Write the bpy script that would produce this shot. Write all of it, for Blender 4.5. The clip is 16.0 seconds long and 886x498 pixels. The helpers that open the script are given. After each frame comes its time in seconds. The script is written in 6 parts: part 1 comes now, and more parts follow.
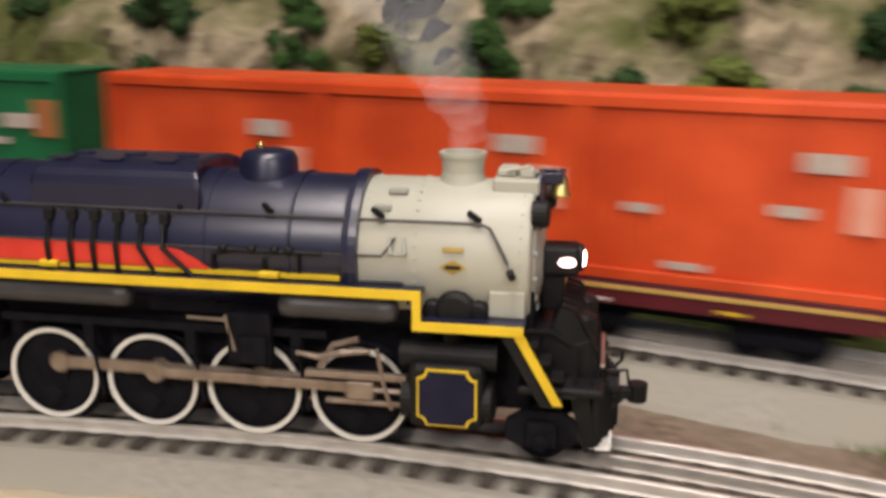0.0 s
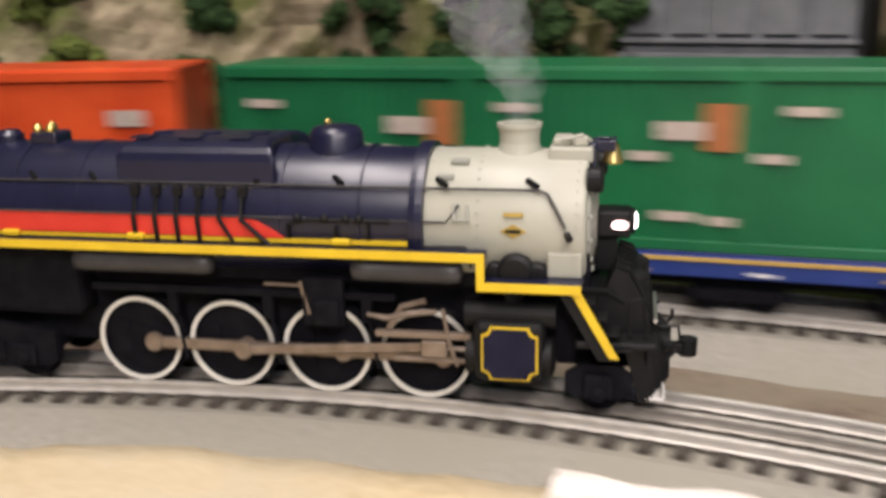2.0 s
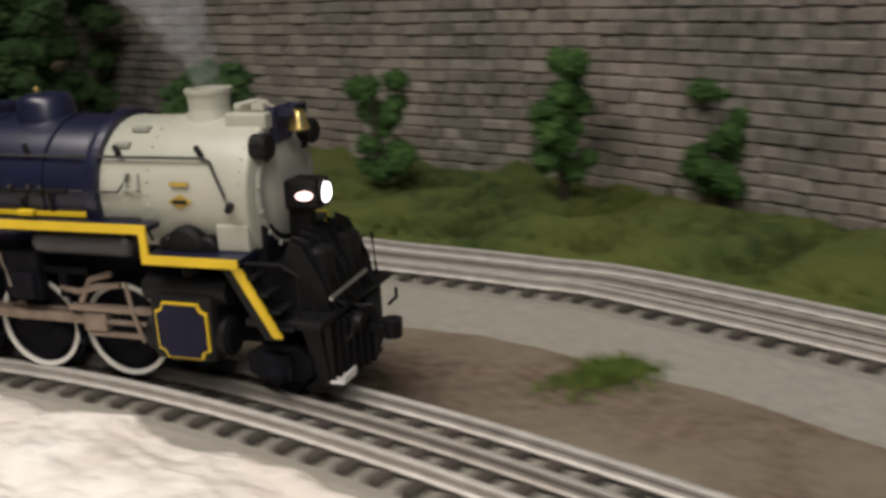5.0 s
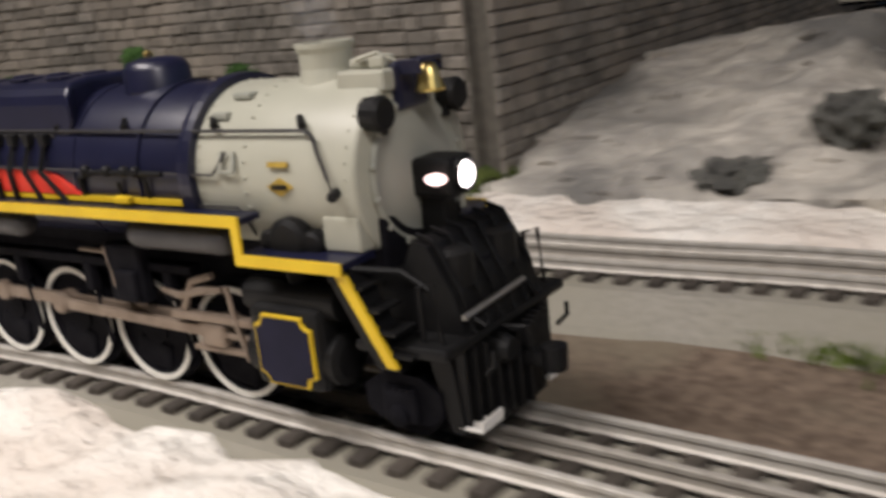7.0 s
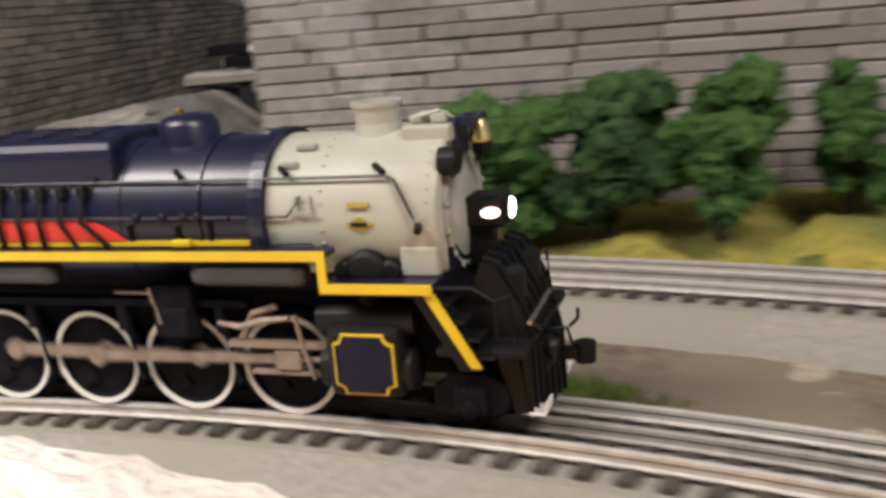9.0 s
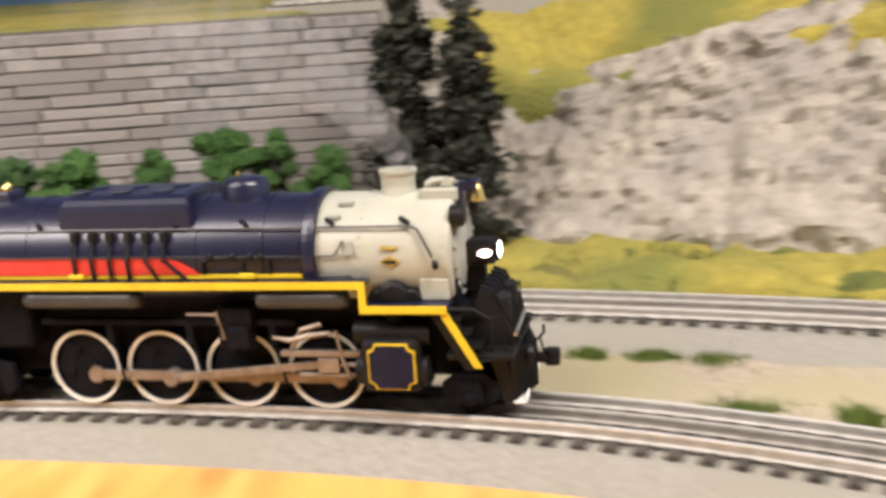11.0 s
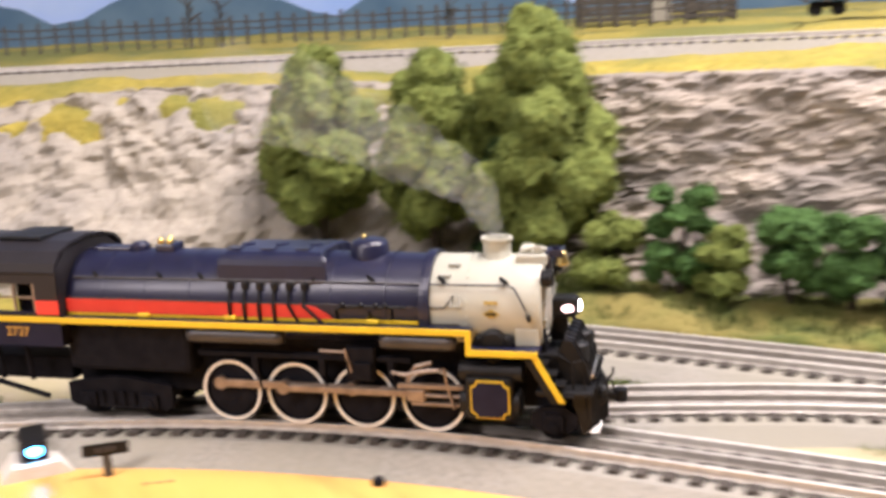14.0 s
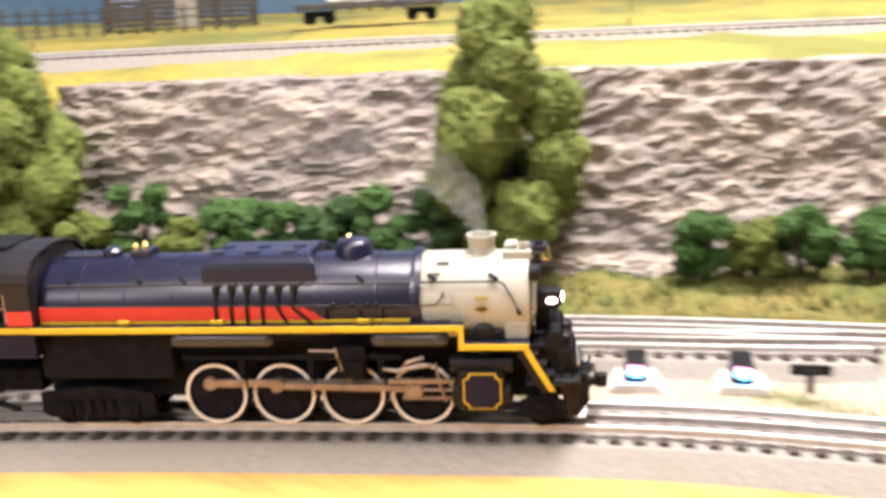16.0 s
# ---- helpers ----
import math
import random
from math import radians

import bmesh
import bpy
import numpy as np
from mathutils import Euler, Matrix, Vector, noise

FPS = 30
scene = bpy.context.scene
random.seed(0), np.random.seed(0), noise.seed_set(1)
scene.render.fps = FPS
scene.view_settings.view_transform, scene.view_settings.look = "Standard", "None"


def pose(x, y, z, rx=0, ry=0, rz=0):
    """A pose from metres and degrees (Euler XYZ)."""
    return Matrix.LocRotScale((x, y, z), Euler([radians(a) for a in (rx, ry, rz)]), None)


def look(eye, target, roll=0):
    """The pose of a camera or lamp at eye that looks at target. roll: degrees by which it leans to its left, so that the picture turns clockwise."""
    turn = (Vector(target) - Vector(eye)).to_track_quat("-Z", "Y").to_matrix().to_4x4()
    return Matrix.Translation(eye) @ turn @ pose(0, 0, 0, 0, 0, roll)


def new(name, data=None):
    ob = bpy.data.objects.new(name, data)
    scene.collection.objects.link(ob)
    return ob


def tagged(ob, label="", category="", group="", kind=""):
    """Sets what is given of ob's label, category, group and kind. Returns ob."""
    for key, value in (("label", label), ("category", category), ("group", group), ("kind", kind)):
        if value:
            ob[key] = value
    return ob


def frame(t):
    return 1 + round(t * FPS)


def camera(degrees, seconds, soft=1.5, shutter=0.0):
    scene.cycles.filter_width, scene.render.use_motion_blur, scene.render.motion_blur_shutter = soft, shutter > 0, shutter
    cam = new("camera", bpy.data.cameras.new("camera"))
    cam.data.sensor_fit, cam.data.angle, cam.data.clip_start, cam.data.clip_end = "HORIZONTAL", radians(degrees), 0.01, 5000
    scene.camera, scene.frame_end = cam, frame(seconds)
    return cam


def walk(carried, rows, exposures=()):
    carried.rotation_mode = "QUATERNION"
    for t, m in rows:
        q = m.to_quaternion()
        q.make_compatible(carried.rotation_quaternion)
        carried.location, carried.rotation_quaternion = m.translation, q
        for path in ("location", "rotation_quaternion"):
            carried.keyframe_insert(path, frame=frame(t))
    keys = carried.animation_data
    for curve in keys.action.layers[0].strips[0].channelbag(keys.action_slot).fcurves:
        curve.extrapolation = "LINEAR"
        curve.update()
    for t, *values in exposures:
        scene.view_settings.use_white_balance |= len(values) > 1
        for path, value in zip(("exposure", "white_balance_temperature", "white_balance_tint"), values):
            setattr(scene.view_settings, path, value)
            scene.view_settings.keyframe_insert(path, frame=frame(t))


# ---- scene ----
CAMERA_ROWS = [
    (0, 0.1255, -0.4456, 0.1506, 76.06, -0.30, 23.60),
    (0.5, 0.1773, -0.4500, 0.1482, 75.69, -0.19, 17.89),
    (1, 0.2259, -0.4663, 0.1499, 75.34, -0.17, 12.18),
    (1.5, 0.2759, -0.4883, 0.1502, 75.49, 0.16, 6.24),
    (2, 0.3252, -0.5187, 0.1519, 74.82, 1.28, 1.50),
    (2.5, 0.3800, -0.5614, 0.1513, 74.54, 0.01, -4.76),
    (3, 0.4433, -0.6193, 0.1447, 75.54, 1.21, -12.16),
    (3.5, 0.4956, -0.6761, 0.1426, 75.67, 1.74, -17.91),
    (4, 0.5498, -0.7267, 0.1365, 75.23, 2.20, -22.49),
    (4.5, 0.6039, -0.7623, 0.1419, 74.19, 1.96, -26.84),
    (5, 0.6518, -0.8113, 0.1365, 74.28, 2.79, -29.31),
    (5.5, 0.6876, -0.8633, 0.1310, 74.38, 3.62, -31.79),
    (6, 0.7106, -0.9185, 0.1256, 74.47, 4.46, -34.26),
    (6.5, 0.7197, -0.9772, 0.1201, 74.57, 5.29, -36.74),
    (7, 0.7140, -1.0397, 0.1147, 74.66, 6.12, -39.21),
    (7.5, 0.7119, -1.0966, 0.1187, 75.71, 6.75, -43.97),
    (8, 0.7012, -1.1555, 0.1178, 75.18, 6.45, -49.26),
    (8.5, 0.6738, -1.2332, 0.1263, 74.98, 5.38, -59.42),
    (9, 0.6494, -1.3071, 0.1331, 75.42, 5.02, -63.66),
    (9.5, 0.6167, -1.3737, 0.1400, 75.85, 4.65, -68.50),
    (10, 0.5761, -1.4325, 0.1468, 76.28, 4.29, -73.92),
    (10.5, 0.5285, -1.4833, 0.1537, 76.71, 3.92, -79.94),
    (11, 0.4749, -1.5260, 0.1605, 77.14, 3.55, -86.54),
    (11.5, 0.4360, -1.5555, 0.1677, 76.33, 3.32, -92.40),
    (12, 0.4076, -1.5594, 0.1812, 76.17, 2.73, -105.81),
    (12.5, 0.3676, -1.5785, 0.1901, 75.91, 2.59, -112.77),
    (13, 0.2982, -1.6071, 0.1962, 76.51, 3.10, -114.64),
    (13.5, 0.2536, -1.6289, 0.1974, 76.79, 3.15, -116.50),
    (14, 0.1984, -1.6456, 0.2037, 77.90, 2.60, -119.33),
    (14.5, 0.1435, -1.6672, 0.2130, 77.59, 2.74, -123.26),
    (15, 0.0967, -1.6802, 0.2157, 76.44, 2.96, -130.34),
    (15.5, 0.0601, -1.6898, 0.2223, 76.54, 2.24, -135.38),
    (16, 0.0201, -1.6948, 0.2181, 76.48, 2.58, -140.10),
]
LOCO_ROWS = [
    (0, -0.0904, -0.1573, 13.60),
    (0.5, -0.0056, -0.1409, 8.12),
    (1, 0.0807, -0.1333, 1.97),
    (1.5, 0.1671, -0.1350, -3.96),
    (2, 0.2529, -0.1453, -9.96),
    (2.5, 0.3370, -0.1653, -16.92),
    (3, 0.4177, -0.1953, -23.90),
    (3.5, 0.4936, -0.2347, -30.91),
    (4, 0.5637, -0.2844, -37.48),
    (4.5, 0.6284, -0.3417, -42.08),
    (5, 0.6866, -0.4049, -48.35),
    (5.5, 0.7347, -0.4773, -54.62),
    (6, 0.7741, -0.5560, -60.88),
    (6.5, 0.8064, -0.6383, -67.15),
    (7, 0.8332, -0.7213, -73.42),
    (7.5, 0.8539, -0.8039, -75.26),
    (8, 0.8750, -0.8873, -76.53),
    (8.5, 0.8932, -0.9718, -78.99),
    (9, 0.9084, -1.0555, -81.75),
    (9.5, 0.9173, -1.1381, -85.10),
    (10, 0.9195, -1.2204, -89.03),
    (10.5, 0.9144, -1.3034, -93.55),
    (11, 0.9018, -1.3880, -98.65),
    (11.5, 0.8851, -1.4736, -104.04),
    (12, 0.8625, -1.5581, -109.55),
    (12.5, 0.8292, -1.6372, -115.54),
    (13, 0.7885, -1.7121, -121.25),
    (13.5, 0.7411, -1.7819, -127.18),
    (14, 0.6859, -1.8451, -133.79),
    (14.5, 0.6243, -1.9031, -139.52),
    (15, 0.5562, -1.9538, -143.65),
    (15.5, 0.4861, -2.0026, -145.44),
    (16, 0.4149, -2.0498, -146.63),
]
cam = camera(48.3, 16.0, soft=3.5, shutter=0.9)
walk(cam, [(r[0], pose(*r[1:])) for r in CAMERA_ROWS],
     exposures=[(0, 0.14, 6500, 16), (2.0, 0.08, 6350, 17), (3.0, -0.14, 6250, 14), (3.8, -0.68, 6250, 13), (4.5, -0.95, 6350, 12), (7.0, -0.68, 6300, 14), (7.5, -0.64, 6300, 14), (8.7, -0.2, 6350, 14), (10.8, 0.68, 6400, 15), (12, 0.42, 6350, 20), (13, 0.45, 6300, 23), (14.5, 0.95, 6250, 22), (16, 0.97, 6250, 21)])

# ---- world and light ----
world = bpy.data.worlds.new("room_air")
scene.world = world
world.use_nodes = True
world.node_tree.nodes["Background"].inputs[0].default_value = (1.0, 0.93, 0.84, 1)
world.node_tree.nodes["Background"].inputs[1].default_value = 0.10


def unseen_overhead_light(x, y, z, sx, sy, watts, colour):
    lamp = bpy.data.lights.new("unseen_overhead_glow", "AREA")
    lamp.shape, lamp.size, lamp.size_y, lamp.energy, lamp.color = "RECTANGLE", sx, sy, watts, colour
    ob = new("unseen_overhead_glow", lamp)
    ob.matrix_world = look((x, y, z), (x, y + 0.001, 0))
    return ob


WARM = (1.0, 0.93, 0.85)
# Unseen overhead lamps, hung free below the modelled ceiling.
unseen_overhead_light(0.0287, -0.4372, 1.50, 0.30, 1.0, 24.0, WARM)
# Low lamp added without a fixture, to lift the near plaster over the backdrop.
unseen_overhead_light(0.5457, -0.703, 0.56, 0.22, 0.45, 5.2, WARM)
unseen_overhead_light(0.22, -2.40, 1.50, 0.30, 1.1, 47.0, WARM)


# ---- materials ----
def mat(name, c1, c2, scale=60.0, rough=0.6, metal=0.0, bump=0.15, bscale=None, big=None, bigscale=6.0, detail=6.0, stretch=(1, 1, 1), spec=0.4, random_tint=0.0, bdist=0.002):
    m = bpy.data.materials.new(name)
    m.use_nodes = True
    nt = m.node_tree
    N, K = nt.nodes, nt.links
    bsdf = N["Principled BSDF"]
    bsdf.inputs["Roughness"].default_value, bsdf.inputs["Metallic"].default_value = rough, metal
    bsdf.inputs["Specular IOR Level"].default_value = spec
    co = N.new("ShaderNodeTexCoord")
    mp = N.new("ShaderNodeMapping")
    mp.inputs["Scale"].default_value = stretch
    K.new(co.outputs["Object"], mp.inputs["Vector"])
    n1 = N.new("ShaderNodeTexNoise")
    n1.inputs["Scale"].default_value, n1.inputs["Detail"].default_value = scale, detail
    K.new(mp.outputs[0], n1.inputs["Vector"])
    ramp = N.new("ShaderNodeValToRGB")
    ramp.color_ramp.elements[0].position, ramp.color_ramp.elements[1].position = 0.32, 0.68
    ramp.color_ramp.elements[0].color, ramp.color_ramp.elements[1].color = (*c1, 1), (*c2, 1)
    K.new(n1.outputs["Fac"], ramp.inputs[0])
    out = ramp.outputs[0]
    if big:
        n2 = N.new("ShaderNodeTexNoise")
        n2.inputs["Scale"].default_value, n2.inputs["Detail"].default_value = bigscale, 4
        K.new(mp.outputs[0], n2.inputs["Vector"])
        r2 = N.new("ShaderNodeValToRGB")
        r2.color_ramp.elements[0].position, r2.color_ramp.elements[1].position = 0.42, 0.6
        K.new(n2.outputs["Fac"], r2.inputs[0])
        mx = N.new("ShaderNodeMix")
        mx.data_type = "RGBA"
        K.new(r2.outputs[0], mx.inputs[0])
        K.new(out, mx.inputs[6])
        mx.inputs[7].default_value = (*big, 1)
        out = mx.outputs[2]
    if random_tint:
        oi = N.new("ShaderNodeObjectInfo")
        hs = N.new("ShaderNodeHueSaturation")
        mr = N.new("ShaderNodeMapRange")
        mr.inputs[3].default_value, mr.inputs[4].default_value = 1 - random_tint, 1 + random_tint
        geo = N.new("ShaderNodeNewGeometry")
        ad = N.new("ShaderNodeMath")
        ad.operation = "ADD"
        fr = N.new("ShaderNodeMath")
        fr.operation = "FRACT"
        K.new(oi.outputs["Random"], ad.inputs[0])
        K.new(geo.outputs["Random Per Island"], ad.inputs[1])
        K.new(ad.outputs[0], fr.inputs[0])
        K.new(fr.outputs[0], mr.inputs[0])
        K.new(mr.outputs[0], hs.inputs["Value"])
        K.new(out, hs.inputs["Color"])
        out = hs.outputs[0]
    K.new(out, bsdf.inputs["Base Color"])
    if bump:
        n3 = N.new("ShaderNodeTexNoise")
        n3.inputs["Scale"].default_value, n3.inputs["Detail"].default_value = bscale or scale * 2, 8
        K.new(mp.outputs[0], n3.inputs["Vector"])
        bp = N.new("ShaderNodeBump")
        bp.inputs["Strength"].default_value, bp.inputs["Distance"].default_value = bump, bdist
        K.new(n3.outputs["Fac"], bp.inputs["Height"])
        K.new(bp.outputs[0], bsdf.inputs["Normal"])
    return m


def glow(name, colour, strength):
    m = mat(name, colour, colour, bump=0)
    b = m.node_tree.nodes["Principled BSDF"]
    b.inputs["Emission Color"].default_value, b.inputs["Emission Strength"].default_value = (*colour, 1), strength
    return m


NAVY = mat("navy_paint", (0.007, 0.008, 0.025), (0.010, 0.011, 0.033), 90, 0.33, bump=0.04, spec=0.58, bscale=400, bdist=0.0004)
NAVY_DULL = mat("dull_navy_paint", (0.008, 0.008, 0.022), (0.012, 0.012, 0.030), 90, 0.6, bump=0.05, spec=0.18)
BLACK = mat("black_paint", (0.005, 0.005, 0.0058), (0.009, 0.009, 0.009), 120, 0.5, bump=0.06, spec=0.22)
SOOT = mat("sooty_black", (0.0055, 0.0055, 0.0078), (0.0115, 0.0112, 0.0140), 150, 0.7, bump=0.15, spec=0.06)
CAB_BROWN = mat("cab_roof_black", (0.009, 0.008, 0.010), (0.014, 0.012, 0.015), 60, 0.5, bump=0.05)
GREY = mat("smokebox_grey", (0.36, 0.36, 0.295), (0.41, 0.405, 0.335), 50, 0.42, bump=0.04, big=(0.345, 0.34, 0.28), bigscale=18)
GREY_DK = mat("smokebox_front_grey", (0.27, 0.28, 0.24), (0.32, 0.32, 0.275), 50, 0.5, bump=0.04)
YELLOW = mat("yellow_trim", (0.62, 0.42, 0.015), (0.72, 0.50, 0.02), 80, 0.45, bump=0.03)
RED = mat("red_stripe", (0.62, 0.035, 0.02), (0.70, 0.05, 0.03), 80, 0.45, bump=0.03)
ROD = mat("tarnished_rod_steel", (0.18, 0.135, 0.10), (0.30, 0.24, 0.19), 140, 0.42, 0.45, bump=0.08)
WHITE_RIM = mat("white_wheel_rim", (0.62, 0.60, 0.54), (0.72, 0.70, 0.64), 200, 0.5, bump=0.05)
BRASS = mat("polished_brass", (0.86, 0.64, 0.20), (0.95, 0.75, 0.30), 100, 0.30, 1.0, bump=0.02)
GOLD = mat("dull_gold_emblem", (0.30, 0.20, 0.03), (0.42, 0.29, 0.05), 200, 0.5, bump=0.05)
TANK = mat("dark_grey_tank", (0.03, 0.029, 0.03), (0.045, 0.043, 0.044), 90, 0.4, bump=0.05)
STEEL = mat("bright_steel", (0.5, 0.49, 0.46), (0.62, 0.6, 0.57), 200, 0.3, 0.9, bump=0.05)
LIT = glow("lit_lens", (1.0, 0.72, 0.66), 4.0)
BLUE_LED = glow("blue_led", (0.05, 0.45, 1.0), 14.0)
PINK_LED = glow("pink_led", (1.0, 0.25, 0.55), 4.0)
YELLOW_LAMP = glow("yellow_signal_lamp", (1.0, 0.75, 0.02), 2.5)

RAIL = mat("rail_metal", (0.50, 0.47, 0.42), (0.68, 0.65, 0.60), 220, 0.38, 0.35, bump=0.06, stretch=(1, 1, 1))
RAIL_DARK = mat("centre_rail_metal", (0.36, 0.33, 0.29), (0.50, 0.47, 0.42), 220, 0.4, 0.35, bump=0.06)
TIE = mat("tie_brown", (0.036, 0.030, 0.024), (0.068, 0.057, 0.047), 260, 0.75, bump=0.2, random_tint=0.25)
ROADBED = mat("grey_roadbed", (0.21, 0.20, 0.17), (0.31, 0.29, 0.25), 420, 0.85, bump=0.5, big=(0.25, 0.235, 0.19), bigscale=9, bdist=0.001)
SAND = mat("brown_sand_ground", (0.08, 0.056, 0.04), (0.20, 0.15, 0.11), 220, 0.95, bump=0.6, big=(0.19, 0.16, 0.115), bigscale=11, bdist=0.0015)
TAN = mat("tan_sandy_ground", (0.46, 0.37, 0.22), (0.56, 0.46, 0.29), 160, 0.95, bump=0.5, big=(0.50, 0.43, 0.30), bigscale=10, bdist=0.0015)
PLASTER = mat("white_plaster", (0.76, 0.72, 0.66), (0.86, 0.83, 0.77), 60, 0.9, bump=0.9, bscale=70, big=(0.70, 0.63, 0.56), bigscale=14, bdist=0.012)
GRASS = mat("grass_green", (0.03, 0.052, 0.010), (0.085, 0.105, 0.022), 90, 0.95, bump=0.9, big=(0.085, 0.105, 0.02), bigscale=9, bdist=0.004)
GRASS_M = mat("mixed_grass", (0.055, 0.075, 0.015), (0.14, 0.15, 0.032), 90, 0.95, bump=0.9, big=(0.19, 0.16, 0.045), bigscale=12, bdist=0.004)
GRASS_Y = mat("grass_yellow", (0.26, 0.22, 0.04), (0.40, 0.32, 0.06), 110, 0.95, bump=0.9, big=(0.17, 0.175, 0.04), bigscale=7, bdist=0.004)
ROCK = mat("beige_rock", (0.28, 0.25, 0.205), (0.405, 0.365, 0.30), 70, 0.9, bump=0.9, big=(0.28, 0.255, 0.22), bigscale=12, bdist=0.003)
ROCK2 = mat("strata_rock", (0.20, 0.172, 0.145), (0.45, 0.39, 0.315), 80, 0.9, bump=0.9, big=(0.23, 0.205, 0.18), bigscale=10, stretch=(1, 1, 2.6), bdist=0.003)
HILL_ROCK = mat("tan_hill_rock", (0.17, 0.13, 0.08), (0.38, 0.31, 0.205), 50, 0.95, bump=0.9, big=(0.09, 0.10, 0.026), bigscale=12, bdist=0.004)
ROCK_GREY = mat("dark_grey_rock", (0.05, 0.05, 0.047), (0.15, 0.145, 0.13), 60, 0.9, bump=0.8, big=(0.09, 0.09, 0.08), bigscale=14, bdist=0.003)
STONE = mat("wall_stone", (0.12, 0.109, 0.094), (0.225, 0.205, 0.178), 130, 0.9, bump=0.6, big=(0.24, 0.21, 0.175), bigscale=9, random_tint=0.28, bdist=0.001)
STONE_B = mat("wall_stone_grey", (0.19, 0.18, 0.17), (0.32, 0.30, 0.28), 110, 0.9, bump=0.6, big=(0.25, 0.225, 0.205), bigscale=8, random_tint=0.2, bdist=0.001)
MORTAR = mat("wall_joint", (0.08, 0.07, 0.06), (0.12, 0.11, 0.09), 200, 0.95, bump=0.3)
BARK = mat("tree_bark", (0.028, 0.021, 0.015), (0.06, 0.046, 0.033), 160, 0.95, bump=0.6)
LEAF_D = mat("dark_green_leaves", (0.018, 0.045, 0.012), (0.05, 0.105, 0.028), 240, 0.9, bump=0.6, bdist=0.003)
LEAF = mat("mid_green_leaves", (0.026, 0.07, 0.014), (0.065, 0.14, 0.03), 240, 0.9, bump=0.6, bdist=0.003)
LEAF_O = mat("olive_leaves", (0.085, 0.115, 0.02), (0.155, 0.185, 0.038), 160, 0.9, bump=0.6, bdist=0.003)
CONIFER = mat("blackish_conifer", (0.014, 0.018, 0.011), (0.05, 0.05, 0.034), 200, 0.95, bump=0.6)
ORANGE = mat("orange_container_paint", (0.60, 0.068, 0.013), (0.70, 0.094, 0.020), 40, 0.42, bump=0.05, big=(0.50, 0.052, 0.010), bigscale=22)
GREEN = mat("green_container_paint", (0.006, 0.115, 0.038), (0.009, 0.145, 0.05), 40, 0.42, bump=0.05, big=(0.006, 0.105, 0.038), bigscale=22)
LABEL_WHITE = mat("white_marking", (0.68, 0.66, 0.62), (0.78, 0.76, 0.72), 200, 0.6, bump=0)
LABEL_BROWN = mat("brown_marking", (0.30, 0.10, 0.03), (0.36, 0.13, 0.04), 200, 0.6, bump=0)
MAROON = mat("maroon_flatcar", (0.075, 0.006, 0.010), (0.10, 0.009, 0.014), 60, 0.5, bump=0.05)
BLUE = mat("blue_flatcar", (0.012, 0.03, 0.15), (0.018, 0.04, 0.19), 60, 0.5, bump=0.05)
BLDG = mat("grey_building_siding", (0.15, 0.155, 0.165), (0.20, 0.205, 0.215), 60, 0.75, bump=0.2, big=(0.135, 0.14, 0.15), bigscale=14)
# Near-black; on the building's side wall it is shade put into the colour.
BLDG_DK = mat("shade_and_dark_timber", (0.012, 0.012, 0.013), (0.02, 0.02, 0.02), 60, 0.8, bump=0.1)
POLE_RED = mat("rusty_red_pole", (0.05, 0.012, 0.008), (0.08, 0.02, 0.013), 90, 0.7, bump=0.2)
WOOD = mat("varnished_pine_board", (0.46, 0.21, 0.05), (0.72, 0.42, 0.12), 9, 0.35, bump=0.05, stretch=(1.2, 7, 1), big=(0.66, 0.36, 0.09), bigscale=3.0, detail=3)
PAD = mat("grey_card", (0.50, 0.47, 0.42), (0.58, 0.55, 0.50), 100, 0.8, bump=0.1)
FENCE_W = mat("weathered_fence_wood", (0.035, 0.03, 0.026), (0.085, 0.075, 0.06), 160, 0.9, bump=0.3)
SKY_BLUE = mat("painted_sky", (0.20, 0.36, 0.74), (0.44, 0.56, 0.80), 3.0, 0.9, bump=0)
MOUNTAIN = mat("painted_mountain", (0.055, 0.115, 0.19), (0.10, 0.17, 0.24), 9.0, 0.9, bump=0)
PLASTER_GREY = mat("grey_plaster", (0.36, 0.335, 0.30), (0.58, 0.545, 0.48), 45, 0.95, bump=0.8, big=(0.17, 0.165, 0.155), bigscale=7, bdist=0.004)
PALE = mat("pale_gritty_ground", (0.28, 0.23, 0.175), (0.42, 0.36, 0.28), 260, 0.95, bump=0.6, big=(0.34, 0.30, 0.18), bigscale=9, bdist=0.0015)
ROOM_WALL = mat("room_wall_paint", (0.42, 0.39, 0.34), (0.48, 0.45, 0.40), 8, 0.9, bump=0.05)
CEIL = mat("ceiling_paint", (0.62, 0.60, 0.56), (0.70, 0.68, 0.64), 8, 0.9, bump=0.05)


# ---- mesh helpers ----
def link(name, bm, material, parent=None, label="", smooth=False, category="", kind="", group=""):
    me = bpy.data.meshes.new(name)
    bm.normal_update()
    bm.to_mesh(me)
    bm.free()
    if smooth:
        me.polygons.foreach_set("use_smooth", [True] * len(me.polygons))
    me.materials.append(material)
    ob = new(name, me)
    if parent is not None:
        ob.parent = parent
    return tagged(ob, label, category, group, kind)


def part(name, bm, material, parent, label="", smooth=False, kind=""):
    return link(name, bm, material, parent, label, smooth, kind=kind)


def empty(name, label, category, group="", kind=""):
    ob = new(name)
    ob.empty_display_size = 0.02
    return tagged(ob, label, category, group, kind)


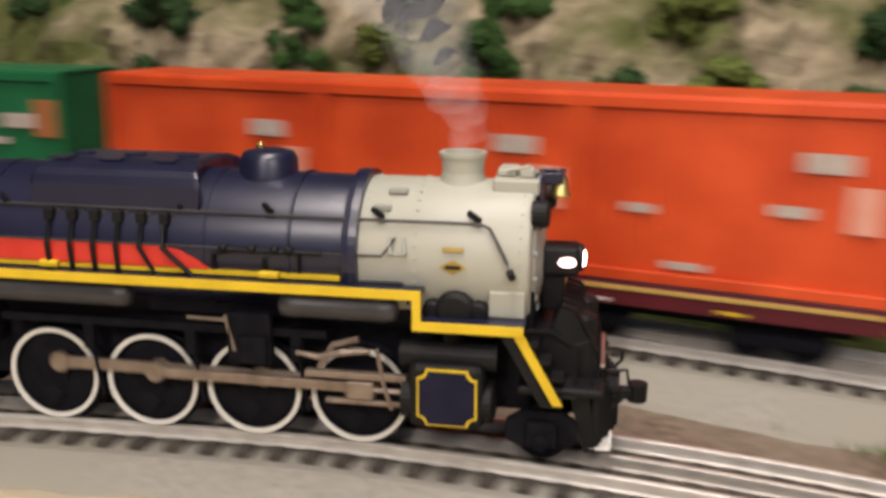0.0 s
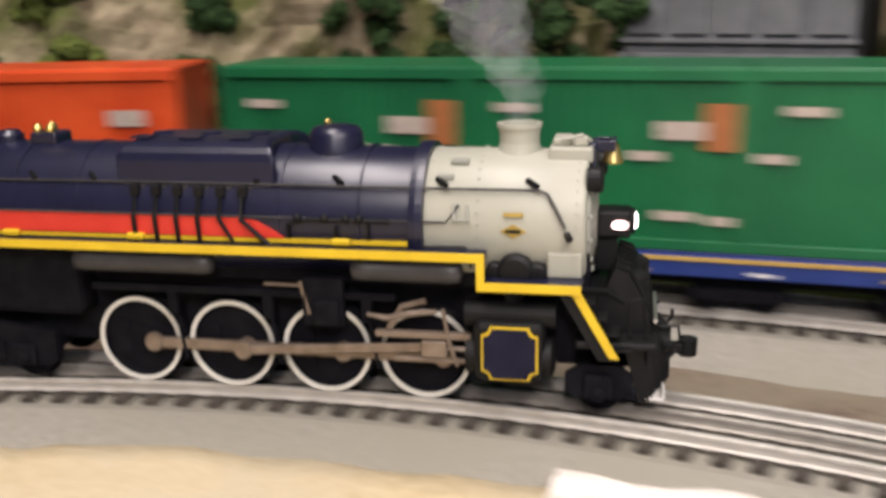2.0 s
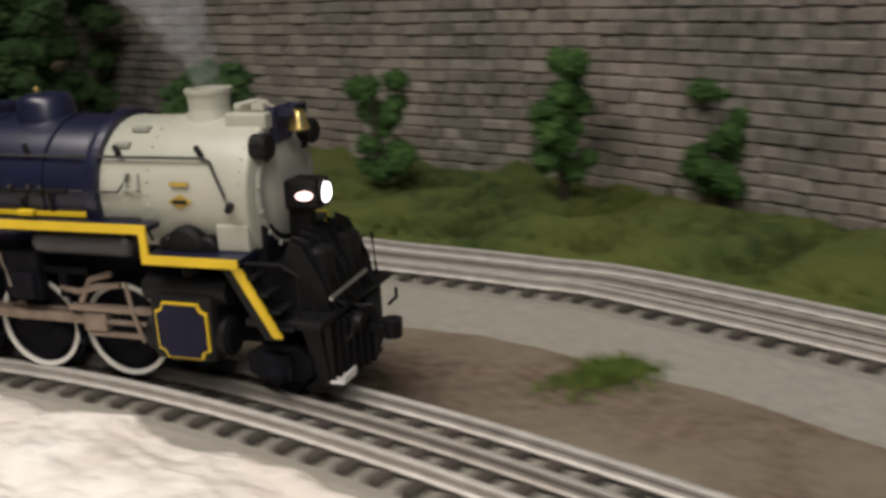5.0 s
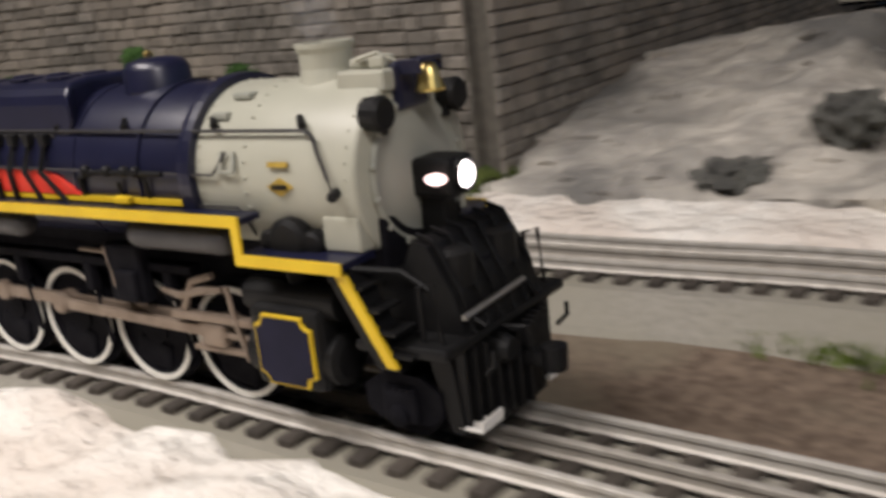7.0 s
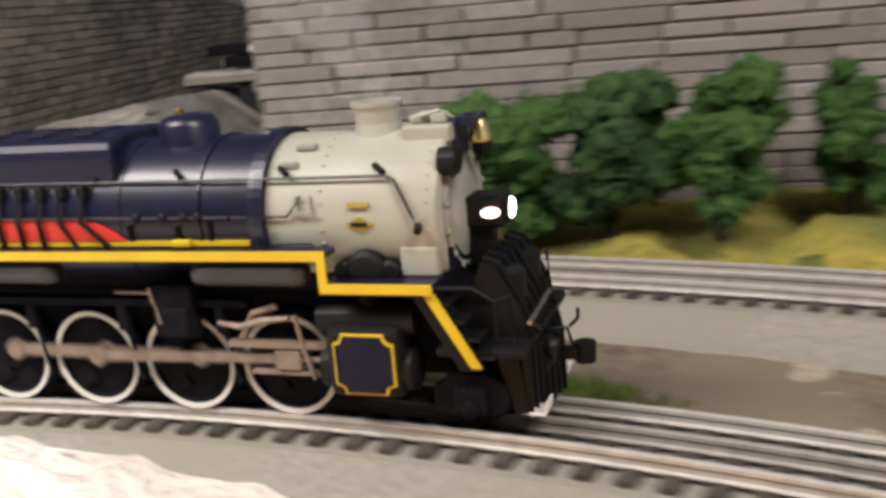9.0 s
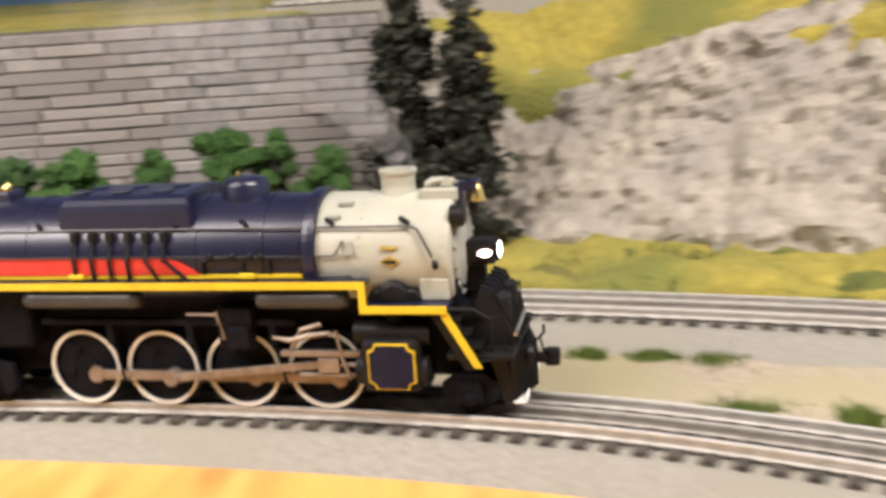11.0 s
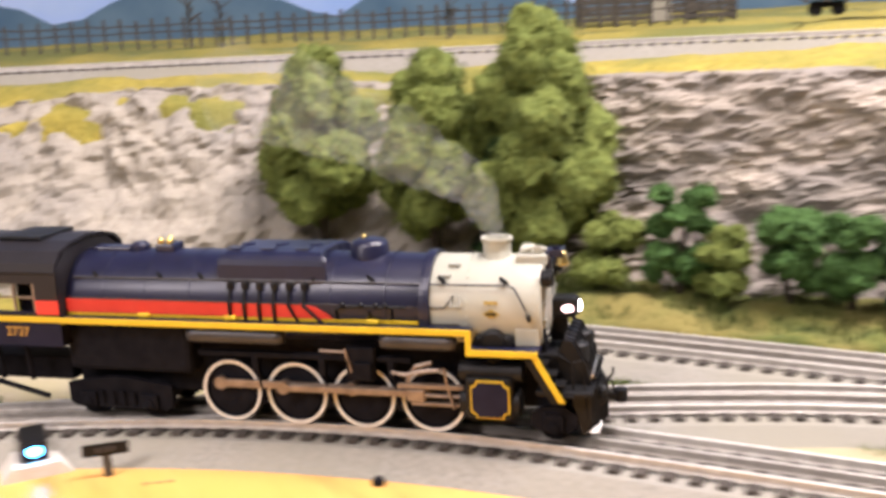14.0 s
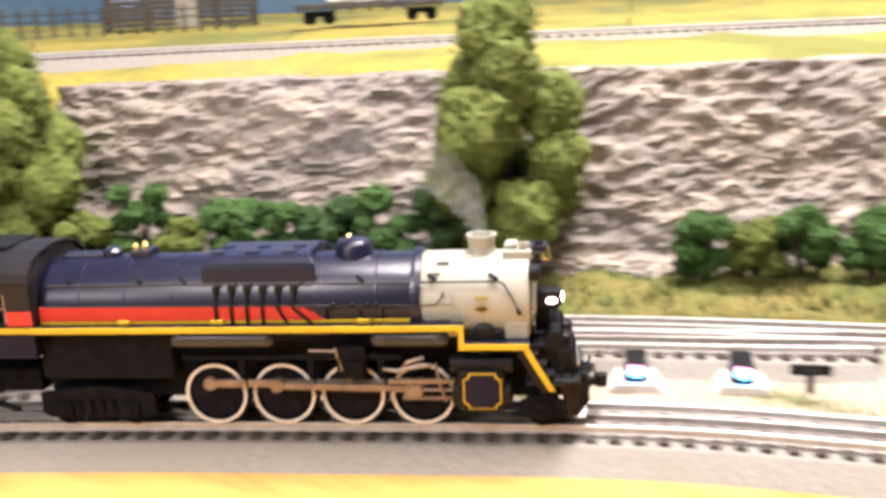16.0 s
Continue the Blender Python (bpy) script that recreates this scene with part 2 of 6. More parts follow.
def box(bm, x0, x1, y0, y1, z0, z1, bevel=0.0, m=None):
    made = bmesh.ops.create_cube(bm, size=1)["verts"]
    for v in made:
        v.co = Vector((x0 + (v.co.x + 0.5) * (x1 - x0), y0 + (v.co.y + 0.5) * (y1 - y0), z0 + (v.co.z + 0.5) * (z1 - z0)))
    if bevel:
        edges = list({e for v in made for e in v.link_edges})
        res = bmesh.ops.bevel(bm, geom=edges, offset=bevel, segments=2, affect="EDGES", profile=0.5)
        made = list({v for f in res["faces"] for v in f.verts} | {v for v in made if v.is_valid})
    if m is not None:
        for v in made:
            v.co = m @ v.co
    return bm


def tube(bm, pts, r, n=8, closed_ends=True):
    pts = [Vector(p) for p in pts]
    rings = []
    for i, p in enumerate(pts):
        d = (pts[min(i + 1, len(pts) - 1)] - pts[max(i - 1, 0)]).normalized()
        a = d.orthogonal().normalized()
        if abs(d.z) < 0.95:
            a = Vector((0, 0, 1)).cross(d).normalized()
        b = d.cross(a)
        rr = r[i] if isinstance(r, (list, tuple)) else r
        rings.append([bm.verts.new(p + (a * math.cos(2 * math.pi * k / n) + b * math.sin(2 * math.pi * k / n)) * rr) for k in range(n)])
    for q, w in zip(rings, rings[1:]):
        for k in range(n):
            bm.faces.new((q[k], q[(k + 1) % n], w[(k + 1) % n], w[k]))
    if closed_ends:
        bm.faces.new(rings[0][::-1])
        bm.faces.new(rings[-1])
    return bm


def lathe(bm, profile, axis="Z", n=32, m=None):
    """profile: (radius, height) pairs turned about an axis."""
    rings = []
    for r, h in profile:
        ring = []
        for k in range(n):
            a = 2 * math.pi * k / n
            c, s = r * math.cos(a), r * math.sin(a)
            co = {"Z": (c, s, h), "X": (h, c, s), "Y": (s, h, c)}[axis]
            co = Vector(co)
            ring.append(bm.verts.new(m @ co if m is not None else co))
        rings.append(ring)
    for q, w in zip(rings, rings[1:]):
        for k in range(n):
            bm.faces.new((q[k], q[(k + 1) % n], w[(k + 1) % n], w[k]))
    bm.faces.new(rings[0][::-1])
    bm.faces.new(rings[-1])
    bmesh.ops.recalc_face_normals(bm, faces=bm.faces)
    return bm


def prism(bm, outline, y0, y1):
    """An x-z outline given depth along y."""
    a = [bm.verts.new((x, y0, z)) for x, z in outline]
    b = [bm.verts.new((x, y1, z)) for x, z in outline]
    n = len(a)
    bm.faces.new(a)
    bm.faces.new(b[::-1])
    for i in range(n):
        bm.faces.new((a[i], b[i], b[(i + 1) % n], a[(i + 1) % n]))
    bmesh.ops.recalc_face_normals(bm, faces=bm.faces)
    return bm


B = bmesh.new


def spline(pts, step):
    """Evenly spaced points along a Catmull-Rom curve through pts."""
    P = [Vector((*p, 0)) if len(p) == 2 else Vector(p) for p in pts]
    fine = []
    for i in range(len(P) - 1):
        p0, p1, p2, p3 = P[max(i - 1, 0)], P[i], P[i + 1], P[min(i + 2, len(P) - 1)]
        for k in range(24):
            u = k / 24
            fine.append(0.5 * ((2 * p1) + (p2 - p0) * u + (2 * p0 - 5 * p1 + 4 * p2 - p3) * u * u + (3 * p1 - p0 - 3 * p2 + p3) * u ** 3))
    fine.append(P[-1])
    out, acc, want = [fine[0]], 0.0, step
    for a, b in zip(fine, fine[1:]):
        d = (b - a).length
        while d > 0 and acc + d >= want:
            out.append(a + (b - a) * ((want - acc) / d))
            want += step
        acc += d
    return out


def side(pts, i):
    """The level direction to the outer (left-hand) side of a line at its i-th point."""
    d = pts[min(i + 1, len(pts) - 1)] - pts[max(i - 1, 0)]
    return Vector((-d.y, d.x, 0)).normalized()


def strip(bm, pts, section):
    """Sweep an open section of (offset to the outer side, z) along pts."""
    rows = []
    for i, p in enumerate(pts):
        o = side(pts, i)
        rows.append([bm.verts.new((p.x + o.x * q, p.y + o.y * q, p.z + z)) for q, z in section])
    for a, b in zip(rows, rows[1:]):
        for k in range(len(section) - 1):
            bm.faces.new((a[k], b[k], b[k + 1], a[k + 1]))
    return bm


def swept(bm, pts, section):
    """Sweep a closed section along pts, with caps."""
    rows = []
    for i, p in enumerate(pts):
        o = side(pts, i)
        rows.append([bm.verts.new((p.x + o.x * q, p.y + o.y * q, p.z + z)) for q, z in section])
    n = len(section)
    for a, b in zip(rows, rows[1:]):
        for k in range(n):
            bm.faces.new((a[k], b[k], b[(k + 1) % n], a[(k + 1) % n]))
    bm.faces.new(rows[0])
    bm.faces.new(rows[-1][::-1])
    bmesh.ops.recalc_face_normals(bm, faces=bm.faces)
    return bm


def fbm(v, octaves=5):
    return noise.fractal(v, 1.0, 2.0, octaves)


# ---- plan ----
GROUND_Z = -0.020
NEAR_PTS = [(-0.915, -0.7889), (-0.6437, -0.5072), (-0.413, -0.3125), (-0.2334, -0.2043)] + [(r[1], r[2]) for r in LOCO_ROWS] + [(0.276, -2.138), (0.163, -2.19), (-0.05, -2.27), (-0.4, -2.36), (-1.0, -2.43)]
FAR_PTS = [(-4.585, -1.1418), (-2.5627, -0.5702), (-1.312, -0.2111), (-0.7289, -0.07), (-0.4326, -0.0189), (-0.2323, 0.0038), (-0.0795, 0.0099), (0.035, 0.0047), (0.1601, -0.0021), (0.3302, -0.0247), (0.5174, -0.0843), (0.6756, -0.1726), (0.8136, -0.3008), (0.8664, -0.3785), (0.9043, -0.4414), (0.9317, -0.4996),
           (1.004, -0.757), (1.04, -0.867), (1.076, -1.04), (1.085, -1.183), (1.075, -1.35), (1.042, -1.527), (0.985, -1.718), (0.929, -1.833), (0.856, -1.933), (0.775, -2.012), (0.565, -2.15), (0.396, -2.255), (0.203, -2.35), (-0.2, -2.52), (-1.0, -2.75)]
CROSS_PTS = [(0.80, -1.70), (0.738, -1.80), (0.672, -1.905), (0.598, -2.02), (0.545, -2.09), (0.47, -2.165), (0.385, -2.23), (0.29, -2.285), (0.203, -2.335)]
near_line = spline(NEAR_PTS, 0.0132)
far_line = spline(FAR_PTS, 0.0132)
cross_line = [Vector((p.x, p.y, -0.0006)) for p in spline(CROSS_PTS, 0.0132)]


# ---- room, table, ground ----
def plane(name, x0, x1, y0, y1, z, material, label, kind="structure", thick=0.0, category=""):
    bm = B()
    box(bm, x0, x1, y0, y1, z - max(thick, 0.02), z)
    return link(name, bm, material, None, label, kind=kind, category=category)


plane("ceiling", -6, 6, -6, 5, 2.1, CEIL, "pale flat room ceiling above the layout", thick=0.05)
bpy.data.objects["ceiling"].location.z = 0.05
for nm, a in (("wall_north", (-6, 6, 5, 5.1)), ("wall_south", (-6, 6, -6.1, -6)), ("wall_east", (6, 6.1, -6, 5)), ("wall_west", (-6.1, -6, -6, 5))):
    bm = B()
    box(bm, *a, -1.0, 2.1)
    link(nm, bm, ROOM_WALL, None, "plain painted room wall", kind="structure")


def ground():
    bm = B()
    xs = [-6, -4, -2, -1] + [-0.6 + 0.02 * i for i in range(118)] + [2.2, 3, 6]
    ys = [-6, -4, -3.2] + [-2.8 + 0.02 * i for i in range(168)] + [0.9, 2, 5]
    vs = [[bm.verts.new((x, y, GROUND_Z + 0.0025 * noise.noise(Vector((x * 14, y * 14, 0))) + 0.001 * noise.noise(Vector((x * 60, y * 60, 3))))) for y in ys] for x in xs]
    for a, b in zip(vs, vs[1:]):
        for k in range(len(ys) - 1):
            bm.faces.new((a[k], b[k], b[k + 1], a[k + 1]))
    return link("ground", bm, SAND, None, "brown sandy scenic ground between model railway tracks", smooth=True, kind="structure")


ground()


def index_near(line, x, y):
    return min(range(len(line)), key=lambda i: (line[i].x - x) ** 2 + (line[i].y - y) ** 2)


def apron(name, line, i0, i1, edge, depth, z, material, label, rough=0.004, wavy=0.012, rise=0.0, kind="structure", seed=0, nrow=14, sink_start=0, sink_end=0, edge_end=None):
    """A bumpy sheet of ground beside a track, from offset edge to edge + depth."""
    bm = B()
    rows = []
    pts = line[i0:i1]
    for i, p in enumerate(pts):
        o = side(line, i0 + i)
        row = []
        e = edge + ((edge_end - edge) * min(1.0, 3.0 * i / len(pts)) if edge_end else 0.0) + wavy * noise.noise(Vector((i * 0.35, seed, 0))) + 0.4 * wavy * noise.noise(Vector((i * 1.3, seed, 4)))
        for k in range(nrow + 1):
            u = k / nrow
            q = e + (depth * u * u if abs(depth) > 0.1 else depth * u)
            x, y = p.x + o.x * q, p.y + o.y * q
            h = z + rise * u + rough * (fbm(Vector((x * 28, y * 28, seed))) + 0.35 * fbm(Vector((x * 110, y * 110, seed)))) * min(1, 4 * u + 0.2)
            if sink_start:
                h -= 0.010 * max(0.0, 1 - i / sink_start) + 0.010 * max(0.0, 1 - i / sink_start) * fbm(Vector((x * 40, y * 40, 7)))
            if sink_end:
                v = max(0.0, 1 - (len(pts) - 1 - i) / sink_end)
                h -= (h - GROUND_Z + 0.006) * v * v
            if k == 0:
                h = GROUND_Z - 0.004
            row.append(bm.verts.new((x, y, h)))
        rows.append(row)
    for a, b in zip(rows, rows[1:]):
        for k in range(nrow):
            bm.faces.new((a[k], b[k], b[k + 1], a[k + 1]) if depth > 0 else (a[k + 1], b[k + 1], b[k], a[k]))
    return link(name, bm, material, None, label, smooth=True, kind=kind)


i_tan0, i_tan1 = 0, index_near(near_line, 0.3219, -0.1605)
i_pl1 = index_near(near_line, 0.914, -1.18)
apron("ground_tan", near_line, i_tan0, i_tan1 + 14, -0.034, -0.9, -0.012, TAN, "tan sandy ground inside the curve of the track", 0.003, 0.008, seed=1, edge_end=-0.046)
apron("ground_plaster", near_line, i_tan1 + 4, i_pl1, -0.041, -0.30, -0.009, PLASTER, "rough white plaster terrain beside the track", 0.008, 0.012, 0.014, seed=2, nrow=48, sink_end=16, edge_end=-0.030)
i_pale = index_near(near_line, 0.915, -1.02)
apron("ground_pale", near_line, i_pale, len(near_line) - 8, 0.040, 0.115, -0.0165, PALE, "pale gritty ground between the two tracks", 0.0015, 0.004, seed=12, sink_start=40)
bm = B()
strip(bm, near_line[i_pl1 - 40:index_near(near_line, -0.4, -2.36)], [(-0.0405, -0.024), (-0.0407, -0.0185), (-0.16, -0.0185), (-0.36, -0.0185)])
link("wooden_board", bm, WOOD, None, "varnished pine board surface inside the track curve", kind="structure")


# ---- tracks ----
def tie_mesh():
    bm = B()
    box(bm, -0.0032, 0.0032, -0.025, 0.025, -0.0085, -0.0046, 0.0005)
    me = bpy.data.meshes.new("tie")
    bm.to_mesh(me)
    bm.free()
    me.materials.append(TIE)
    return me


TIE_MESH = tie_mesh()
RAIL_SEC = [(-0.0016, -0.0050), (0.0016, -0.0050), (0.0016, -0.0045), (0.0006, -0.0040), (0.0006, -0.0018), (0.0012, -0.0014), (0.0012, -0.0002), (0.0008, 0.0), (-0.0008, 0.0), (-0.0012, -0.0002), (-0.0012, -0.0014), (-0.0006, -0.0018), (-0.0006, -0.0040), (-0.0016, -0.0045)]


def track(name, line, label, ties_as_parts, bed=True, bed_top=0.031, bed_foot=0.046):
    root = empty(name, label, "track", kind="structure")
    if bed:
        bm = B()
        swept(bm, line, [(-bed_foot - 0.006, GROUND_Z - 0.003), (-bed_foot, GROUND_Z + 0.003), (-bed_top, -0.0070), (bed_top, -0.0070), (bed_foot, GROUND_Z + 0.003), (bed_foot + 0.006, GROUND_Z - 0.003)])
        part("roadbed", bm, ROADBED, root, "pale grey roadbed")
    for off, m_, lab in ((-0.0159, RAIL, "shiny outer rail"), (0.0, RAIL_DARK, "dull centre rail"), (0.0159, RAIL, "shiny outer rail")):
        bm = B()
        swept(bm, line, [(q + off, z) for q, z in RAIL_SEC])
        part("rail", bm, m_, root, lab)
    rest = B()
    for i, p in enumerate(line):
        o = side(line, i)
        a = math.atan2(o.y, o.x) - math.pi / 2 + random.uniform(-0.012, 0.012)
        m = Matrix.Translation((p.x, p.y, p.z)) @ Matrix.Rotation(a, 4, "Z")
        if ties_as_parts and ties_as_parts[0] <= i < ties_as_parts[1]:
            t_ = new("tie", TIE_MESH)
            t_.parent, t_.matrix_basis = root, m
        else:
            w, l = 0.0032, 0.025
            v = [rest.verts.new(m @ Vector(c)) for c in ((-w, -l, -0.0045), (w, -l, -0.0045), (w, l, -0.0045), (-w, l, -0.0045), (-w, -l, -0.0085), (w, -l, -0.0085), (w, l, -0.0085), (-w, l, -0.0085))]
            for f in ((0, 1, 2, 3), (0, 4, 5, 1), (1, 5, 6, 2), (2, 6, 7, 3), (3, 7, 4, 0)):
                rest.faces.new([v[k] for k in f])
    if rest.verts:
        part("ties", rest, TIE, root, "dark brown ties", kind="stuff")
    else:
        rest.free()
    return root


# ---- scenery behind the tracks ----
def ribbon(name, line, profile, material, label, amp, freq, kind="structure", ridged=False, nz=28, seed=0, zstretch=1.0, height=None, smooth=False, blend=None, fade=None, lead=None):
    """A face that follows a line on the ground. profile: (offset outwards, z) from foot to top."""
    bm = B()
    rows = []
    n = len(line)
    seg = len(profile) - 1
    for i, p in enumerate(line):
        o = side(line, i)
        hh = height(i / (n - 1)) if height else 1.0
        row = []
        for k in range(nz + 1):
            u = k / nz * seg
            j = min(int(u), seg - 1)
            w = u - j
            q = profile[j][0] * (1 - w) + profile[j + 1][0] * w
            z = profile[j][1] * (1 - w) + profile[j + 1][1] * w
            q += lead(i / (n - 1)) if lead else 0.0
            w2 = min(1.0, max(0.0, (q - blend[0]) / (blend[1] - blend[0]))) if blend else 0.0
            if z > 0:
                z *= hh * (1 - w2) + w2
            c = Vector((p.x + o.x * q, p.y + o.y * q, z))
            f = Vector((c.x * freq, c.y * freq, c.z * freq * zstretch + seed))
            d = noise.hetero_terrain(f, 0.9, 2.1, 5, 0.6) * 0.4 - 0.4 if ridged else fbm(f)
            cell = noise.voronoi(f * 1.3)[0]
            d += (cell[1] - cell[0]) * 0.42 if ridged else 0.0
            d += 0.9 * fbm(f * 0.23) + 0.30 * noise.noise(f * 3.7) if ridged else 0.0
            d *= amp * min(1.0, k / 3) * (0.25 if fade and q > fade else 1.0)
            row.append(bm.verts.new(c - o * d + Vector((0, 0, d * 0.35))))
        rows.append(row)
    for a, b in zip(rows, rows[1:]):
        for k in range(nz):
            bm.faces.new((a[k], a[k + 1], b[k + 1], b[k]))
    bmesh.ops.recalc_face_normals(bm, faces=bm.faces)
    return link(name, bm, material, None, label, kind=kind, smooth=smooth)


HILL = spline([(-1.5688, -0.0006), (-0.7724, 0.1098), (-0.3648, 0.1261), (-0.0579, 0.1335), (0.1642, 0.1512), (0.345, 0.1692), (0.4369, 0.2995), (0.5036, 0.4494)], 0.011)
ribbon("hill_slope", HILL, [(-0.05, -0.02), (0.0, 0.0), (0.05, 0.06), (0.10, 0.14), (0.20, 0.24), (0.36, 0.34)], HILL_ROCK, "tan rocky hillside with patches of dry green scrub", 0.030, 16, ridged=True, nz=34, seed=3)
BACK1 = spline([(0.4288, 0.5033), (0.6119, 0.3418), (0.7665, 0.2557), (0.8771, 0.1385)], 0.02)
ribbon("hill_backdrop", BACK1, [(0, -0.02), (0.03, 0.1), (0.06, 0.36)], HILL_ROCK, "dark hillside behind the trees", 0.03, 14, seed=9, nz=16)

ROCK1 = spline([(1.275, -1.38), (1.21, -1.50), (1.165, -1.62), (1.115, -1.74), (1.06, -1.83), (1.03, -1.90), (1.00, -1.98), (0.955, -2.06), (0.90, -2.13)], 0.006)


def rock1_height(u):
    return 0.72 + 0.45 * max(0, 1 - u / 0.14) if u < 0.22 else min(1.0, 0.72 + (u - 0.22) * 1.2)


ribbon("rock_face", ROCK1, [(-0.02, -0.02), (0.0, 0.008), (0.055, 0.07), (0.085, 0.12), (0.125, 0.163), (0.18, 0.163), (0.22, 0.10)], ROCK, "pale beige rock cliff with rugged cast surface", 0.019, 30, ridged=True, nz=72, seed=11, height=rock1_height)
ROCK2_LINE = spline([(0.885, -2.14), (0.80, -2.185), (0.70, -2.245), (0.60, -2.305), (0.46, -2.385), (0.385, -2.43), (0.26, -2.53), (0.1, -2.63), (-0.2, -2.75)], 0.006)
ribbon("rock_face_strata", ROCK2_LINE, [(-0.02, -0.02), (0.0, 0.01), (0.02, 0.06), (0.035, 0.11), (0.05, 0.165), (0.12, 0.163)], ROCK2, "layered brown and cream rock cliff", 0.0085, 52, ridged=True, nz=84, seed=21, zstretch=2.0)
GRASS_A = spline([(1.275, -1.38), (1.21, -1.50), (1.165, -1.62), (1.115, -1.74), (1.06, -1.83), (1.03, -1.90), (1.00, -1.98), (0.955, -2.06), (0.88, -2.142), (0.80, -2.185), (0.70, -2.245), (0.60, -2.305), (0.46, -2.385), (0.385, -2.43), (0.26, -2.53), (0.1, -2.63), (-0.2, -2.75)], 0.012)


def grass_height(u):
    return rock1_height(u / 0.44) if u < 0.44 else 1.0


def shelf_lead(u):
    return 0.045 * min(1.0, max(0.0, (0.52 - u) / 0.08))


ribbon("upper_grass", GRASS_A, [(0.048, 0.075), (0.060, 0.152), (0.10, 0.166), (0.14, 0.174), (0.22, 0.180), (0.45, 0.200), (1.2, 0.235)], GRASS_Y, "yellow-green grassy shelf above the cliffs", 0.010, 16, nz=48, seed=31, smooth=True, height=grass_height, blend=(0.12, 0.19), lead=shelf_lead)
WALLB_TOP = spline([(1.165, -0.915), (1.19, -1.0), (1.222, -1.15), (1.25, -1.3), (1.275, -1.39)], 0.02)
ribbon("upper_grass_wall", WALLB_TOP, [(0.02, 0.165), (0.06, 0.176), (0.2, 0.182), (0.45, 0.200), (1.0, 0.235)], GRASS_Y, "yellow-green grassy shelf above the grey wall", 0.005, 14, nz=24, seed=33, smooth=True)

# grass verge outside the far track
i_v0, i_v1 = index_near(far_line, 0.531, -0.0893), index_near(far_line, 0.965, -0.66)
i_v2, i_v3 = index_near(far_line, 1.055, -0.93), index_near(far_line, -0.2, -2.52)
apron("verge_wall", far_line, i_v0 - 30, i_v1, 0.05, 0.22, -0.010, GRASS, "dark green grassy verge below the stone wall", 0.010, 0.008, 0.020, seed=5)
i_vy = index_near(far_line, 0.95, -1.80)
apron("verge_yellow", far_line, i_v2 + 14, i_vy, 0.049, 0.17, -0.008, GRASS_Y, "dry yellow-green grassy verge below the cliff", 0.010, 0.008, 0.018, seed=16)
apron("verge_shrubs", far_line, i_v2, i_v3, 0.05, 0.30, -0.010, GRASS_M, "green and yellow grassy verge beside the far track", 0.010, 0.008, 0.016, seed=6)
apron("plaster_ledge", far_line, i_v1 - 2, i_v2 + 3, 0.047, 0.05, -0.008, PLASTER, "bare white plaster ledge beside the far track", 0.003, 0.006, 0.004, seed=7)
i_h0 = index_near(far_line, -1.312, -0.2111)
apron("verge_hill", far_line, i_h0, i_v0 - 26, 0.05, 0.16, -0.012, GRASS, "scrubby verge at the foot of the hill", 0.008, 0.008, 0.01, seed=8)

# unfinished plaster slope between the two walls
PL = spline([(1.075, -0.60), (1.10, -0.70), (1.13, -0.80), (1.165, -0.92)], 0.006)


def plaster_height(u):
    if u < 0.52:
        return 0.72 + 0.55 * u
    if u < 0.66:
        return 1.0 - (u - 0.52) * 4.2
    return 0.41 + (u - 0.66) * 1.1


ribbon("plaster_slope", PL, [(-0.01, -0.02), (0.0, -0.004), (0.07, 0.016), (0.16, 0.042), (0.26, 0.062), (0.40, 0.055), (0.48, 0.0)], PLASTER_GREY, "bare pale grey plaster hill slope between the walls", 0.020, 24, ridged=True, nz=96, seed=41, height=plaster_height)
for (x, y, z, s, sq) in ((1.188, -0.775, 0.024, 0.021, 0.8), (1.140, -0.738, -0.002, 0.026, 0.5)):
    bm = B()
    bmesh.ops.create_icosphere(bm, subdivisions=4, radius=s)
    for v in bm.verts:
        n0 = v.co.normalized()
        cell = noise.voronoi(n0 * 1.6 + Vector((x * 50, y * 50, 0)))[0]
        v.co *= 0.75 + 0.45 * (cell[1] - cell[0]) + 0.25 * fbm(v.co * 90 + Vector((x, y, 0)))
        v.co.z *= sq
    ob = link("boulder", bm, ROCK_GREY, None, "dark grey rough cast boulder set into the plaster slope", category="rock", group="boulders on the plaster slope")
    ob.location = (x, y, z)


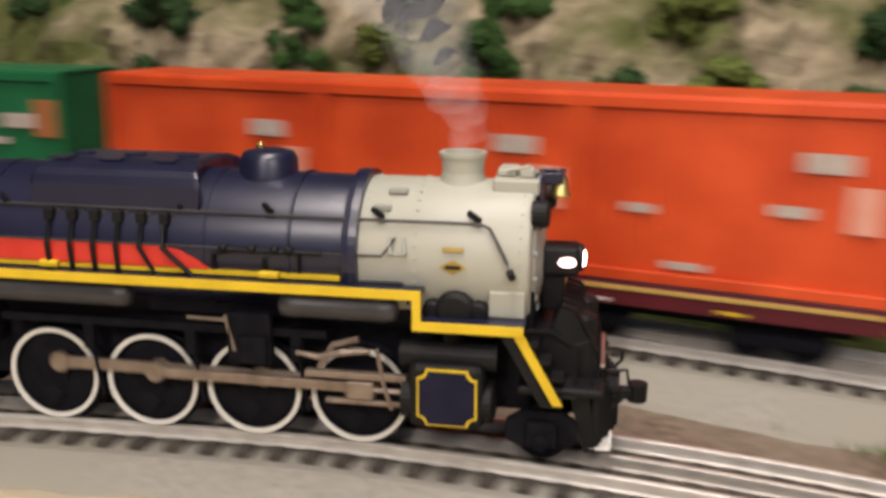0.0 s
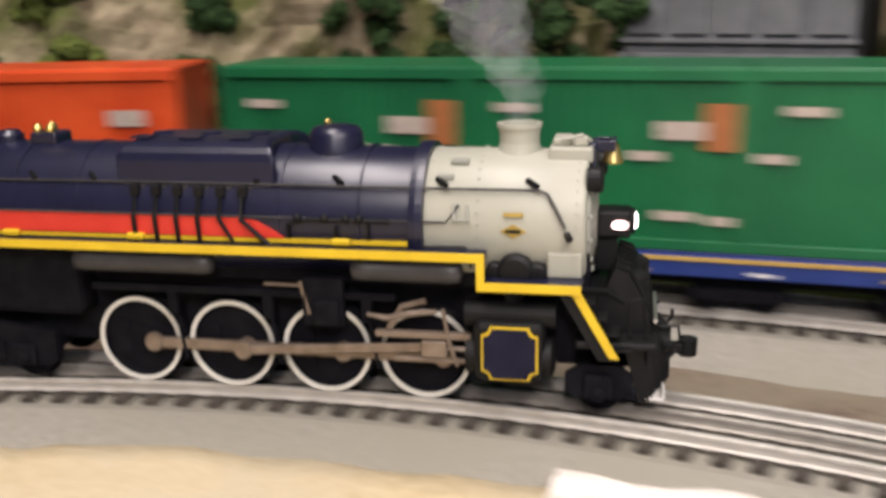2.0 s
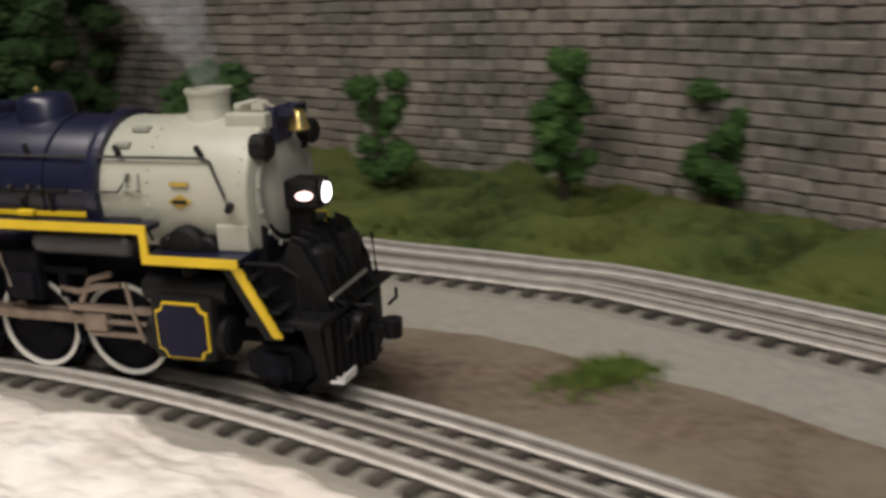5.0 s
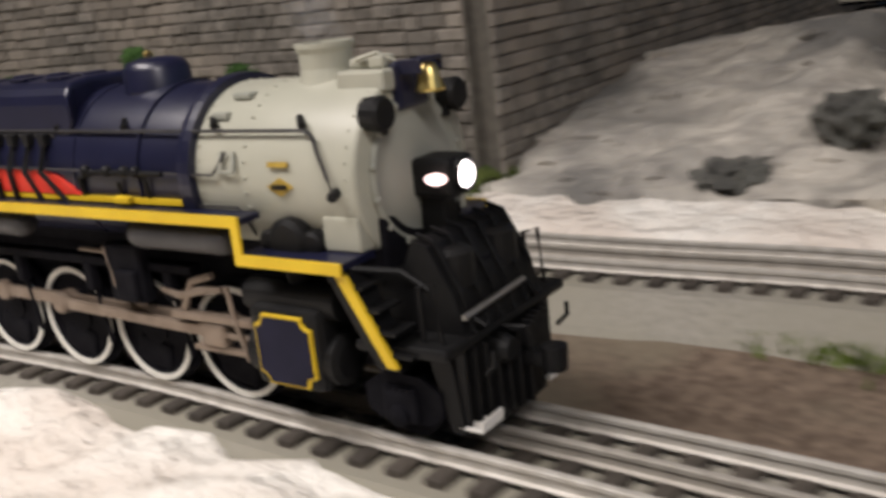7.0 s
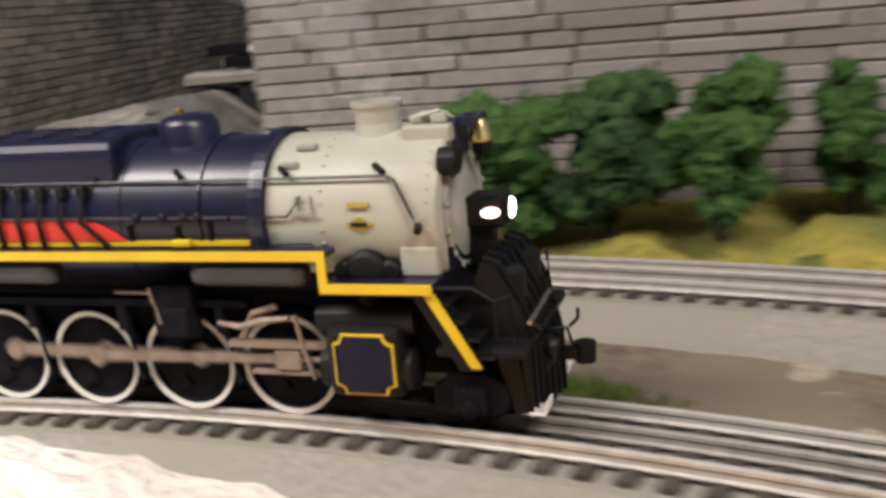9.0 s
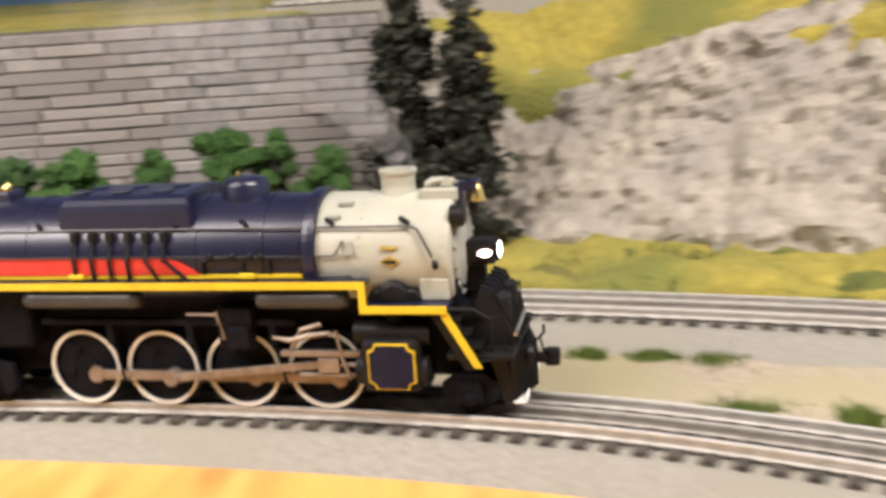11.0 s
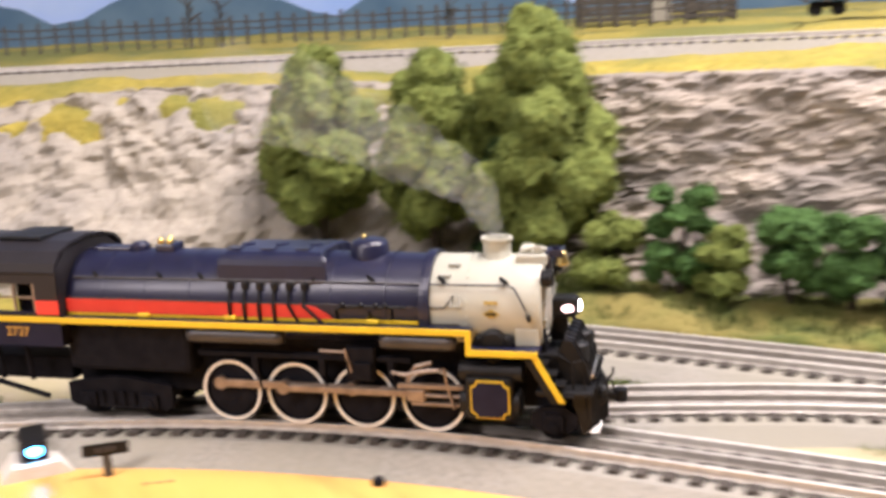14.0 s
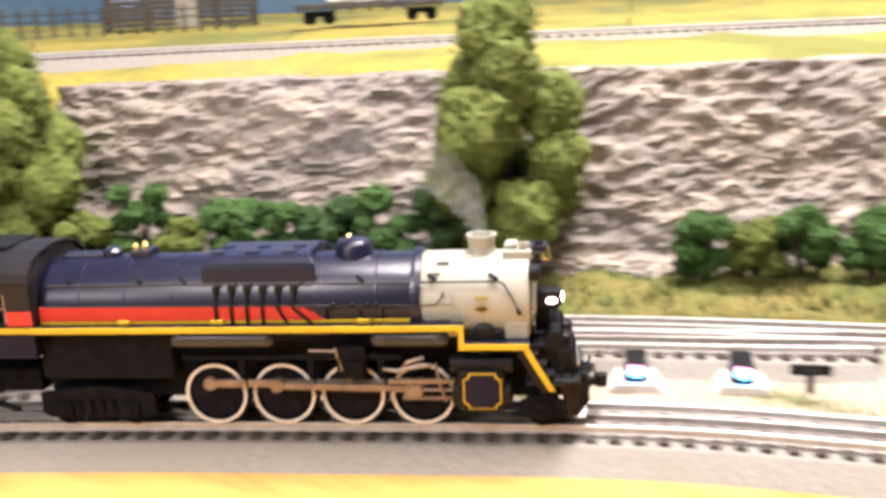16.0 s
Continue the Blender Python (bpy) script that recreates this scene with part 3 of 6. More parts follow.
# ---- stone walls ----
def stone_wall(name, line_pts, z0, z1, courses, stone_len, material, label, uneven, parts_from=0, parts_to=0, batter=0.0):
    line = spline(line_pts, 0.001)
    total = len(line) * 0.001
    root = empty(name, label, "wall", kind="structure")
    bm = B()
    swept(bm, line[::20] + [line[-1]], [(0.0, z0), (0.0 + batter, z1 + 0.002), (0.045 + batter, z1 + 0.002), (0.045, z0)])
    part("backing", bm, MORTAR, root, "dark recessed joints")
    rest = B()
    h = (z1 - z0) / courses
    rnd = random.Random(7)
    count = 0

    def at(s):
        i = min(int(s / 0.001), len(line) - 2)
        return line[i], side(line, i)

    for c in range(courses):
        s = -rnd.uniform(0, stone_len * 0.6)
        za = z0 + c * h
        while s < total:
            w = stone_len * rnd.uniform(1 - uneven, 1 + uneven)
            a, b = max(s, 0) + 0.0006, min(s + w, total) - 0.0006
            s += w
            if b - a < 0.002:
                continue
            p, o = at(a)
            q, o2 = at(b)
            d = rnd.uniform(0.0008, 0.0030)
            zb, zt = za + rnd.uniform(0.0, 0.0006), za + h * rnd.uniform(0.92, 1.0)
            t = batter * (c / courses)
            g = rnd.uniform(0.0005, 0.0012)
            co = []
            for (pp, oo, in_) in ((p, o, 1), (q, o2, -1)):
                dirv = (q - p).normalized() * in_ * g
                for z_, gz in ((zb, g), (zt, -g)):
                    base = pp + oo * (t - 0.0)
                    co.append((Vector((base.x, base.y, z_)), Vector((base.x, base.y, z_ + gz)) + dirv - oo * d))
            bmx = B() if parts_from <= count < parts_to else rest
            vs = [bmx.verts.new(v) for pair in co for v in pair]
            # order: p-low (back, front), p-top, q-low, q-top
            f = ((1, 5, 7, 3), (0, 4, 5, 1), (3, 7, 6, 2), (0, 1, 3, 2), (4, 6, 7, 5))
            for k in f:
                bmx.faces.new([vs[j] for j in k])
            if bmx is not rest:
                part("stone", bmx, material, root)
            count += 1
    part("stones", rest, material, root, "courses of cut stone blocks", kind="stuff")
    return root


stone_wall("wall_stone_1", [(0.805, 0.2239), (0.8528, 0.1326), (0.917, -0.0474), (0.9769, -0.1975), (1.0289, -0.3187), (1.0835, -0.603)], 0.0, 0.30, 38, 0.0185, STONE, "weathered grey-brown stone block retaining wall", 0.35, 0, 300)
stone_wall("wall_stone_2", [(1.0935, -0.611), (1.30, -0.545), (1.55, -0.46), (1.86, -0.355), (2.27, -0.215)], 0.0, 0.34, 40, 0.022, STONE, "shaded side of the stone retaining wall", 0.35)
stone_wall("wall_stone_3", [(1.165, -0.915), (1.19, -1.0), (1.222, -1.15), (1.25, -1.3), (1.262, -1.43)], 0.0, 0.172, 18, 0.060, STONE_B, "grey retaining wall of long flat stone courses", 0.5, 0, 300)
stone_wall("wall_stone_4", [(1.60, -0.72), (1.38, -0.82), (1.168, -0.912)], 0.0, 0.172, 17, 0.034, STONE_B, "shaded return of the grey retaining wall", 0.3)


# ---- plants ----
def clump(bm, c, r, seed, sub=2, squash=0.85):
    made = bmesh.ops.create_icosphere(bm, subdivisions=sub, radius=r)["verts"]
    for v in made:
        d = v.co.copy()
        k = 1 + 0.55 * noise.noise(d / r * 1.7 + Vector((seed, 0, 0))) + 0.30 * noise.noise(d / r * 4.5 + Vector((0, seed, 0)))
        v.co = Vector((d.x * k, d.y * k, d.z * k * squash)) + c


def leaf_cloud(bm, rnd, c, r, n, size):
    """Small bent leaves scattered in and on a ball."""
    for _ in range(n):
        d = Vector((rnd.gauss(0, 1), rnd.gauss(0, 1), rnd.gauss(0, 1))).normalized()
        p = c + Vector((d.x, d.y, d.z * 0.9)) * r * rnd.uniform(0.55, 1.12)
        a = Vector((rnd.gauss(0, 1), rnd.gauss(0, 1), rnd.gauss(0, 0.6))).normalized()
        b = a.cross(d + Vector((0.01, 0.02, 0.3))).normalized()
        s = size * rnd.uniform(0.6, 1.4)
        v = [bm.verts.new(p + q) for q in (a * s, b * s * 0.6 + d * s * 0.3, -a * s, -b * s * 0.6)]
        bm.faces.new(v)


def tree(x, y, h, width, material, label, seed, trunk=0.22, z=0.0, group="trees on the verge", name="tree", dense=46):
    rnd = random.Random(seed)
    root = empty(name, label, "tree", group)
    root.location = (x, y, z)
    bm = B()
    bend = [Vector((rnd.uniform(-0.006, 0.006), rnd.uniform(-0.006, 0.006), h * k / 6)) for k in range(6)]
    bend[0] = Vector((0, 0, -0.004))
    tube(bm, bend, [0.0055, 0.0045, 0.004, 0.003, 0.002, 0.001], 7)
    for k in range(7):
        zz = h * (trunk + 0.09 * k)
        a = rnd.uniform(0, 6.28)
        e = Vector((math.cos(a) * width * 0.34, math.sin(a) * width * 0.34, zz + h * 0.09))
        s = Vector((0, 0, zz - h * 0.05))
        tube(bm, [s, (s + e) / 2 + Vector((0, 0, 0.004)), e], [0.0022, 0.0016, 0.0008], 5)
    part("trunk", bm, BARK, root, "dark branching trunk", smooth=True)
    bm = B()
    for k in range(int(dense * 1.3)):
        u = rnd.random()
        zz = h * (trunk + (0.97 - trunk) * u)
        env = width * 0.5 * (0.45 + 0.75 * math.sin(math.pi * min(1, 0.25 + 0.72 * u))) * (1.0 if u < 0.75 else 0.75)
        a, rr = rnd.uniform(0, 6.28), env * math.sqrt(rnd.random()) * 0.85
        c = Vector((math.cos(a) * rr, math.sin(a) * rr, zz))
        r = width * rnd.uniform(0.09, 0.17)
        clump(bm, c, r * 0.80, rnd.uniform(0, 90), 2)
        leaf_cloud(bm, rnd, c, r * 1.05, 260, 0.0017)
    part("crown", bm, material, root, "uneven crown of fine leaf clumps")
    return root


def lobed_tree(x, y, h, width, material, label, seed, trunk=0.2, lobes=15):
    """A tree whose crown is a stack of separate soft lobes of fine foam, with gaps between."""
    rnd = random.Random(seed)
    root = empty("tree", label, "tree", "trees on the verge")
    root.location = (x, y, 0)
    bm = B()
    tube(bm, [(0, 0, -0.012), (0.002, 0.001, h * 0.3), (-0.001, 0.002, h * 0.6), (0, 0, h * 0.93)], [0.0058, 0.0046, 0.0032, 0.0008], 8)
    spots = []
    for k in range(lobes):
        u = (k + 0.5) / lobes
        env = width * 0.5 * (0.62 if u < 0.12 else 0.80 if u < 0.55 else 0.80 - 1.25 * (u - 0.55))
        a = k * 2.39996 + rnd.uniform(-0.5, 0.5)
        r = width * rnd.uniform(0.19, 0.27) * (1.0 if u < 0.8 else 0.8)
        c = Vector((math.cos(a) * max(0.0, env - 0.55 * r), math.sin(a) * max(0.0, env - 0.55 * r), h * (trunk + (0.93 - trunk) * u)))
        spots.append((c, r))
        if u < 0.85:
            s0 = Vector((0, 0, c.z - 0.10 * h))
            tube(bm, [s0, s0.lerp(c, 0.55) + Vector((0, 0, 0.003)), c], [0.0024, 0.0016, 0.0008], 5)
    part("trunk", bm, BARK, root, "dark branching trunk", smooth=True)
    bm = B()
    for c, r in spots:
        z = rnd.uniform(0, 90)
        made = bmesh.ops.create_icosphere(bm, subdivisions=4, radius=r)["verts"]
        for v in made:
            d = v.co / r
            k = 0.84 + 0.34 * noise.noise(d * 1.5 + Vector((z, 0, 0))) + 0.14 * noise.noise(d * 5 + Vector((0, z, 0))) + 0.07 * noise.noise(d * 14 + Vector((0, 0, z)))
            v.co = Vector((d.x * k, d.y * k, d.z * k * 1.12)) * r + c
        leaf_cloud(bm, rnd, c, r * 1.04, 1500, 0.0014)
    part("crown", bm, material, root, "soft separate lobes of fine olive foliage")
    return root


def bush(x, y, h, width, material, label, seed, z=0.0, group="bushes at the wall"):
    rnd = random.Random(seed)
    root = empty("bush", label, "bush", group)
    root.location = (x, y, z)
    bm = B()
    for k in range(4):
        a = rnd.uniform(0, 6.28)
        tube(bm, [(0, 0, -0.004), (math.cos(a) * width * 0.12, math.sin(a) * width * 0.12, h * 0.35), (math.cos(a) * width * 0.25, math.sin(a) * width * 0.25, h * 0.7)], [0.002, 0.0014, 0.0007], 5)
    part("stem", bm, BARK, root, "thin dark stems")
    bm = B()
    for k in range(20):
        a, rr = rnd.uniform(0, 6.28), width * 0.38 * math.sqrt(rnd.random())
        c = Vector((math.cos(a) * rr, math.sin(a) * rr, h * rnd.uniform(0.16, 0.86)))
        r = min(width, h) * rnd.uniform(0.14, 0.24)
        clump(bm, c, r * 0.86, rnd.uniform(0, 90), 3)
        leaf_cloud(bm, rnd, c, r * 1.05, 300, 0.0014)
    part("foliage", bm, material, root, "clumpy foliage")
    return root


# bushes and trees along the stone wall
bush(0.8633, -0.0809, 0.085, 0.075, LEAF_D, "dark green bush with tan lower twigs at the wall", 1)
bush(0.8557, -0.1342, 0.045, 0.045, LEAF_D, "small dark bush beside the dark bush", 2)
bush(0.9223, -0.2395, 0.092, 0.040, LEAF, "slim green bush against the stone wall", 3)
bush(0.9882, -0.346, 0.098, 0.040, LEAF, "slim green bush with a small side clump at the wall", 4)
bush(1.0464, -0.4122, 0.080, 0.035, LEAF, "small green bush near the wall corner", 5)
bush(0.7036, -0.0373, 0.06, 0.09, LEAF_D, "low dark bush below the trees", 6)
bush(0.5852, 0.0267, 0.075, 0.07, LEAF, "green bush before the grey building", 7)
bush(0.4692, 0.0809, 0.085, 0.075, LEAF_O, "light green bush at the building corner", 8)
for i, (x, y, h, w, m_) in enumerate(((0.6883, 0.0259, 0.25, 0.10, LEAF), (0.7334, 0.0523, 0.28, 0.11, LEAF_D), (0.6402, 0.076, 0.25, 0.11, LEAF), (0.7679, 0.1223, 0.28, 0.12, LEAF_D), (0.6928, 0.135, 0.30, 0.14, LEAF_D), (0.7255, -0.0217, 0.10, 0.07, LEAF_D))):
    tree(x, y, h, w, m_, "tall shaggy green tree beside the stone wall", 20 + i, trunk=0.10, group="trees beside the stone wall")
# hillside trees above the container train
for i, (x, y, z, h, w, m_) in enumerate(((0.2546, 0.2451, 0.10, 0.11, 0.07, LEAF_D), (0.3321, 0.2227, 0.08, 0.12, 0.07, LEAF_D), (0.1748, 0.2772, 0.13, 0.11, 0.06, LEAF_D), (0.3833, 0.2659, 0.09, 0.14, 0.08, LEAF_D), (0.0585, 0.2902, 0.15, 0.10, 0.05, LEAF_D), (-0.2864, 0.2274, 0.08, 0.10, 0.06, LEAF), (-0.2039, 0.2267, 0.09, 0.09, 0.06, LEAF_O), (-0.4077, 0.2186, 0.08, 0.12, 0.08, LEAF_D), (-0.1265, 0.2043, 0.09, 0.07, 0.05, LEAF), (0.4557, 0.2217, 0.06, 0.14, 0.07, LEAF_D))):
    tree(x, y, h, w, m_, "small dark conifer-like tree on the rocky hillside", 60 + i, trunk=0.08, z=z - 0.02, group="trees on the hillside", dense=30)
# low scrub on the hillside
rnd_hill = random.Random(77)
for i in range(22):
    j = rnd_hill.randrange(20, len(HILL) - 14)
    q = rnd_hill.uniform(0.04, 0.16)
    p = HILL[j] + side(HILL, j) * q
    bush(p.x, p.y, rnd_hill.uniform(0.03, 0.055), rnd_hill.uniform(0.035, 0.065), rnd_hill.choice((LEAF_D, LEAF_D, LEAF, LEAF_O)), "low scrubby bush growing on the rocky hillside", 500 + i, z=q * 1.25 - 0.005, group="scrub on the hillside")
# big bush and shrub row along the second wall
for i, (x, y, h, w, m_) in enumerate(((1.135, -1.095, 0.085, 0.075, LEAF), (1.145, -1.15, 0.085, 0.075, LEAF_D), (1.15, -1.205, 0.096, 0.06, LEAF), (1.185, -1.265, 0.090, 0.05, LEAF), (1.195, -1.315, 0.102, 0.05, LEAF), (1.19, -1.352, 0.109, 0.04, LEAF), (1.18, -1.39, 0.090, 0.045, LEAF))):
    bush(x, y, h, w, m_, "leafy green bush in front of the grey wall", 90 + i, group="bushes along the grey wall")


def conifer(x, y, h, w, seed):
    rnd = random.Random(seed)
    root = empty("conifer", "dark bare-looking conifer between wall and cliff", "tree", "conifers by the cliff")
    root.location = (x, y, 0)
    bm = B()
    tube(bm, [(0, 0, -0.004), (0.002, 0, h * 0.5), (0, 0, h)], [0.004, 0.0028, 0.0008], 7)
    part("trunk", bm, BARK, root, "thin dark trunk")
    bm = B()
    for k in range(90):
        u = rnd.random()
        a, l = rnd.uniform(0, 6.28), w * 0.5 * (1.08 - u) * rnd.uniform(0.7, 1.1)
        s = Vector((0, 0, h * (0.06 + 0.92 * u)))
        e = s + Vector((math.cos(a) * l, math.sin(a) * l, -0.25 * l))
        tube(bm, [s, (s + e) / 2 + Vector((0, 0, 0.003)), e], [0.0012, 0.001, 0.0004], 4)
        for j in range(3):
            leaf_cloud(bm, rnd, s.lerp(e, 0.4 + 0.25 * j), 0.009, 16, 0.0036)
    part("foliage", bm, CONIFER, root, "drooping blackish branches")


conifer(1.185, -1.452, 0.24, 0.075, 3)
conifer(1.165, -1.497, 0.23, 0.07, 4)

# trees and shrubs before the cliffs
lobed_tree(1.015, -1.975, 0.200, 0.118, LEAF_O, "fluffy olive-green tree in front of the cliff", 201, 0.30, 13)
lobed_tree(0.935, -2.045, 0.198, 0.112, LEAF_O, "fluffy olive-green tree in a small grove", 202, 0.28, 14)
lobed_tree(0.865, -2.105, 0.222, 0.130, LEAF_O, "tallest fluffy olive-green tree of the grove", 203, 0.20, 17)
tree(0.90, -2.10, 0.15, 0.07, LEAF_D, "darker tree at the back of the grove", 204, 0.15)
lobed_tree(0.497, -2.335, 0.235, 0.138, LEAF_O, "slender olive-green tree before the layered cliff", 207, 0.16, 13)
for i, (x, y, h, w, m_) in enumerate(((0.815, -2.135, 0.075, 0.06, LEAF_O), (0.765, -2.165, 0.095, 0.055, LEAF), (0.735, -2.185, 0.06, 0.05, LEAF_O), (0.69, -2.205, 0.075, 0.06, LEAF), (0.655, -2.228, 0.09, 0.055, LEAF), (0.615, -2.25, 0.08, 0.06, LEAF_D), (0.575, -2.275, 0.085, 0.06, LEAF), (0.54, -2.30, 0.09, 0.05, LEAF_D),
                                      (0.36, -2.415, 0.06, 0.05, LEAF), (0.325, -2.435, 0.055, 0.05, LEAF_O), (0.295, -2.45, 0.065, 0.05, LEAF), (0.25, -2.48, 0.06, 0.05, LEAF), (0.20, -2.50, 0.06, 0.05, LEAF_D))):
    bush(x, y, h, w, m_, "leafy green shrub at the foot of the cliff", 300 + i, group="shrubs at the cliff foot")


def tufts():
    """Flocked grass patches between the tracks and on the verges."""
    rnd = random.Random(5)
    bm = B()
    patches = [(0.1929, -0.0528, 0.05, 0.012), (0.8857, -0.5262, 0.032, 0.014), (1.003, -0.868, 0.012, 0.035), (0.979, -1.177, 0.012, 0.035), (0.53, -2.07, 0.03, 0.012), (0.48, -2.137, 0.02, 0.012), (0.42, -2.17, 0.05, 0.015), (0.35, -2.16, 0.04, 0.012), (0.21, -2.24, 0.05, 0.015), (0.09, -2.28, 0.06, 0.02)]
    # long strips along the roadbeds
    for (xa, ya, xb, yb, n, w) in ((1.004, -0.85, 1.027, -0.975, 7, 0.011), (0.985, -1.53, 0.968, -1.62, 4, 0.010), (0.935, -1.72, 0.848, -1.886, 7, 0.009), (0.895, -1.63, 0.86, -1.74, 3, 0.009), (0.85, -1.765, 0.79, -1.875, 5, 0.011), (0.80, -1.93, 0.68, -2.04, 4, 0.010), (0.735, -1.945, 0.66, -2.02, 3, 0.012)):
        for k in range(n):
            u = (k + rnd.uniform(-0.25, 0.25)) / max(1, n - 1)
            patches.append((xa + (xb - xa) * u, ya + (yb - ya) * u, w * rnd.uniform(0.8, 1.5), w * rnd.uniform(1.0, 2.2)))
    for (x, y, sx, sy) in patches:
        for _ in range(700):
            px, py = x + rnd.gauss(0, 0.5) * sx, y + rnd.gauss(0, 0.5) * sy
            a, hgt = rnd.uniform(0, 6.28), rnd.uniform(0.002, 0.0065)
            w = 0.0012
            lean = Vector((rnd.uniform(-1, 1), rnd.uniform(-1, 1), 0)) * 0.002
            b = Vector((px, py, GROUND_Z + 0.001))
            d = Vector((math.cos(a), math.sin(a), 0)) * w
            bm.faces.new([bm.verts.new(q) for q in (b - d, b + d, b + lean + Vector((0, 0, hgt)))])
    link("grass_tufts", bm, mat("grass_tuft", (0.06, 0.10, 0.015), (0.15, 0.20, 0.035), 200, 0.95, bump=0), None, "short green flocked grass patches between the tracks", category="grass", kind="stuff")
    bm = B()
    for line, i0, i1, lo, hi in ((far_line, i_v0 - 10, i_v1, 0.055, 0.15), (far_line, i_v2, i_v3, 0.055, 0.15)):
        for _ in range(9000):
            i = rnd.randrange(i0, i1)
            p, o, q = line[i], side(line, i), rnd.uniform(lo, hi)
            hgt, a = rnd.uniform(0.002, 0.006), rnd.uniform(0, 6.28)
            b = p + o * q + Vector((rnd.uniform(-0.007, 0.007), rnd.uniform(-0.007, 0.007), -0.010 + 0.10 * (q - 0.05)))
            d = Vector((math.cos(a), math.sin(a), 0)) * 0.0009
            bm.faces.new([bm.verts.new(w) for w in (b - d, b + d, b + Vector((rnd.uniform(-0.002, 0.002), rnd.uniform(-0.002, 0.002), hgt + 0.004)))])
    link("verge_grass", bm, GRASS, None, "fine green grass blades on the verge", category="grass", kind="stuff")


tufts()


# ---- building, signal, figure ----
def building():
    root = empty("trackside_building", "grey clapboard trackside building with dark windows", "building")
    a, b = Vector((0.4353, 0.2127, 0)), Vector((0.5735, 0.1391, 0))
    u = (b - a).normalized()
    n = Vector((-u.y, u.x, 0))
    m = Matrix(((u.x, n.x, 0, a.x), (u.y, n.y, 0, a.y), (0, 0, 1, 0), (0, 0, 0, 1)))
    root.matrix_world = m
    w = (b - a).length
    bm = B()
    box(bm, 0, w, 0.004, 0.10, -0.015, 0.30)
    part("wall", bm, BLDG, root, "grey wall core")
    # The side wall's shade is its colour: near-black beside the grey front.
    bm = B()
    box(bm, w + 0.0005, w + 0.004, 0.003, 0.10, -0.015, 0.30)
    part("side_wall", bm, BLDG_DK, root, "side wall coloured near-black for its shade")
    for k in range(26):
        z = k * 0.0052
        if z > 0.092:
            break
        cuts = [0.0, 0.022, 0.046, 0.072, 0.100, 0.157] if 0.02 < z < 0.075 else [0.0, 0.157]
        for lo, hi in zip(cuts[::2], cuts[1::2]):
            bm = B()
            box(bm, w * lo / 0.157, w * hi / 0.157, 0.0005, 0.0045, z, z + 0.0048)
            part("siding_board", bm, BLDG, root)
    for lo, hi in ((0.022, 0.046), (0.072, 0.100)):
        bm = B()
        box(bm, w * lo / 0.157, w * hi / 0.157, 0.0028, 0.0035, 0.021, 0.079)
        part("window", bm, BLDG_DK, root, "dark window opening")
    bm = B()
    box(bm, -0.003, w + 0.003, -0.002, 0.003, 0.094, 0.099, 0.0006)
    box(bm, -0.002, w + 0.002, -0.001, 0.003, 0.106, 0.109, 0.0006)
    part("cornice", bm, BLDG, root, "stepped grey trim bands")
    bm = B()
    for k in range(5):
        box(bm, w * (0.02 + 0.2 * k), w * (0.18 + 0.2 * k), 0.0005, 0.0048, 0.112, 0.30, 0.0008)
    part("upper_panel", bm, BLDG, root, "plain grey upper panels")


building()


def signal_pole():
    root = empty("signal_mast", "rusty red signal mast with two lit yellow lamps", "signal")
    root.matrix_world = pose(0.6452, 0.0001, 0, 0, 0, 13.6)
    bm = B()
    tube(bm, [(0, 0, -0.015), (0, 0, 0.24)], [0.0042, 0.0036], 10)
    box(bm, -0.008, 0.008, -0.008, 0.008, -0.016, -0.004, 0.001)
    part("mast", bm, POLE_RED, root)
    bm = B()
    box(bm, -0.012, 0.012, -0.009, -0.004, 0.090, 0.094)
    part("bracket", bm, POLE_RED, root)
    for dx, z in ((-0.009, 0.0935), (0.006, 0.097)):
        bm = B()
        box(bm, dx - 0.0045, dx + 0.0045, -0.011, -0.006, z - 0.0015, z + 0.0015, 0.0006)
        part("lamp", bm, YELLOW_LAMP, root, "lit yellow lamp bar")


signal_pole()
bm = B()
lathe(bm, [(0.0030, 0), (0.0034, 0.008), (0.0026, 0.014), (0.0042, 0.020), (0.0046, 0.027), (0.0018, 0.031), (0.0026, 0.034), (0.0024, 0.038), (0.0008, 0.040)], "Z", 14)
link("figurine", bm, mat("pale_painted_figurine", (0.50, 0.40, 0.34), (0.68, 0.62, 0.56), 150, 0.7, big=(0.42, 0.10, 0.08), bigscale=45, bump=0.1), None, "small pale painted figurine standing on the verge", True, "figurine").location = (0.6202, -0.0626, -0.008)
bm = B()
box(bm, -0.007, 0.007, -0.002, 0.002, 0.004, 0.009, 0.0012)
for lx in (-0.0055, 0.0055):
    for ly in (-0.0012, 0.0012):
        box(bm, lx - 0.0008, lx + 0.0008, ly - 0.0007, ly + 0.0007, 0, 0.005)
box(bm, 0.006, 0.011, -0.0016, 0.0016, 0.008, 0.012, 0.0008)
tube(bm, [(-0.007, 0, 0.008), (-0.010, 0, 0.012)], 0.0006, 5)
link("toy_dog", bm, mat("white_toy", (0.62, 0.6, 0.56), (0.7, 0.68, 0.64), 90, 0.7, bump=0.1), None, "small white toy dog beside the figurine", category="figurine").location = (0.631, -0.0733, -0.008)


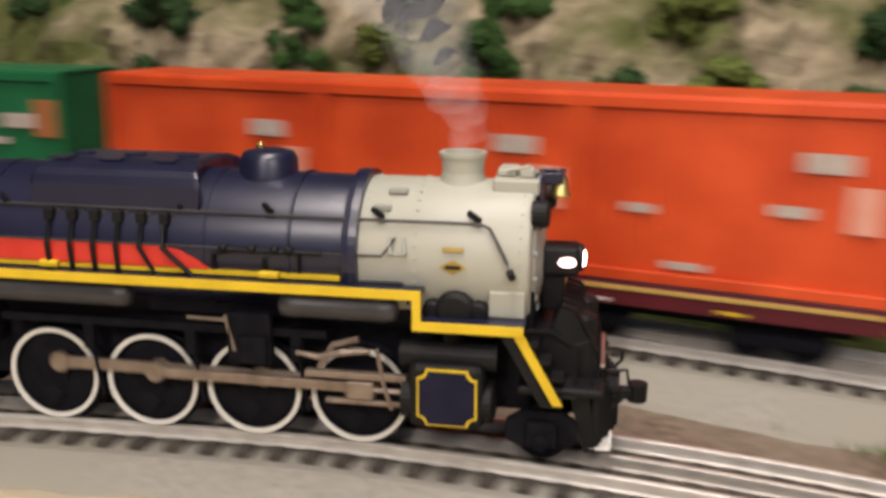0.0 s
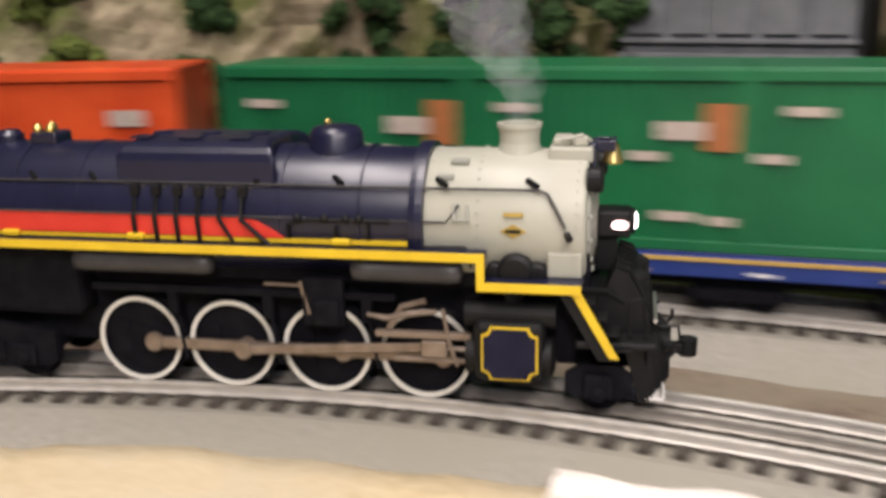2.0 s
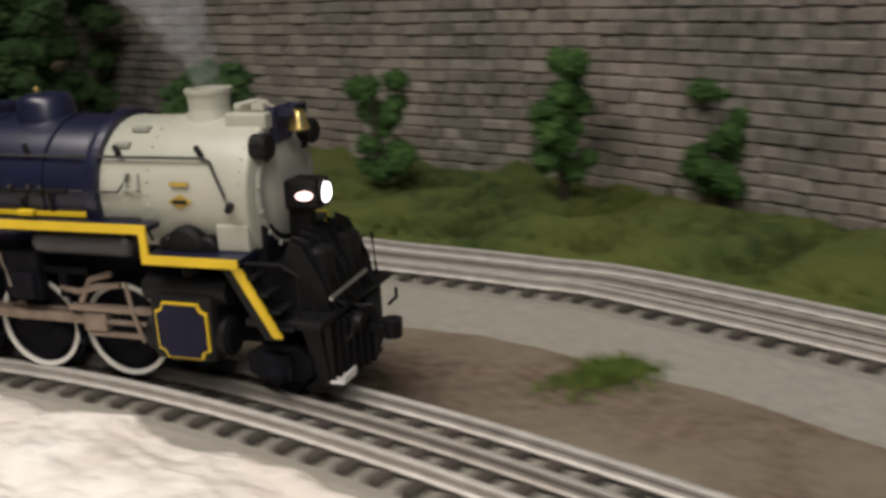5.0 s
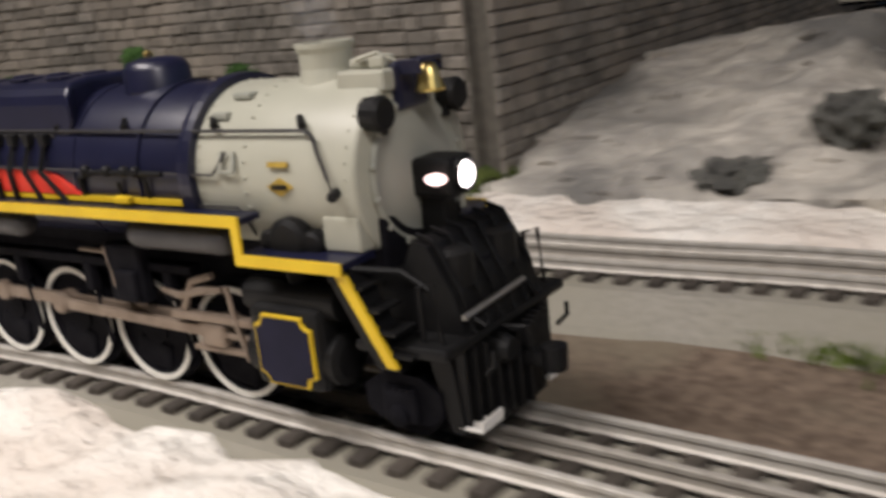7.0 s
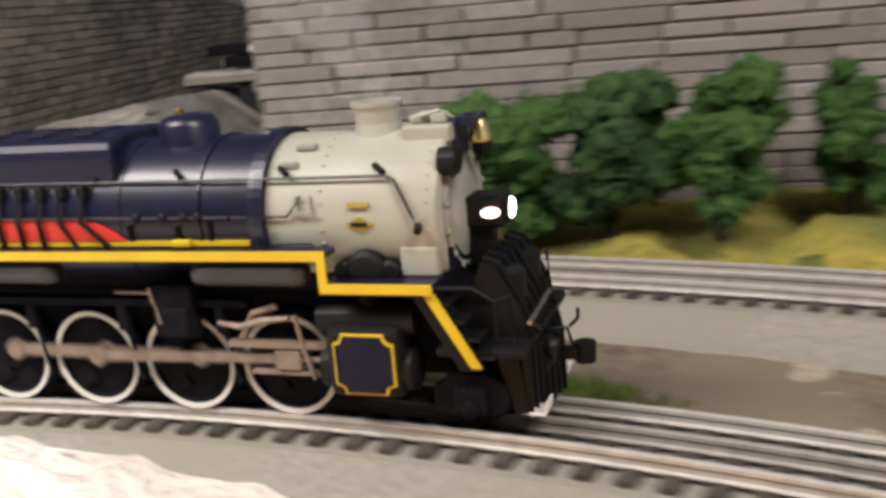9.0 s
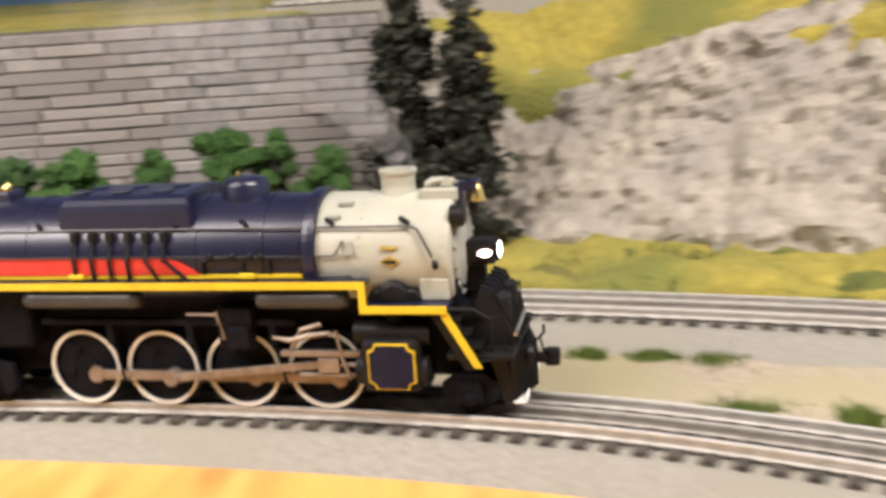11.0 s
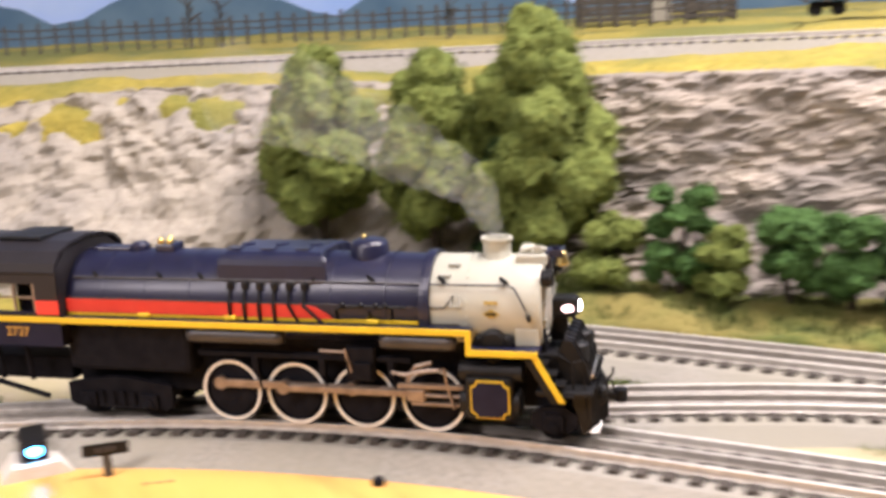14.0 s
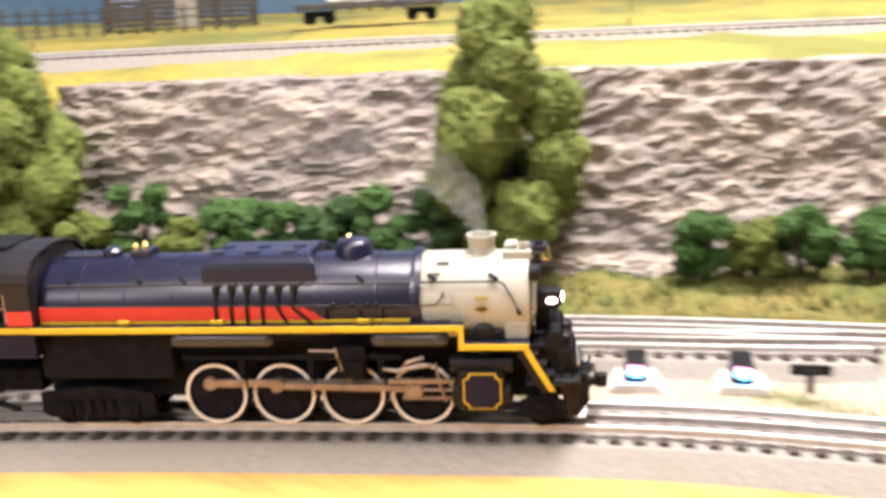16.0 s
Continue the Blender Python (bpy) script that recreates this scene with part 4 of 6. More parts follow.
# ---- upper level: track, fence, flatcars, backdrop ----
upper_line = [Vector((p.x, p.y, 0.193)) for p in spline([(1.50, -1.30), (1.42, -1.62), (1.33, -1.86), (1.20, -2.09), (1.02, -2.32), (0.80, -2.50), (0.55, -2.66), (0.25, -2.83), (-0.2, -3.05)], 0.0132)]
root = empty("upper_track", "single railway track on the upper grass shelf", "track", kind="structure")
bm = B()
swept(bm, upper_line, [(-0.060, -0.045), (-0.046, -0.020), (-0.034, -0.0070), (0.034, -0.0070), (0.046, -0.020), (0.060, -0.045)])
part("roadbed", bm, ROADBED, root, "pale grey roadbed")
for off in (-0.0159, 0.0, 0.0159):
    bm = B()
    swept(bm, upper_line, [(q + off, z) for q, z in RAIL_SEC])
    part("rail", bm, RAIL, root)
bm = B()
for i, p in enumerate(upper_line):
    o = side(upper_line, i)
    box(bm, -0.0026, 0.0026, -0.025, 0.025, -0.0085, -0.0045, 0, Matrix.Translation(p) @ Matrix.Rotation(math.atan2(o.y, o.x) - math.pi / 2, 4, "Z"))
part("ties", bm, TIE, root, "dark brown ties", kind="stuff")

fence_line = [Vector((p.x, p.y, 0.222)) for p in spline([(1.78, -1.55), (1.66, -1.90), (1.52, -2.15), (1.36, -2.38), (1.16, -2.60)], 0.022)]
fence = empty("rail_fence", "weathered dark wooden rail fence on the upper shelf", "fence")
for i, p in enumerate(fence_line):
    bm = B()
    box(bm, -0.0016, 0.0016, -0.0016, 0.0016, -0.016, 0.024 + random.uniform(-0.003, 0.003))
    ob = part("post", bm, FENCE_W, fence)
    ob.location = p
for z in (0.006, 0.016):
    bm = B()
    tube(bm, [p + Vector((0, 0, z + random.uniform(-0.001, 0.001))) for p in fence_line], 0.0011, 5)
    part("rail", bm, FENCE_W, fence)
for i, (x, y, h) in enumerate(((1.60, -2.03, 0.07), (1.585, -2.07, 0.06), (1.40, -2.33, 0.05))):
    rnd = random.Random(i)
    bm = B()
    tube(bm, [(0, 0, -0.01), (0.002, 0, h * 0.5), (0, 0.003, h)], [0.003, 0.002, 0.0008], 6)
    for k in range(12):
        a = rnd.uniform(0, 6.28)
        zz = h * rnd.uniform(0.25, 0.9)
        tube(bm, [(0, 0, zz), (math.cos(a) * h * 0.3, math.sin(a) * h * 0.3, zz + h * 0.16)], [0.0013, 0.0005], 4)
    link("bare_tree", bm, FENCE_W, None, "small leafless dark tree by the fence", category="tree", group="bare trees by the fence").location = (x, y, 0.212)


def flatcar(x, y, z, a, label):
    root = empty("flatcar", label, "train car", "flatcars on the upper level")
    root.matrix_world = Matrix.Translation((x, y, z)) @ Matrix.Rotation(a, 4, "Z")
    bm = B()
    box(bm, -0.10, 0.10, -0.028, 0.028, 0.020, 0.027, 0.001)
    for k in range(9):
        box(bm, -0.097 + 0.0235 * k, -0.092 + 0.0235 * k, -0.030, -0.028, 0.016, 0.026)
    part("deck", bm, FENCE_W, root, "dark stake-sided deck")
    for tx in (-0.07, 0.07):
        bm = B()
        box(bm, tx - 0.02, tx + 0.02, -0.02, 0.02, 0.010, 0.018, 0.002)
        part("truck", bm, SOOT, root)
        for wx in (tx - 0.013, tx + 0.013):
            bm = B()
            lathe(bm, [(0.003, -0.019), (0.008, -0.019), (0.008, -0.015), (0.003, -0.0145), (0.003, 0.0145), (0.008, 0.015), (0.008, 0.019), (0.003, 0.019)], "Y", 16, Matrix.Translation((wx, 0, 0.008)))
            part("wheelset", bm, SOOT, root)
    bm = B()
    box(bm, -0.06, 0.03, -0.018, 0.018, 0.027, 0.040, 0.004)
    part("load", bm, PLASTER, root, "pale wrapped load")


flatcar(0.99, -2.70, 0.208, math.atan2(-0.20, -0.22), "dark stake flatcar with a pale load on the upper level")

def timber_pen():
    """Weathered plank-walled loading pen beside the fence."""
    root = empty("timber_pen", "weathered grey-brown plank loading pen beyond the upper track", "shed")
    a, b = Vector((1.40, -2.55, 0)), Vector((1.27, -2.73, 0))
    u = (b - a).normalized()
    n = Vector((-u.y, u.x, 0))
    root.matrix_world = Matrix(((u.x, n.x, 0, a.x), (u.y, n.y, 0, a.y), (0, 0, 1, 0.212), (0, 0, 0, 1)))
    w = (b - a).length
    rnd = random.Random(8)
    for k in range(5):
        for y in (0.0, 0.05):
            bm = B()
            x = w * k / 4
            box(bm, x - 0.0035, x + 0.0035, y - 0.0035, y + 0.0035, -0.02, 0.062, 0.0006)
            part("post", bm, FENCE_W, root)
    for k in range(7):
        for y in (-0.0048, 0.0548):
            bm = B()
            z = 0.003 + 0.0085 * k
            box(bm, -0.004, w + 0.004, y - 0.0012, y + 0.0012, z, z + 0.0058 + rnd.uniform(-0.0006, 0.0006), 0.0004)
            part("plank", bm, FENCE_W, root)
    bm = B()
    box(bm, w * 0.46, w * 0.60, -0.0085, -0.0062, 0.0, 0.060, 0.0005)
    part("door", bm, ROADBED, root, "pale grey plank door")


timber_pen()

BACK = spline([(2.15, 0.9), (2.3, -0.3), (2.2, -1.3), (2.0, -2.2), (1.6, -3.0), (0.9, -3.6), (0.0, -3.9), (-1.2, -4.0)], 0.05)
bm = B()
strip(bm, BACK, [(0, -0.1), (0, 0.4), (0, 0.9), (0, 1.5)])
link("backdrop", bm, SKY_BLUE, None, "painted blue sky backdrop with pale clouds", kind="structure", smooth=True)
bm = B()
rows = []
for i, p in enumerate(BACK):
    o = side(BACK, i)
    h = 0.245 + 0.075 * abs(math.sin(i * 0.33)) + 0.03 * noise.noise(Vector((i * 0.4, 3, 0)))
    q = p - o * 0.012
    rows.append((bm.verts.new((q.x, q.y, 0.0)), bm.verts.new((q.x, q.y, h))))
for a, b in zip(rows, rows[1:]):
    bm.faces.new((a[0], b[0], b[1], a[1]))
link("backdrop_mountains", bm, MOUNTAIN, None, "painted blue-green mountain range on the backdrop", kind="structure")

# bridge and dark pier behind the plaster slope
bridge = empty("trestle_bridge", "dark railway bridge deck behind the plaster slope", "bridge")
BM = Matrix.Translation((1.465, -0.71, 0.072)) @ Matrix.Rotation(math.atan2(-0.89, 0.46), 4, "Z")
bm = B()
box(bm, -0.085, 0.26, -0.025, 0.025, -0.008, 0.0, 0.001, BM)
part("deck", bm, SOOT, bridge)
for s in (-1, 1):
    bm = B()
    box(bm, -0.085, 0.26, s * 0.016 - 0.0012, s * 0.016 + 0.0012, 0.0004, 0.0050, 0, BM)
    part("rail", bm, RAIL, bridge)
    bm = B()
    box(bm, -0.085, 0.26, s * 0.0265 - 0.0014, s * 0.0265 + 0.0014, -0.005, 0.0015, 0, BM)
    part("edge_beam", bm, ROADBED, bridge, "pale edge beam")
bm = B()
box(bm, -0.034, 0.030, -0.022, 0.022, -0.095, -0.0085, 0.002, BM)
part("pier", bm, BLDG_DK, bridge, "dark timber pier")
bm = B()
for k in range(9):
    a0 = math.pi * k / 9
    a1 = math.pi * (k + 1) / 9
    prism(bm, [(0.080 - 0.05 * math.cos(a0), -0.06 + 0.05 * math.sin(a0)), (0.080 - 0.05 * math.cos(a1), -0.06 + 0.05 * math.sin(a1)), (0.080 - 0.05 * math.cos(a1), -0.0085), (0.080 - 0.05 * math.cos(a0), -0.0085)], -0.02, 0.02)
bm.transform(BM)
part("arch", bm, BLDG_DK, bridge, "dark arched span")
bm = B()
box(bm, 0.130, 0.160, -0.022, 0.022, -0.095, -0.0085, 0.002, BM)
part("pier", bm, BLDG_DK, bridge, "dark timber pier")
wagon = empty("bridge_wagon", "black wheeled wagon frame standing on the bridge", "train car")
wagon.matrix_world = BM @ Matrix.Translation((0.07, 0, 0))
bm = B()
box(bm, -0.13, 0.10, -0.022, 0.022, 0.020, 0.030, 0.001)
part("frame", bm, SOOT, wagon)
for tx in (-0.10, -0.05, 0.02, 0.07):
    bm = B()
    box(bm, tx - 0.016, tx + 0.016, -0.021, 0.021, 0.008, 0.0195, 0.002)
    part("truck", bm, SOOT, wagon)
    bm = B()
    lathe(bm, [(0.003, -0.0195), (0.009, -0.0190), (0.009, -0.015), (0.003, -0.0145), (0.003, 0.0145), (0.009, 0.015), (0.009, 0.0190), (0.003, 0.0195)], "Y", 16, Matrix.Translation((tx - 0.008, 0, 0.0142)))
    part("wheelset", bm, STEEL, wagon)
for tx in (-0.075, 0.045):
    bm = B()
    box(bm, tx - 0.014, tx + 0.014, -0.0225, -0.0218, 0.022, 0.028)
    part("marking", bm, LABEL_WHITE, wagon, "white unreadable marking")


# ---- trackside controls ----
def switch_box(x, y, a, material, label, flip=False):
    root = empty("switch_motor", label, "switch", "track switch motors")
    root.matrix_world = Matrix.Translation((x, y, GROUND_Z)) @ Matrix.Rotation(a, 4, "Z")
    bm = B()
    prism(bm, [(-0.020, 0.0), (0.020, 0.0), (0.012, 0.009), (-0.012, 0.009)], -0.016, 0.016)
    part("base", bm, PAD, root, "pale grey tapered base")
    bm = B()
    box(bm, -0.0068, 0.0068, -0.011, 0.018, 0.009, 0.0205, 0.0012)
    part("housing", bm, BLACK, root, "black housing")
    bm = B()
    bmesh.ops.create_icosphere(bm, subdivisions=3, radius=0.0036, matrix=Matrix.Translation((0, -0.0105, 0.0150)) @ Matrix.Diagonal((1.25, 1, 0.8, 1)))
    part("led", bm, material, root, "lit indicator lamp", smooth=True)
    if flip:
        bm = B()
        box(bm, -0.0046, 0.0046, -0.0125, -0.0108, 0.0178, 0.0196, 0.0004)
        part("led", bm, PINK_LED, root, "lit pink indicator lamp")
    return root


def sign(x, y, a, label, h=0.018):
    root = empty("track_sign", label, "sign", "small black trackside signs")
    root.matrix_world = Matrix.Translation((x, y, GROUND_Z)) @ Matrix.Rotation(a, 4, "Z")
    bm = B()
    box(bm, -0.0022, 0.0022, -0.001, 0.001, -0.004, h, 0.0003)
    part("post", bm, TANK, root)
    bm = B()
    box(bm, -0.012, 0.012, -0.0022, -0.001, h - 0.004, h + 0.003, 0.0004)
    part("board", bm, BLACK, root, "black board")
    for k in range(3):
        bm = B()
        box(bm, -0.005 + 0.0036 * k, -0.0026 + 0.0036 * k, -0.0027, -0.0021, h - 0.002, h + 0.001)
        part("bar", bm, TANK, root, "dull lettering bar")


switch_box(0.757, -1.690, math.radians(-95), BLUE_LED, "black switch motor with a bright blue lamp")
sign(0.722, -1.722, math.radians(-105), "small black track sign on a post beside the board")
switch_box(0.312, -2.218, math.radians(209), BLUE_LED, "black switch motor with pink and blue lamps", True)
switch_box(0.256, -2.250, math.radians(207), BLUE_LED, "black switch motor with pink and blue lamps", True)
sign(0.341, -2.192, math.radians(208), "small black track sign between the tracks")
sign(0.219, -2.265, math.radians(208), "small black track sign between the tracks")
# Low white lump on the board, flattened from a noisy ball.
bm = B()
bmesh.ops.create_icosphere(bm, subdivisions=3, radius=0.02)
for v in bm.verts:
    k = 1 + 0.5 * fbm(v.co * 60)
    v.co = Vector((v.co.x * k * 1.2, v.co.y * k, max(v.co.z * 0.35 * k, -0.002)))
link("white_lump", bm, PLASTER, None, "low uneven white lump on the board", True, "plaster").location = (0.782, -1.634, -0.0175)
bm = B()
lathe(bm, [(0.0035, 0), (0.0035, 0.002), (0.002, 0.004), (0.0005, 0.0045)], "Z", 12)
link("screw", bm, SOOT, None, "dark screw head at the roadbed edge", True, "screw").location = (0.629, -1.838, -0.0185)
bm = B()
for k, (x0, x1) in enumerate(((0, 0.004), (0.006, 0.010), (0.012, 0.016))):
    box(bm, x0, x1, -0.0008, 0.0008, 0, 0.0004)
ob = link("pencil_mark", bm, mat("pencil_grey", (0.25, 0.17, 0.08), (0.3, 0.2, 0.1), 100, 0.8, bump=0), None, "faint pencilled mark on the wooden board", category="marking")
ob.matrix_world = Matrix.Translation((0.70, -1.735, -0.0183)) @ Matrix.Rotation(math.radians(-110), 4, "Z")


# ---- tracks and their ties ----
track("track_near", near_line, "near three-rail curved railway track on grey roadbed", (index_near(near_line, -0.1876, -0.1808), index_near(near_line, -0.1876, -0.1808) + 285), bed_top=0.029, bed_foot=0.040)
track("track_far", far_line, "far three-rail curved railway track on grey roadbed", (index_near(far_line, 0.129, -0.0014), index_near(far_line, 0.129, -0.0014) + 285))
track("track_crossover", cross_line, "crossover track joining the two curved tracks", (0, 400), bed=True, bed_top=0.030, bed_foot=0.040)


# ---- container train on the far track ----
DULL_YELLOW = mat("dull_yellow_stripe", (0.42, 0.27, 0.06), (0.5, 0.33, 0.08), 90, 0.6, bump=0.05)
FADED = mat("faded_white_marking", (0.36, 0.29, 0.24), (0.48, 0.41, 0.35), 300, 0.6, bump=0)


def container(length, material, parent, x0, label, marks):
    """One box container: ribbed sides, rails, posts, roof, markings."""
    h0, h1, hw = 0.032, 0.1135, 0.0275
    bm = B()
    n = max(6, int(length / 0.0065))
    pts = []
    for k in range(n):
        xa, st = x0 + 0.004 + (length - 0.008) * k / n, (length - 0.008) / n
        pts += [(xa, hw - 0.0016), (xa + st * 0.15, hw - 0.0008), (xa + st * 0.5, hw - 0.0008), (xa + st * 0.65, hw - 0.0016)]
    outline = [(x0 + 0.001, -hw + 0.0012)] + [(x, -y) for x, y in pts] + [(x0 + length - 0.001, -hw + 0.0012), (x0 + length - 0.001, hw - 0.0012)] + pts[::-1] + [(x0 + 0.001, hw - 0.0012)]
    lo = [bm.verts.new((x, y, h0)) for x, y in outline]
    hi = [bm.verts.new((x, y, h1 - 0.002)) for x, y in outline]
    for i in range(len(lo)):
        bm.faces.new((lo[i], lo[(i + 1) % len(lo)], hi[(i + 1) % len(lo)], hi[i]))
    bm.faces.new(lo[::-1])
    bm.faces.new(hi)
    body = part("container", bm, material, parent, label)
    bm = B()
    for s in (-1, 1):
        box(bm, x0, x0 + length, s * hw - 0.0012, s * hw + 0.0004 * s + 0.0012, h1 - 0.006, h1 - 0.001, 0.0004)
        box(bm, x0, x0 + length, s * hw - 0.0012, s * hw + 0.0012, h0 - 0.001, h0 + 0.004, 0.0004)
        for xa in (x0, x0 + length - 0.004):
            box(bm, xa, xa + 0.004, s * hw - 0.0013, s * hw + 0.0014, h0 - 0.0012, h1 - 0.0008, 0.0004)
    box(bm, x0 + 0.0005, x0 + length - 0.0005, -hw, hw, h1 - 0.0018, h1, 0.0006)
    part("frame", bm, material, body)
    for (u, v, w, hgt, m_) in marks:
        for s in (-1, 1):
            bm = B()
            xa = x0 + (u if s < 0 else 1 - u - w) * length
            box(bm, xa, xa + w * length, s * (hw + 0.0006) - 0.0004, s * (hw + 0.0006) + 0.0004, h0 + v * 0.08, h0 + (v + hgt) * 0.08)
            part("marking", bm, m_, body, "pale unreadable marking" if m_ is FADED else "brown square marking")
    return body


def container_car(length, material, deck_material, label, marks):
    root = empty("container_car", label, "train car", "container train")
    n = 3
    for k in range(n):
        container(length / n, material, root, -length / 2 + k * length / n, "ribbed steel box container", marks)
    bm = B()
    box(bm, -length / 2 - 0.002, length / 2 + 0.002, -0.028, 0.028, 0.024, 0.031, 0.001)
    part("deck", bm, deck_material, root, "painted steel deck")
    bm = B()
    box(bm, -length / 2 + 0.012, length / 2 - 0.012, -0.016, 0.016, 0.012, 0.0238, 0.001)
    part("centre_sill", bm, SOOT, root, "black centre sill below the deck")
    for s in (-1, 1):
        bm = B()
        box(bm, -length / 2, length / 2, s * 0.0292 - 0.0010, s * 0.0292 + 0.0010, 0.0195, 0.0292, 0.0005)
        part("side_sill", bm, deck_material, root, "painted side sill")
    for s in (-1, 1):
        bm = B()
        box(bm, -length / 2 + 0.002, length / 2 - 0.002, s * 0.0306 - 0.0004, s * 0.0306 + 0.0004, 0.0270, 0.0288)
        part("stripe", bm, DULL_YELLOW, root, "dull yellow stripe")
        for k in range(6):
            bm = B()
            xa = -length / 2 + length * (0.08 + 0.15 * k)
            box(bm, xa, xa + 0.010, s * 0.0306 - 0.0004, s * 0.0306 + 0.0004, 0.0212, 0.0226)
            part("marking", bm, YELLOW if k % 2 else LABEL_WHITE, root, "small unreadable marking bar")
    for tx in (-length / 2 + 0.045, -length / 6, length / 6, length / 2 - 0.045):
        bm = B()
        for s in (-1, 1):
            box(bm, tx - 0.022, tx + 0.022, s * 0.021 - 0.0015, s * 0.021 + 0.0015, 0.006, 0.012, 0.001)
            for k in (-1, 1):
                lathe(bm, [(0.0035, s * 0.0225), (0.0035, s * 0.0245), (0.001, s * 0.0255)], "Y", 10, Matrix.Translation((tx + k * 0.0135, 0, 0.009)))
        box(bm, tx - 0.006, tx + 0.006, -0.02, 0.02, 0.008, 0.019, 0.001)
        truck = part("truck", bm, SOOT, root, "black side-frame truck")
        for k in (-1, 1):
            bm = B()
            lathe(bm, [(0.0015, -0.019), (0.0085, -0.019), (0.0088, -0.0155), (0.0098, -0.0150), (0.0098, -0.0140), (0.0015, -0.0138), (0.0015, 0.0138), (0.0098, 0.0140), (0.0098, 0.0150), (0.0088, 0.0155), (0.0085, 0.019), (0.0015, 0.019)], "Y", 20)
            w = part("wheelset", bm, SOOT, truck)
            w.location = (tx + k * 0.0135, 0, 0.0088)
    for s in (-1, 1):
        bm = B()
        box(bm, s * (length / 2 + 0.006) - 0.005, s * (length / 2 + 0.006) + 0.005, -0.0025, 0.0025, 0.014, 0.020, 0.001)
        part("coupler", bm, SOOT, root)
    return root


M_OR = [(0.70, 0.66, 0.15, 0.10, FADED), (0.62, 0.42, 0.12, 0.06, FADED), (0.16, 0.38, 0.10, 0.05, FADED), (0.30, 0.08, 0.13, 0.04, FADED)]
M_OR2 = M_OR + [(0.84, 0.36, 0.10, 0.24, mat("faded_placard", (0.62, 0.26, 0.17), (0.68, 0.33, 0.24), 150, 0.6, bump=0))]
M_GR = [(0.12, 0.76, 0.14, 0.05, FADED), (0.70, 0.62, 0.17, 0.10, FADED), (0.86, 0.56, 0.12, 0.26, LABEL_BROWN), (0.02, 0.50, 0.12, 0.05, FADED), (0.60, 0.50, 0.12, 0.05, FADED), (0.70, 0.16, 0.14, 0.05, FADED), (0.88, 0.14, 0.10, 0.05, FADED)]
CARS = [(-0.055, container_car(0.395, GREEN, BLUE, "green box containers on a blue flat container car", M_GR)),
        (0.374, container_car(0.404, ORANGE, MAROON, "orange box containers on a maroon container car", M_OR2)),
        (0.788, container_car(0.366, ORANGE, MAROON, "orange box containers on a maroon container car", M_OR2)),
        (1.186, container_car(0.384, GREEN, BLUE, "green box containers on a blue flat container car", M_GR))]


# ---- locomotive; origin on the rail tops below the second and third axles ----
C0 = 0.058
AXLES = [C0 - 0.0386 * k for k in range(4)]
WHEEL_R = 0.0178
loco = empty("steam_locomotive", "navy steam locomotive with grey smokebox, red stripe and yellow trim", "locomotive")
AX_Z = 0.0675       # boiler axis height
BOIL_R = 0.0252


def X(x):
    return x + C0


def lx(bm, profile, n=40, y=0.0, z=AX_Z):
    return lathe(bm, [(r, X(h)) for r, h in profile], "X", n, Matrix.Translation((0, y, z)))


# boiler barrel, firebox end
bm = B()
lx(bm, [(0.0255, -0.209), (0.0262, -0.204), (0.0262, -0.120), (0.0258, -0.060), (0.0250, -0.002), (0.0246, 0.0)], 56)
boiler = part("boiler", bm, NAVY, loco, "glossy navy boiler barrel", smooth=True)
bm = B()
box(bm, X(-0.209), X(-0.095), -0.0262, 0.0262, 0.056, 0.068, 0.002)
part("firebox", bm, NAVY_DULL, loco, "navy firebox sides")
for x in (-0.186, -0.160, -0.133, -0.052, -0.022):
    bm = B()
    r = 0.0262 if x < -0.1 else 0.0257
    lx(bm, [(r - 0.001, x - 0.0006), (r + 0.0004, x - 0.0005), (r + 0.0004, x + 0.0005), (r - 0.001, x + 0.0006)], 56)
    part("boiler_band", bm, NAVY, boiler)
bm = B()
lx(bm, [(0.0240, -0.0035), (0.0272, -0.0033), (0.0274, -0.0010), (0.0272, 0.0016), (0.0240, 0.0018)], 56)
part("smokebox_ring", bm, NAVY, boiler, "raised dark ring")
# smokebox
bm = B()
lx(bm, [(0.0246, 0.0015), (0.0250, 0.0022), (0.0250, 0.0572), (0.0247, 0.0582), (0.0238, 0.0587), (0.001, 0.0588)], 56)
smokebox = part("smokebox", bm, GREY, loco, "pale grey smokebox", smooth=True)
for x in (0.0035, 0.0205, 0.0212, 0.0555):
    bm = B()
    for k in range(36):
        a = math.radians(-80 + 340 * k / 36)
        p = Vector((X(x), math.cos(a) * 0.0250, AX_Z + math.sin(a) * 0.0250))
        bmesh.ops.create_icosphere(bm, subdivisions=1, radius=0.00048, matrix=Matrix.Translation(p))
    part("rivets", bm, GREY, smokebox, kind="stuff")
bm = B()
lx(bm, [(0.0196, 0.0584), (0.0196, 0.0594), (0.0186, 0.0602), (0.0180, 0.0602), (0.0174, 0.0595), (0.0140, 0.0606), (0.0088, 0.0616), (0.001, 0.0619)], 48)
part("smokebox_door", bm, GREY_DK, loco, "grey dished smokebox door", smooth=True)
for k in range(14):
    a = 2 * math.pi * k / 14
    bm = B()
    box(bm, X(0.0592), X(0.0608), -0.0007, 0.0007, 0.0182, 0.0202, 0.0003, Matrix.Translation((0, 0, AX_Z)) @ Matrix.Rotation(a, 4, "X"))
    part("door_clamp", bm, GREY_DK, smokebox)
